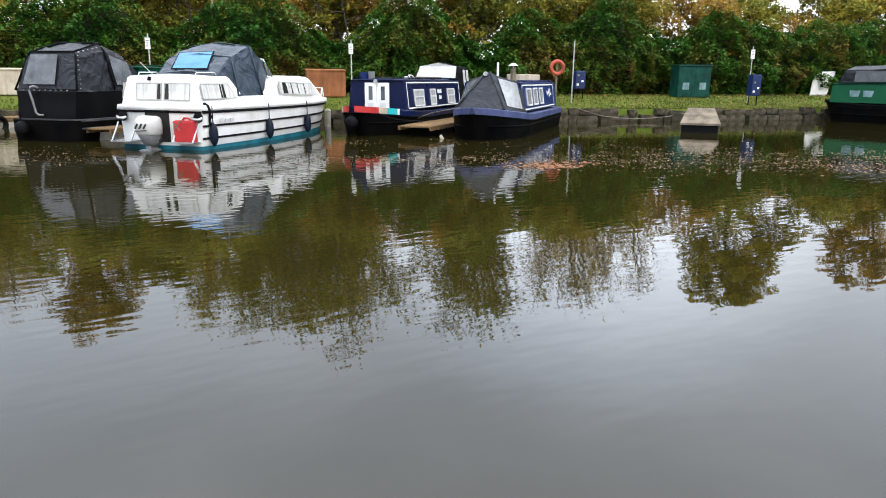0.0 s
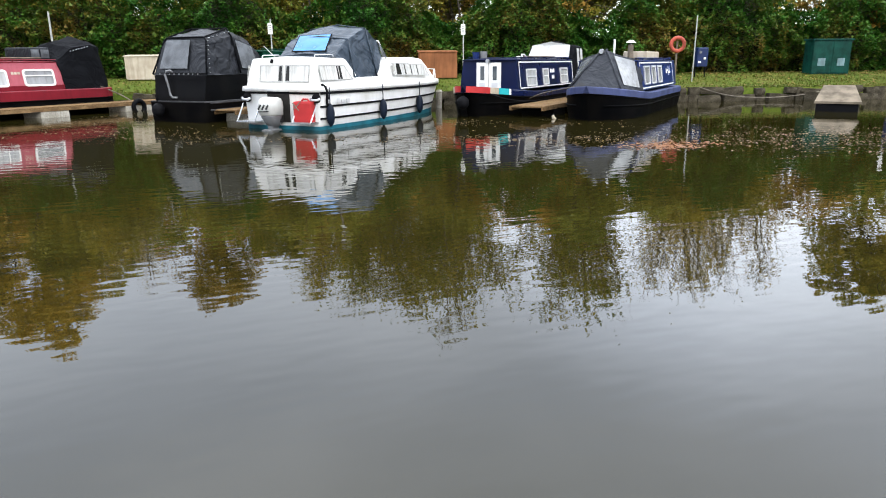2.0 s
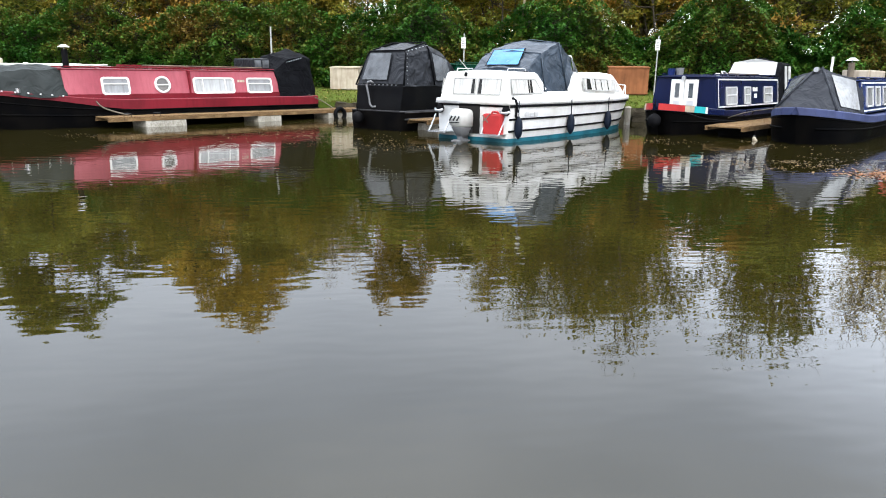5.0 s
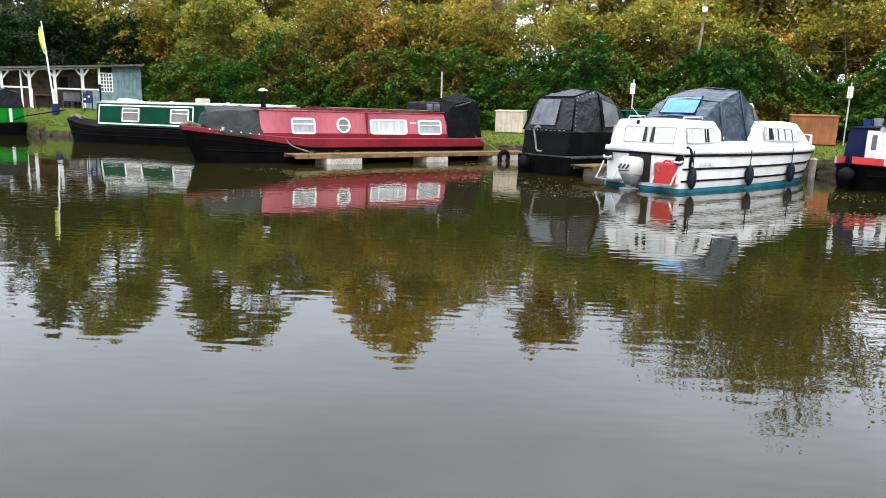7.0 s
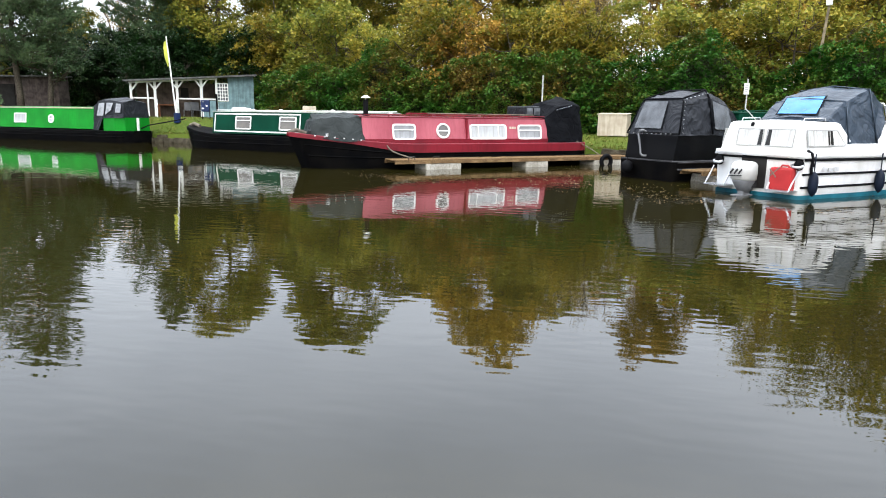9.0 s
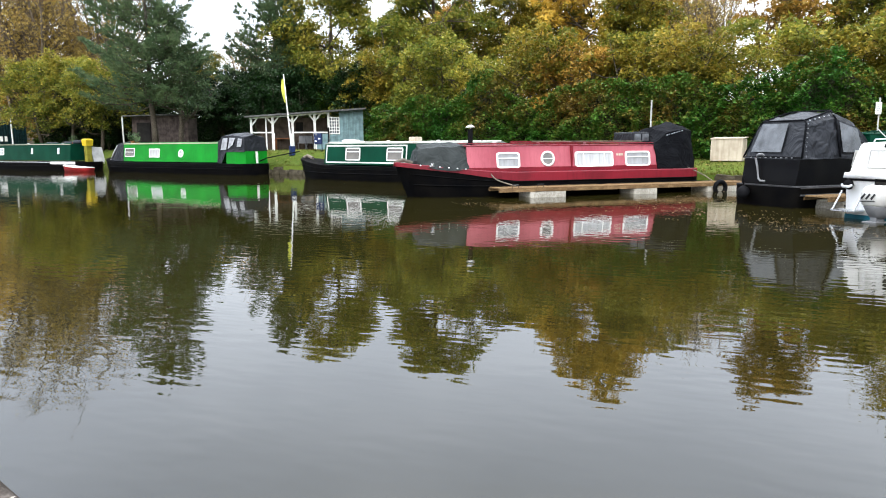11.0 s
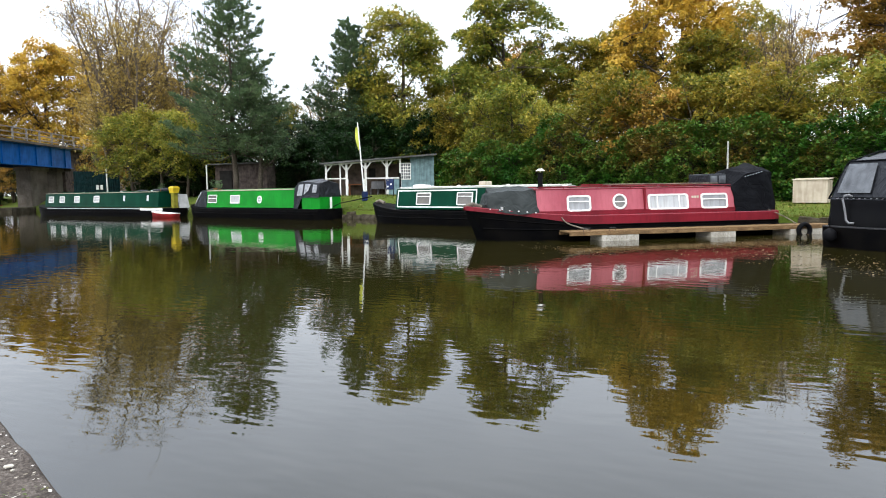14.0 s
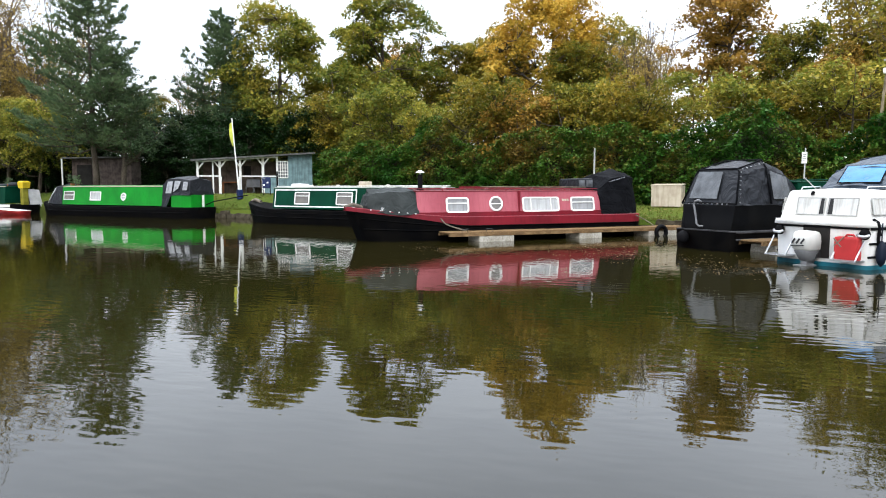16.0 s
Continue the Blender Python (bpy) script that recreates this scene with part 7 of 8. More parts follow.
service_bollard(8.45, 28.6, 8)
service_bollard(16.1, 28.7, 10, 1.2)
cab = thing("utility_cabinet", "green steel utility cabinet against the hedge", "cabinet", on_ground(13.95, 30.2, 10))
bm = bmesh.new()
box(bm, -0.82, 0.82, -0.3, 0.3, 0, 1.32, 0.02)
part("body", bm, M_CABGREEN, cab)
bm = bmesh.new()
box(bm, -0.87, 0.87, -0.35, 0.35, 1.32, 1.38, 0.01)
part("lid", bm, M_CABGREEN, cab)
for sx in (-0.42, 0.42):
    bm = bmesh.new()
    box(bm, sx - 0.38, sx + 0.38, -0.315, -0.295, 0.06, 1.28, 0.005)
    d = part("door", bm, M_CABGREEN, cab)
    bm = bmesh.new()
    box(bm, sx - 0.16, sx + 0.16, -0.325, -0.314, 0.32, 0.62)
    part("notice", bm, M_PAVBLUE, d, "pale notice plate")

# white board at the bank beside the far green boat
bm = bmesh.new()
loft(bm, [[(-0.55, 0, 0.0), (0.45, 0, 0.0), (0.45, 0.04, 0.0), (-0.55, 0.04, 0.0)], [(-0.45, 0, 1.05), (0.85, 0, 1.1), (0.85, 0.04, 1.1), (-0.45, 0.04, 1.05)]], closed=True)
solid("board", bm, M_WHITEPAINT, "white panel standing on the grass beside a boat", "board", m=on_ground(22.0, 33.2, 15) @ Matrix.Scale(1.07, 4))

# mooring posts by the bow of the cruiser
for px, py, hh in ((-1.42, 22.4, 0.52),):
    bm = bmesh.new()
    tube(bm, [(0, 0, -0.5), (0, 0, hh)], 0.10, 12)
    tube(bm, [(0, 0, hh), (0, 0, hh + 0.05)], 0.12, 12, 0.5)
    solid("mooring_post", bm, M_CONC, "pale concrete mooring post in the water", "mooring post", m=pose(px, py, 0, 2, 1, 0), group="mooring posts")

# white buoy floating at the end of the finger jetty
bm = bmesh.new()
loft(bm, [[((0.17 - 0.05 * (z > 0)) * k * math.cos(a) + 0.06 * (z < 0.05), 0.14 * k * math.sin(a), z) for a in [q * math.tau / 14 for q in range(14)]] for z, k in ((-0.10, 0.5), (-0.04, 0.9), (0.03, 1.0), (0.10, 0.9), (0.16, 0.7), (0.20, 0.35))], closed=True)
buoy_white = thing("mooring_buoy", "dirty white plastic buoy floating at the jetty end", "buoy", pose(1.86, 18.0, 0.01) @ Matrix.Scale(0.42, 4))
part("float", bm, M_CREAM, buoy_white, "", True)
bm = bmesh.new()
tube(bm, [(-0.03, 0, 0.19), (-0.05, 0, 0.25), (0.02, 0, 0.27), (0.05, 0, 0.20)], 0.014, 6)
part("eye", bm, M_GREYPL, buoy_white, "", True)
# steel mooring hoops on the long jetty
for jx in (0.55, 1.35):
    bm = bmesh.new()
    tube(bm, [(-0.10, 0, 0.0), (-0.09, 0, 0.09), (0.09, 0, 0.09), (0.10, 0, 0.0)], 0.016, 6)
    solid("mooring_hoop", bm, M_STRAKE, "rusty steel mooring hoop on the jetty edge", "mooring hoop", smooth=True, m=heading(-13.96, 13.81, 0.385, 0.923) @ pose(jx + 0.38, 0.10, 0.290), group="mooring hoops")

# floating platform with sloping concrete end
plat = thing("floating_platform", "dark float with grey-brown sloping end standing off the bank", "float", heading(9.85, 20.3, 0.43, 0.90))
bm = bmesh.new()
loft(bm, [[(0, -0.66, 0.22), (0, 0.50, 0.22), (1.0, 0.34, 0.64), (1.0, -0.46, 0.64)], [(0, -0.66, 0.28), (0, 0.50, 0.28), (1.0, 0.34, 0.70), (1.0, -0.46, 0.70)]], closed=True)
part("ramp", bm, M_WOODPOLE, plat, "grey-brown weathered slope")
bm = bmesh.new()
box(bm, 0.05, 1.2, -0.60, 0.46, -0.2, 0.22, 0.03)
box(bm, 0.95, 1.2, -0.44, 0.32, 0.2, 0.66)
part("body", bm, M_BLACK, plat)
bm = bmesh.new()
beam(bm, (1.0, 0, 0.60), (5.9, 0.2, 0.50), 0.5, 0.08)
part("gangway", bm, M_WOODPOLE, plat)


def rope(pts, r, mat, label, name="mooring_rope"):
    bm = bmesh.new()
    P = [Vector(p) for p in pts]
    fine = []
    for i in range(len(P) - 1):
        p0, p1, p2, p3 = P[max(i - 1, 0)], P[i], P[i + 1], P[min(i + 2, len(P) - 1)]
        for k in range(6):
            t = k / 6
            fine.append(0.5 * ((2 * p1) + (p2 - p0) * t + (2 * p0 - 5 * p1 + 4 * p2 - p3) * t * t + (3 * p1 - p0 - 3 * p2 + p3) * t ** 3))
    fine.append(P[-1])
    tube(bm, fine, r, 6)
    return solid(name, bm, mat, label, "rope", smooth=True)


rope([(7.6, 25.5, 0.50), (8.6, 25.5, 0.22), (10.0, 25.7, 0.12), (11.6, 26.1, 0.22), (12.9, 26.4, 0.50)], 0.018, M_ROPE, "slack pale rope hanging along the bank")
rope([(2.35, 17.9, 0.80), (1.7, 18.9, 0.62), (1.35, 19.9, 0.42)], 0.014, M_ROPE, "mooring rope from a blue bow")
rope([(0.05, 18.9, 0.66), (0.7, 18.6, 0.46), (1.35, 18.6, 0.42)], 0.014, M_BLACK, "dark mooring rope from a navy bow")
rope([tuple(RED @ Vector((2.2, 1.0, 0.76))), tuple(RED @ Vector((2.0, 1.12, 0.50))), tuple(RED @ Vector((1.5, 1.45, 0.31)))], 0.022, M_ROPE, "pale mooring rope from a red boat")
rope([tuple(RED @ Vector((-5.0, 0.85, 0.76))), tuple(RED @ Vector((-5.4, 1.2, 0.5))), tuple(RED @ Vector((-5.6, 1.4, 0.31)))], 0.02, M_ROPE, "pale mooring rope from a red boat")


# ---- right-hand green boat ----
rgreen = thing("narrowboat", "green boat with black hull and grey wheelhouse cover at bank", "boat", heading(19.6, 26.6, -0.50, 0.866))
RGW = (0.95, 0.86, 0.75, 1.45)
narrow_hull(rgreen, -9.0, 1.2, 2.1, 0.70, 0.86, M_BLACKHULL, M_BLACKHULL, bow=1.4)
narrow_cabin(rgreen, -7.5, 0.85, *RGW, M_MGREEN, M_DGREEN)
for sg in (-1, 1):
    for s in (-3.1, -5.2):
        cabin_window(rgreen, side_pose(s, 1.12, sg, *RGW), 0.95, 0.48, 0.08, 0.06, M_WHITEPAINT, M_NET)
    bm = bmesh.new()
    m = side_pose(-0.3, 1.10, sg, *RGW)
    for k in (-0.25, 0.25):
        plate(bm, [(k - 0.16, -0.12), (k + 0.16, -0.12), (k + 0.2, 0.12), (k - 0.2, 0.12)], m, -0.001, 0.006)
    part("lettering", bm, M_PAVBLUE, rgreen, "faded painted lettering")
canopy(rgreen, "wheelhouse_cover", [[(0.72, -0.72, 1.48), (0.5, -0.66, 2.02), (0.5, 0, 2.16), (0.5, 0.66, 2.02), (0.72, 0.72, 1.48)],
                                    [(-3.3, -0.74, 1.48), (-3.2, -0.68, 2.06), (-3.2, 0, 2.2), (-3.2, 0.68, 2.06), (-3.3, 0.74, 1.48)]], M_CANVAS_GREY, 0.02, 2.2, "grey canvas wheelhouse cover", 4)
for sg in (-1, 1):
    for a0, a1 in ((0.1, -1.1), (-1.4, -3.0)):
        bm = bmesh.new()
        bm.faces.new([bm.verts.new(p) for p in ((a0, sg * 0.762, 1.56), (a1, sg * 0.765, 1.56), (a1, sg * 0.722, 1.96), (a0, sg * 0.72, 1.96))])
        part("cover_window", bm, M_CLEARGREY, rgreen, "cloudy window of the cover")


# ---- pavilion with veranda ----
PVL, PVR = Vector((-39.86, 19.22, 0)), Vector((-36.29, 25.29, 0))
pdir = (PVR - PVL).normalized()
PVZ = 1.28
pav = thing("pavilion", "timber pavilion with white veranda posts and blue-grey boarded end", "pavilion", heading(PVL.x, PVL.y, pdir.x, pdir.y, PVZ))
PL = (PVR - PVL).length
bm = bmesh.new()
box(bm, -0.1, PL, -0.1, 3.2, -1.2, 0.0, 0.02)
part("base", bm, M_CONC, pav)
bm = bmesh.new()
loft(bm, [[(-0.25, -0.5, 1.98), (PL + 0.05, -0.5, 2.50), (PL + 0.05, 3.4, 2.60), (-0.25, 3.4, 2.08)], [(-0.25, -0.5, 2.05), (PL + 0.05, -0.5, 2.57), (PL + 0.05, 3.4, 2.67), (-0.25, 3.4, 2.15)]], closed=True)
part("roof", bm, M_ROOFFELT, pav, "sloping grey felt roof")
bm = bmesh.new()
beam(bm, (-0.25, -0.515, 2.01), (PL + 0.05, -0.515, 2.53), 0.04, 0.10)
part("fascia", bm, M_ROOFFELT, pav)
bm = bmesh.new()
box(bm, 0.3, 4.8, 1.6, 1.7, 0.0, 2.05)
box(bm, 0.0, 0.1, 0.9, 3.2, 0.0, 2.0)
part("back_wall", bm, M_SHED, pav, "shaded back wall of the veranda")
bm = bmesh.new()
loft(bm, [[(5.45, 0.0, 0.0), (5.45, 0.12, 0.0), (5.45, 0.12, 2.38), (5.45, 0.0, 2.38)], [(PL - 0.1, 0.0, 0.0), (PL - 0.1, 0.12, 0.0), (PL - 0.1, 0.12, 2.47), (PL - 0.1, 0.0, 2.47)]], closed=True)
wall = part("boarded_wall", bm, M_PAVBLUE, pav, "blue-grey boarded wall")
bm = bmesh.new()
box(bm, PL - 0.2, PL - 0.1, 0.12, 3.0, 0.0, 2.45)
part("end_wall", bm, M_PAVBLUE, pav, "blue-grey boarded wall")
bm = bmesh.new()
box(bm, 4.75, 5.45, 0.0, 0.12, 0.0, 0.95)
part("sill_wall", bm, M_PAVBLUE, pav, "blue-grey boarding under the window")
for i in range(16):
    z = 0.04 + 0.15 * i
    bm = bmesh.new()
    a = 5.45 if 0.9 < z else 4.75
    loft(bm, [[(a, -0.002, z), (a, -0.028, z), (a, -0.008, z + 0.148)], [(PL - 0.1, -0.002, z), (PL - 0.1, -0.028, z), (PL - 0.1, -0.008, z + 0.148)]], closed=True)
    part("board", bm, M_PAVBLUE, wall)
win = thing("window", "white glazed window with small panes", "")
win.parent = pav
win.matrix_local = pose(5.13, 0.04, 1.50)
bm = bmesh.new()
ring_plate(bm, rounded(0.66, 1.06, 0.01), rounded(0.56, 0.96, 0.01), Matrix.Identity(4), 0.06)
part("window_frame", bm, M_WHITEPAINT, win)
for k in (-0.14, 0.0, 0.14):
    bm = bmesh.new()
    box(bm, k - 0.022, k + 0.022, -0.05, -0.02, -0.48, 0.48)
    part("glazing_bar", bm, M_WHITEPAINT, win)
for k in (-0.29, -0.10, 0.10, 0.29):
    bm = bmesh.new()
    box(bm, -0.28, 0.28, -0.055, -0.015, k - 0.022, k + 0.022)
    part("glazing_bar", bm, M_WHITEPAINT, win)
bm = bmesh.new()
box(bm, -0.29, 0.29, -0.015, -0.005, -0.49, 0.49)
part("pane", bm, M_GLASS, win)
posts = [(0.10, 0.065), (0.98, 0.04), (1.38, 0.07), (2.58, 0.07), (3.93, 0.08), (4.78, 0.06)]
for i, (a, w) in enumerate(posts):
    h = 1.96 + 0.072 * a
    bm = bmesh.new()
    box(bm, a - w, a + w, -0.07, 0.07, 0.0, h, 0.01)
    post = part("post", bm, M_WHITEPAINT, pav, "white painted veranda post")
    if i in (0, 2, 3, 4):
        for sg in ((1,) if i in (0,) else (-1, 1)):
            bm = bmesh.new()
            beam(bm, (a, 0, h - 0.50), (a + sg * 0.36, 0, h - 0.04), 0.06, 0.09)
            part("brace", bm, M_WHITEPAINT, post)
bm = bmesh.new()
beam(bm, (0.0, 0, 1.93), (4.85, 0, 2.28), 0.08, 0.09)
part("head_beam", bm, M_WHITEPAINT, pav)
for a, b in ((0.1, 1.38), (2.58, 3.93), (3.93, 4.75)):
    bm = bmesh.new()
    beam(bm, (a, 0, 1.08), (b, 0, 1.08), 0.06, 0.08)
    part("rail", bm, M_WHITEPAINT, pav)
bm = bmesh.new()
box(bm, 4.0, 4.75, -0.02, 0.03, 0.0, 1.0)
part("rail_panel", bm, M_PAVBLUE, pav)
for a in (1.46, 2.50):
    bm = bmesh.new()
    tube(bm, [(a, 0.0, 1.0), (a, -0.62, 0.62)], 0.035, 6)
    tube(bm, [(a, -0.62, -0.45), (a, -0.62, 0.66)], 0.035, 6)
    tube(bm, [(a, 0.0, 0.55), (a, -0.62, 0.18)], 0.025, 6)
    part("step_rail", bm, M_WHITEPAINT, pav)
for k in range(3):
    bm = bmesh.new()
    box(bm, 1.5, 2.46, -0.30 - 0.27 * k, -0.03 - 0.27 * k, -0.6, -0.14 - 0.15 * k, 0.01)
    part("step", bm, M_CONC, pav)
bm = bmesh.new()
box(bm, 2.75, 3.2, 1.57, 1.60, 1.15, 1.75)
part("notice_board", bm, M_DARKFILL, pav)
table = thing("veranda_table", "dark timber table and bench on the veranda", "table", pav.matrix_world @ pose(2.0, 1.15, 0))
bm = bmesh.new()
box(bm, -0.6, 0.6, -0.35, 0.35, 0.68, 0.74, 0.01)
part("tabletop", bm, M_TERRA, table)
for sx in (-0.5, 0.5):
    for sy in (-0.27, 0.27):
        bm = bmesh.new()
        box(bm, sx - 0.04, sx + 0.04, sy - 0.04, sy + 0.04, 0, 0.68)
        part("leg", bm, M_TERRA, table)
for k, sx in enumerate((3.1, 3.6)):
    ch = thing("garden_chair", "grey folding garden chair on the veranda", "chair", pav.matrix_world @ pose(sx, 0.9, 0, 0, 0, 25 * k - 10), "veranda chairs")
    bm = bmesh.new()
    box(bm, -0.24, 0.24, -0.24, 0.24, 0.40, 0.44, 0.01)
    part("seat", bm, M_GREYPL, ch)
    bm = bmesh.new()
    loft(bm, [[(-0.24, 0.22, 0.44), (0.24, 0.22, 0.44), (0.24, 0.25, 0.44), (-0.24, 0.25, 0.44)], [(-0.24, 0.36, 0.9), (0.24, 0.36, 0.9), (0.24, 0.39, 0.9), (-0.24, 0.39, 0.9)]], closed=True)
    part("backrest", bm, M_GREYPL, ch)
    for sx2 in (-0.22, 0.22):
        for sy2 in (-0.2, 0.2):
            bm = bmesh.new()
            tube(bm, [(sx2, sy2, 0), (sx2, -sy2, 0.42)], 0.018, 6)
            part("leg", bm, M_GREYPL, ch)

flag = thing("flagpole", "leaning white flagpole with a limp yellow-green flag", "flagpole", pose(-36.08, 19.97, ground_z(-36.08, 19.97) - 0.05))
bm = bmesh.new()
top_v = Vector((-0.40, -0.14, 4.60))
tube(bm, [(0, 0, 0), top_v * 0.5, top_v], 0.05, 8, 0.6)
part("pole", bm, M_WHITEPAINT, flag)
bm = bmesh.new()
secs = []
for i in range(9):
    t = i / 8
    z = 4.48 - 1.25 * t
    base = top_v * (z / 4.60)
    w = 0.14 + 0.36 * math.sin(math.pi * min(1.0, 0.1 + t * 0.85)) ** 1.0
    secs.append([(base.x - w * q, base.y + 0.05 * math.sin(6 * q + 3 * t), z - 0.25 * q) for q in (0.0, 0.25, 0.5, 0.75, 1.0)])
loft(bm, secs, caps=False)
part("flag", bm, M_FLAG, flag, "limp yellow-green cloth", True)
bm = bmesh.new()
box(bm, -0.16, 0.16, -0.12, 0.12, 0, 0.55, 0.03)
solid("blue_bin", bm, M_CABBLUE, "small blue bin at the foot of the flagpole", "bin", m=on_ground(-35.85, 19.85))
service_bollard(-34.6, 20.85, 50, 0.95)
bm = bmesh.new()
tube(bm, [(0, 0, 0), (0, 0, 1.3)], 0.05, 8)
solid("bollard_post", bm, M_BLACK, "thin black post beside the blue bollard", "post", m=on_ground(-34.2, 21.3))

# ---- hut among the pines ----
HUT = heading(-55.7, 17.1, 0.88, 0.47, 1.25)
hut = thing("hut", "low pinkish-grey rendered hut with dark doorway under the trees", "hut", HUT)
bm = bmesh.new()
box(bm, 2.3, 5.5, 0, 1.0, 0, 2.55, 0.02)
box(bm, 0.0, 2.3, 0.25, 1.0, 0, 2.55)
part("wall", bm, M_HUT, hut)
bm = bmesh.new()
box(bm, -0.3, 5.7, -0.35, 1.2, 2.56, 2.66, 0.02)
part("roof", bm, M_ROOFFELT, hut)
# no opening in the wall: a dark slab gives the doorway's shade
bm = bmesh.new()
box(bm, 0.5, 1.8, 0.20, 0.26, 0.0, 2.1)
part("door", bm, M_DARKFILL, hut, "dark slab coloured as the shade of an open doorway")
bm = bmesh.new()
tube(bm, [(-0.25, -0.42, -0.3), (-0.25, -0.42, 2.56)], 0.06, 8)
part("post", bm, M_WHITEPAINT, hut)

# ---- bridge ----
bd = Vector((-0.854, 0.520, 0)).normalized()
B1 = Vector((-91.0, 11.4, 0))
BL = 57.0
B0 = B1 - bd * BL
GZ0, GZ1 = 4.73, 6.94
bridge = thing("bridge", "blue steel girder bridge with pale railings on concrete abutments", "bridge", heading(B0.x, B0.y, bd.x, bd.y))
for y in (0.0, 4.05):
    bm = bmesh.new()
    box(bm, -6, BL, y - 0.15, y + 0.15, GZ0 + 0.05, GZ1 - 0.05)
    box(bm, -6, BL, y - 0.34, y + 0.34, GZ0, GZ0 + 0.06)
    box(bm, -6, BL, y - 0.34, y + 0.34, GZ1 - 0.07, GZ1)
    part("girder", bm, M_BRIDGE, bridge, "blue painted steel girder")
k = 1.0
while k < BL:
    bm = bmesh.new()
    box(bm, k - 0.03, k + 0.03, -0.30, -0.15, GZ0 + 0.06, GZ1 - 0.07)
    part("stiffener", bm, M_BRIDGE, bridge)
    k += 3.2
bm = bmesh.new()
box(bm, -6, BL + 22, -0.50, 4.6, GZ1, GZ1 + 0.26, 0.02)
part("deck", bm, M_PIER, bridge, "grey concrete deck edge")
k = -5.0
while k < BL + 20:
    bm = bmesh.new()
    box(bm, k - 0.09, k + 0.09, -0.46, -0.32, GZ1 + 0.26, GZ1 + 1.55, 0.01)
    part("rail_post", bm, M_RAIL, bridge)
    k += 2.6
for z in (0.52, 0.98, 1.46):
    bm = bmesh.new()
    box(bm, -6, BL + 21, -0.42, -0.35, GZ1 + z - 0.06, GZ1 + z + 0.06, 0.01)
    part("rail", bm, M_RAIL, bridge)
bm = bmesh.new()
box(bm, BL - 0.2, BL + 4.5, 0.5, 4.2, -0.5, GZ1 - 0.02, 0.03)
part("abutment", bm, M_HUT, bridge, "grey concrete abutment")
bm = bmesh.new()
box(bm, BL - 0.6, BL - 0.22, -0.4, 4.4, GZ0 - 0.35, GZ0 - 0.01, 0.03)
part("bearing_shelf", bm, M_PIER, bridge, "pale concrete shelf under the girder end")
for k, hw in ((BL - 6.2, 1.75), (BL - 1.6, 0.70)):
    bm = bmesh.new()
    box(bm, k - hw, k + hw, 0.5, 2.0, -0.5, GZ0 - 0.02, 0.04)
    box(bm, k - hw - 0.15, k + hw + 0.15, 0.35, 2.15, GZ0 - 0.45, GZ0 - 0.03, 0.03)
    part("pier", bm, M_PIER, bridge, "stained concrete pier with the bridge's shade in its colour")
bm = bmesh.new()
box(bm, BL - 14.0, BL - 6.5, -0.6, 2.6, -0.4, 0.45, 0.03)
part("pier_footing", bm, M_STONE, bridge, "dark wet ledge at the foot of the piers")
# road embankment behind the abutment
bm = bmesh.new()
e0 = B1 + bd * 2
side = Vector((-bd.y, bd.x, 0))
secs = []
for k in (2.6, 8, 18, 40, 90):
    c = e0 + bd * k
    secs.append([tuple(c + side * w + Vector((0, 0, z))) for w, z in ((6.5, 0.3), (4.4, GZ1 - 0.03), (-0.3, GZ1 - 0.03), (-3.4, 0.3))])
loft(bm, secs)
solid("embankment", bm, M_EARTH, "overgrown earth embankment behind the bridge", "embankment", kind="structure")

# green steel fence and container near the bridge
cont = thing("storage_container", "dark teal corrugated steel container behind the moored boats", "container", heading(-73.68, 9.45, 0.15, 0.99, 1.1))
bm = bmesh.new()
secs = []
nrib = 40
pts = []
for i in range(nrib):
    a = 4.0 * i / nrib
    pts += [(a, 0.0 if i % 2 else 0.06), (a + 4.0 / nrib * 0.8, 0.0 if i % 2 else 0.06)]
loft(bm, [[(x, y, z) for x, y in pts] + [(4.0, 2.2, z), (0, 2.2, z)] for z in (-1.0, 2.75)], closed=True)
part("body", bm, M_CONT, cont)
for k in (1.9, 2.25):
    bm = bmesh.new()
    box(bm, k, k + 0.22, -0.09, -0.065, 1.0, 1.45)
    part("marking", bm, M_WHITEPAINT, cont)
bm = bmesh.new()
tube(bm, [(0, 0, -0.3), (0, 0, 3.2)], 0.07, 8)
solid("white_post", bm, M_WHITEPAINT, "tall white painted post beside the container", "post", m=pose(-71.6, 12.0, 1.0))
locker = thing("deck_locker", "small yellow-topped locker on the stern of a green boat", "locker", LG @ pose(0.15, 0.1, 0.58))
bm = bmesh.new()
box(bm, -0.15, 0.15, -0.18, 0.18, 0.0, 1.05, 0.03)
part("body", bm, M_OCHRE, locker, "dull yellow-green body")
bm = bmesh.new()
loft(bm, [[(-0.22, -0.22, 1.05), (0.22, -0.22, 1.05), (0.22, 0.22, 1.05), (-0.22, 0.22, 1.05)], [(-0.28, -0.26, 1.42), (0.28, -0.26, 1.42), (0.28, 0.26, 1.42), (-0.28, 0.26, 1.42)], [(-0.18, -0.18, 1.52), (0.18, -0.18, 1.52), (0.18, 0.18, 1.52), (-0.18, 0.18, 1.52)]], closed=True)
part("cover", bm, M_YELLOW, locker, "bright yellow plastic cover")
bm = bmesh.new()
loft(bm, [[(-0.5, 0, 0.0), (0.5, 0, 0.0), (0.5, 0.4, 0.0), (-0.5, 0.4, 0.0)], [(-0.3, 0.1, 1.3), (0.7, 0.1, 1.35), (0.7, 0.3, 1.35), (-0.3, 0.3, 1.3)]], closed=True)
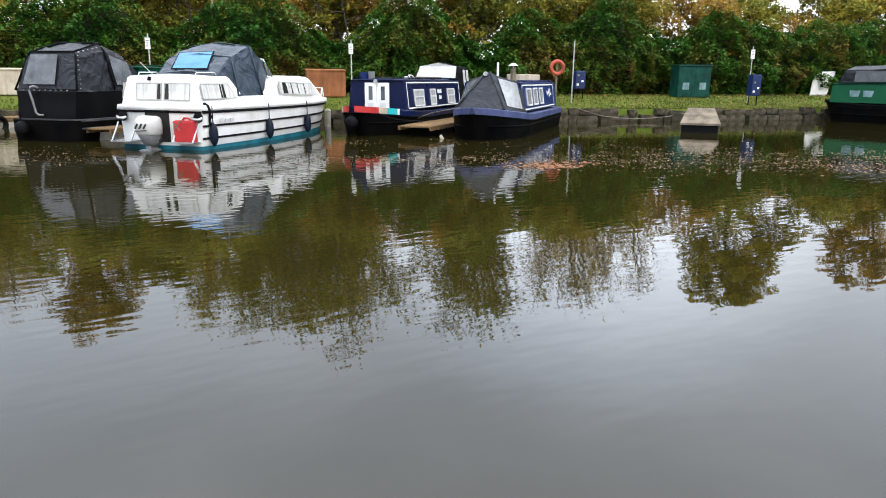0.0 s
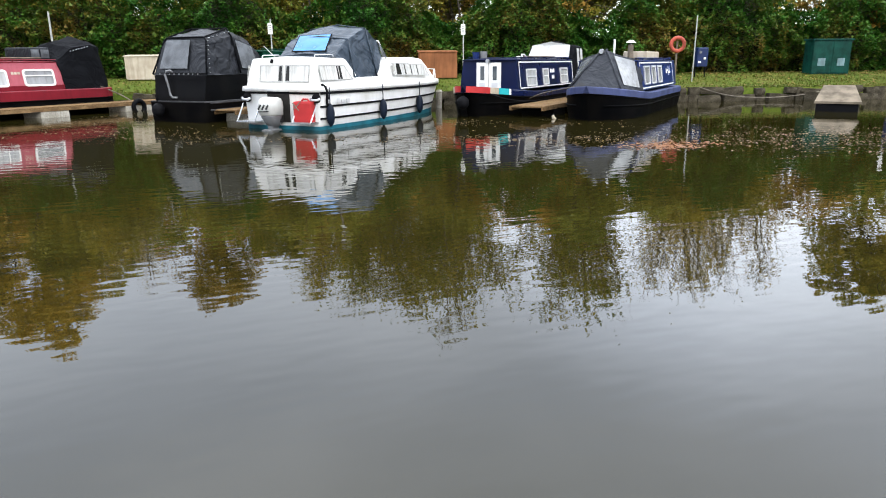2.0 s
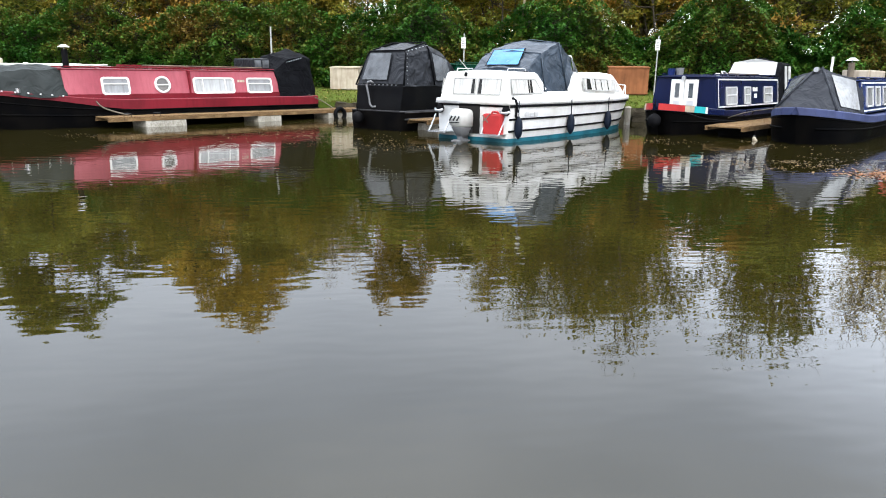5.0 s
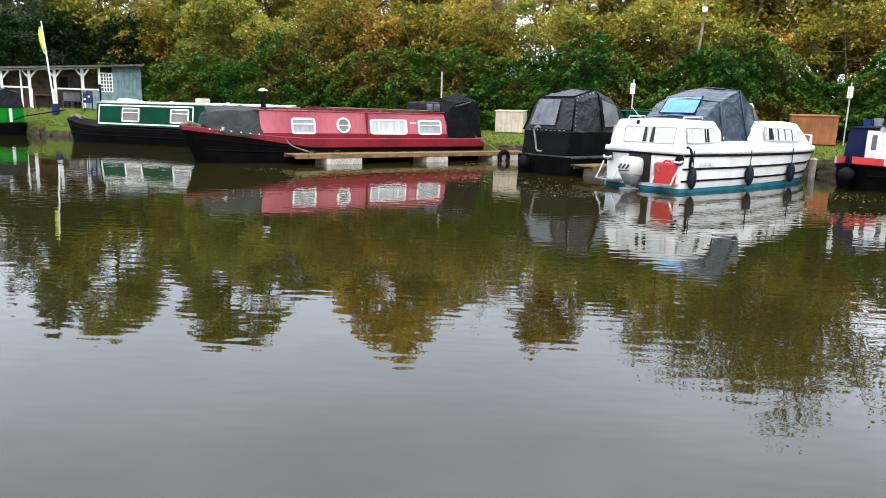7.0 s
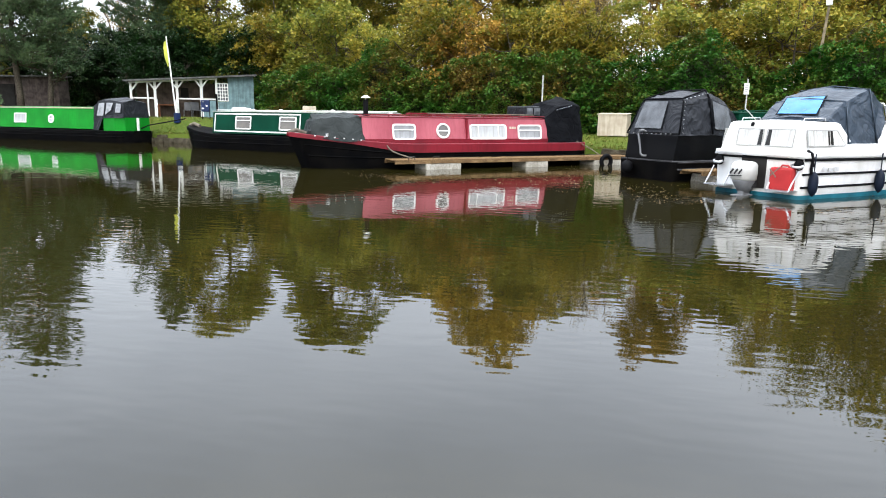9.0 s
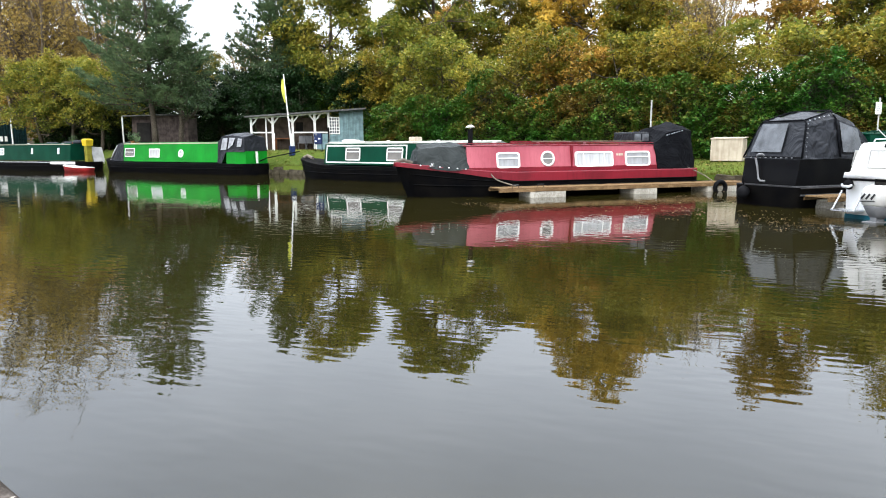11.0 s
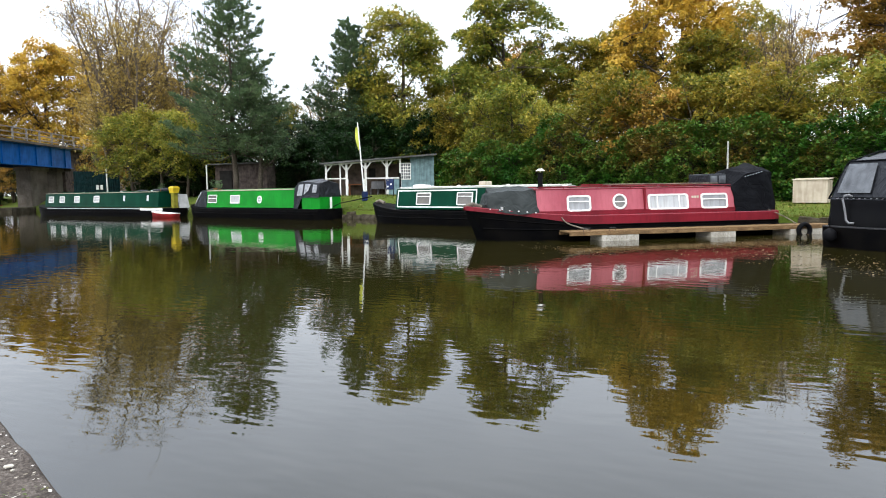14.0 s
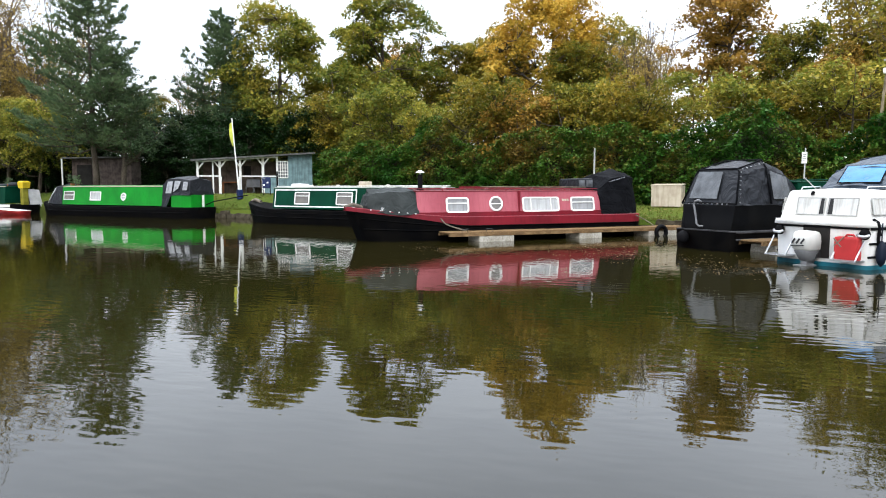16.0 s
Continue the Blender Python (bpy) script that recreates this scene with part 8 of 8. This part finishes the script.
wrinkle(bm, 0.08, 2)
solid("tarpaulin", bm, M_CANVAS_LIGHT, "pale grey tarpaulin bundle on a boat's stern deck", "tarpaulin", m=LG @ pose(0.25, -0.60, 0.585, 0, 0, 80) @ Matrix.Scale(0.75, 4))
def pot_plant(m, seed, size, label):
    """Terracotta pot with a loose bunch of stems and leaves."""
    rp = random.Random(seed)
    p = thing("pot_plant", label, "plant", m @ Matrix.Scale(size, 4), "pot plants on the boats")
    b = bmesh.new()
    tube(b, [(0, 0, 0), (0, 0, 0.22)], 0.11, 10, 1.35)
    part("pot", b, M_TERRA, p)
    b = bmesh.new()
    for i in range(60):
        a, t = rp.uniform(0, math.tau), rp.uniform(0.15, 0.5)
        q = Vector((math.cos(a) * t * 0.8, math.sin(a) * t * 0.8, 0.25 + rp.uniform(0.05, 0.55)))
        u = Vector((rp.uniform(-1, 1), rp.uniform(-1, 1), rp.uniform(-0.3, 1))).normalized() * 0.09
        v = u.cross(Vector((rp.uniform(-1, 1), rp.uniform(-1, 1), 0.4))).normalized() * 0.035
        b.faces.new([b.verts.new(c) for c in (q - u, q + v, q + u, q - v)])
        if i % 5 == 0:
            tube(b, [(0, 0, 0.2), q * 0.6 + Vector((0, 0, 0.12)), q], 0.008, 5, 0.6)
    part("leaves", b, M_PINE, p)


pot_plant(GR @ pose(10.4, 0.45, 1.70), 3, 0.95, "pale green straggling plant on a green boat's roof")
pot_plant(GR @ pose(9.8, 0.5, 1.70), 4, 0.6, "pale green straggling plant on a green boat's roof")
pot_plant(LG @ pose(1.5, 0.2, 1.74), 5, 0.7, "small leafy plant on a dark green boat's roof")
for k, (s, w, h) in enumerate(((1.15, 0.26, 0.16), (2.1, 0.40, 0.11), (4.0, 0.50, 0.09))):
    bm = bmesh.new()
    bmesh.ops.create_icosphere(bm, subdivisions=3, radius=1.0, matrix=Matrix.Diagonal((w, 0.32, h, 1)))
    wrinkle(bm, 0.07, 4)
    solid("bundle", bm, M_CANVAS_MID, "pale grey bundle lying on a dark green boat's roof", "bundle", m=LG @ pose(s, 0.1, 1.74 + h * 0.8), group="bundles on the roof")
# small red and white boat under the bow of the long green one
bm = bmesh.new()
loft(bm, [[(s, -w, 0.40 + 0.02 * s * s), (s, -w * 0.8, -0.05), (s, w * 0.8, -0.05), (s, w, 0.40 + 0.02 * s * s)] for s, w in ((0, 0.45), (0.6, 0.6), (2.0, 0.6), (3.0, 0.4), (3.5, 0.05))])
dinghy = thing("dinghy", "small red dinghy with white stripe among the moored boats", "dinghy", heading(-47.6, 12.0, -0.943, -0.334) @ Matrix.Diagonal((0.74, 0.8, 0.62, 1)))
part("hull", bm, M_TINRED, dinghy, "red hull", True)
bm = bmesh.new()
loft(bm, [[(s, -w - 0.02, 0.44 + 0.02 * s * s), (s, -w - 0.02, 0.39 + 0.02 * s * s), (s, w + 0.02, 0.39 + 0.02 * s * s), (s, w + 0.02, 0.44 + 0.02 * s * s)] for s, w in ((0, 0.45), (0.6, 0.6), (2.0, 0.6), (3.0, 0.4), (3.5, 0.05))], closed=True)
part("gunwale", bm, M_WHITEPAINT, dinghy, "white stripe")
# far boat under the bridge
far = thing("narrowboat", "small dark boat with red and white bow beyond bridge", "boat", heading(-96.5, 1.8, 0.8, -0.6) @ Matrix.Scale(0.8, 4))
narrow_hull(far, -6.0, 2.0, 2.0, 0.7, 0.95, M_BLACKHULL, M_TINRED, bow=2.0, band=0.3)
narrow_cabin(far, -5.0, 0.2, 0.9, 0.78, 0.7, 1.7, M_NAVY, M_NAVY)


# ---- leaves on the water, grass blades, grit on the quay ----
rng = np.random.default_rng(8)


def flat_leaves(name, pos, size, mat, label, category):
    n = len(pos)
    a = rng.uniform(0, math.tau, n)
    sz = size * rng.uniform(0.5, 1.3, n)
    u = np.stack([np.cos(a), np.sin(a), rng.normal(0, 0.12, n)], 1) * sz[:, None]
    v = np.stack([-np.sin(a), np.cos(a), rng.normal(0, 0.12, n)], 1) * (sz * 0.6)[:, None]
    quad = np.stack([pos - u, pos - v, pos + u, pos + v], 1).reshape(-1, 3)
    me = bpy.data.meshes.new(name)
    me.vertices.add(4 * n)
    me.vertices.foreach_set("co", quad.astype(np.float32).ravel())
    me.loops.add(4 * n)
    me.loops.foreach_set("vertex_index", np.arange(4 * n, dtype=np.int32))
    me.polygons.add(n)
    me.polygons.foreach_set("loop_start", np.arange(0, 4 * n, 4, dtype=np.int32))
    me.polygons.foreach_set("loop_total", np.full(n, 4, dtype=np.int32))
    me.update(calc_edges=True)
    me.materials.append(mat)
    return tagged(new(name, me), label, category, kind="stuff")


def rafts(spots):
    out = []
    for x, y, rx, ry, n in spots:
        p = rng.normal(0, 1, (n, 2)) * np.array((rx, ry)) + np.array((x, y))
        out.append(p)
    p = np.concatenate(out)
    keep = p[:, 1] < np.interp(p[:, 0], [q[0] for q in BANK[::-1]], [q[1] for q in BANK[::-1]]) - 0.3
    p = p[keep]
    return np.stack([p[:, 0], p[:, 1], rng.uniform(0.006, 0.014, len(p))], 1)


leaf_spots = rafts([(-5.6, 13.2, 1.2, 0.35, 90), (-8.0, 14.6, 1.2, 0.5, 120), (-9.8, 17.5, 0.8, 1.4, 130), (-1.2, 13.4, 1.6, 0.5, 130), (1.2, 13.0, 1.6, 0.5, 170), (3.6, 13.4, 1.4, 0.45, 170), (5.6, 12.6, 1.6, 0.5, 190), (7.5, 13.0, 1.8, 0.5, 190), (9.2, 12.2, 1.6, 0.5, 190), (11.0, 13.2, 1.8, 0.5, 320), (8.4, 11.6, 2.2, 0.35, 260), (12.6, 14.2, 1.6, 0.5, 200), (7.0, 14.2, 2.0, 0.4, 220), (6.0, 15.5, 1.8, 0.8, 120), (-12.0, 12.6, 1.2, 0.5, 70), (-0.5, 16.8, 2.0, 0.6, 110)])
# leaves drift together in short rows
rows_of = np.random.default_rng(77)
leaf_rows = [leaf_spots]
for k in (1, 2, 3):
    shift = np.zeros_like(leaf_spots)
    shift[:, 0] = 0.055 * k * rows_of.choice([-1, 1], len(leaf_spots)) + rows_of.normal(0, 0.02, len(leaf_spots))
    shift[:, 1] = rows_of.normal(0, 0.025, len(leaf_spots))
    leaf_rows.append((leaf_spots + shift)[rows_of.random(len(leaf_spots)) < 0.45])
flat_leaves("floating_leaves", np.concatenate(leaf_rows), 0.026, M_WETLEAF, "brown fallen leaves floating on the water", "leaves")
flat_leaves("floating_weed", rafts([(3.3, 12.1, 0.30, 0.22, 330), (3.7, 12.6, 0.35, 0.2, 160), (9.6, 11.9, 0.8, 0.25, 120)]), 0.04, M_REDLITTER, "orange-brown raft of leaves on the water", "leaves")

# leaves on the grass, thicker towards the end of the hedge
n = 9000
gx = np.where(np.arange(n) < 5200, rng.uniform(-45, 24, n), rng.uniform(3, 24, n))
gy = np.interp(gx, [q[0] for q in BANK[::-1]], [q[1] for q in BANK[::-1]]) + rng.uniform(0.1, 5.0, n)
gz = np.array([ground_z(float(a), float(b)) for a, b in zip(gx, gy)]) + 0.03
flat_leaves("fallen_leaves", np.stack([gx, gy, gz], 1), 0.06, M_LITTER, "fallen autumn leaves scattered over the grass", "leaves")

# grass blades along the bank's edge
n = 26000
gx = rng.uniform(-46, 26, n)
gy = np.interp(gx, [q[0] for q in BANK[::-1]], [q[1] for q in BANK[::-1]]) + rng.uniform(0, 1, n) ** 1.8 * 4.2
gz = np.array([ground_z(float(a), float(b)) for a, b in zip(gx, gy)])
hgt = rng.uniform(0.03, 0.09, n) * np.where(rng.uniform(0, 1, n) < 0.04, 2.0, 1.0)
a = rng.uniform(0, math.tau, n)
p0 = np.stack([gx - 0.02 * np.cos(a), gy - 0.02 * np.sin(a), gz - 0.01], 1)
p1 = np.stack([gx + 0.02 * np.cos(a), gy + 0.02 * np.sin(a), gz - 0.01], 1)
p2 = np.stack([gx + rng.normal(0, 0.03, n), gy + rng.normal(0, 0.03, n), gz + hgt], 1)
me = bpy.data.meshes.new("grass_blades")
me.from_pydata(np.stack([p0, p1, p2], 1).reshape(-1, 3).tolist(), [], np.arange(3 * n).reshape(-1, 3).tolist())
me.materials.append(M_GRASSBLADE)
tagged(new("grass", me), "rough grass blades along the canal bank", "grass", kind="stuff")

# grit and leaves on the quay
n = 2600
gx = rng.uniform(-7.5, 2.0, n)
gy = quay_y(gx) - 0.03 - rng.uniform(0, 1, n) ** 1.2 * 1.1
flat_leaves("quay_litter", np.stack([gx, gy, np.full(n, 0.412)], 1), 0.010, M_SCRAP, "grit and pale leaf scraps on the quay", "grit")
n = 110
gx = rng.normal(-3.11, 0.10, n)
gy = rng.normal(0.09, 0.07, n)
flat_leaves("moss", np.stack([gx, gy, np.full(n, 0.414)], 1), 0.008, M_GRASSBLADE, "small green moss patch on the quay", "moss")
bm = bmesh.new()
for k in range(220):
    x = rng.uniform(-7.0, 1.0)
    y = quay_y(x) - 0.04 - rng.uniform(0, 1) * 0.9
    r = rng.uniform(0.004, 0.010)
    bmesh.ops.create_icosphere(bm, subdivisions=1, radius=r, matrix=pose(x, y, 0.408, 0, 0, rng.uniform(0, 360)) @ Matrix.Diagonal((1.5, 1.0, 0.6, 1)))
for k in range(46):
    x = rng.uniform(-5.0, 1.0)
    y = quay_y(x) - 0.05 - rng.uniform(0, 1) * 0.8
    bmesh.ops.create_icosphere(bm, subdivisions=1, radius=rng.uniform(0.010, 0.022), matrix=pose(x, y, 0.410, 0, 0, rng.uniform(0, 360)) @ Matrix.Diagonal((1.4, 1.0, 0.45, 1)))
tagged(part("quay_gravel", bm, M_CONC, None), "small grey pebbles on the quay edge", "gravel", kind="stuff")
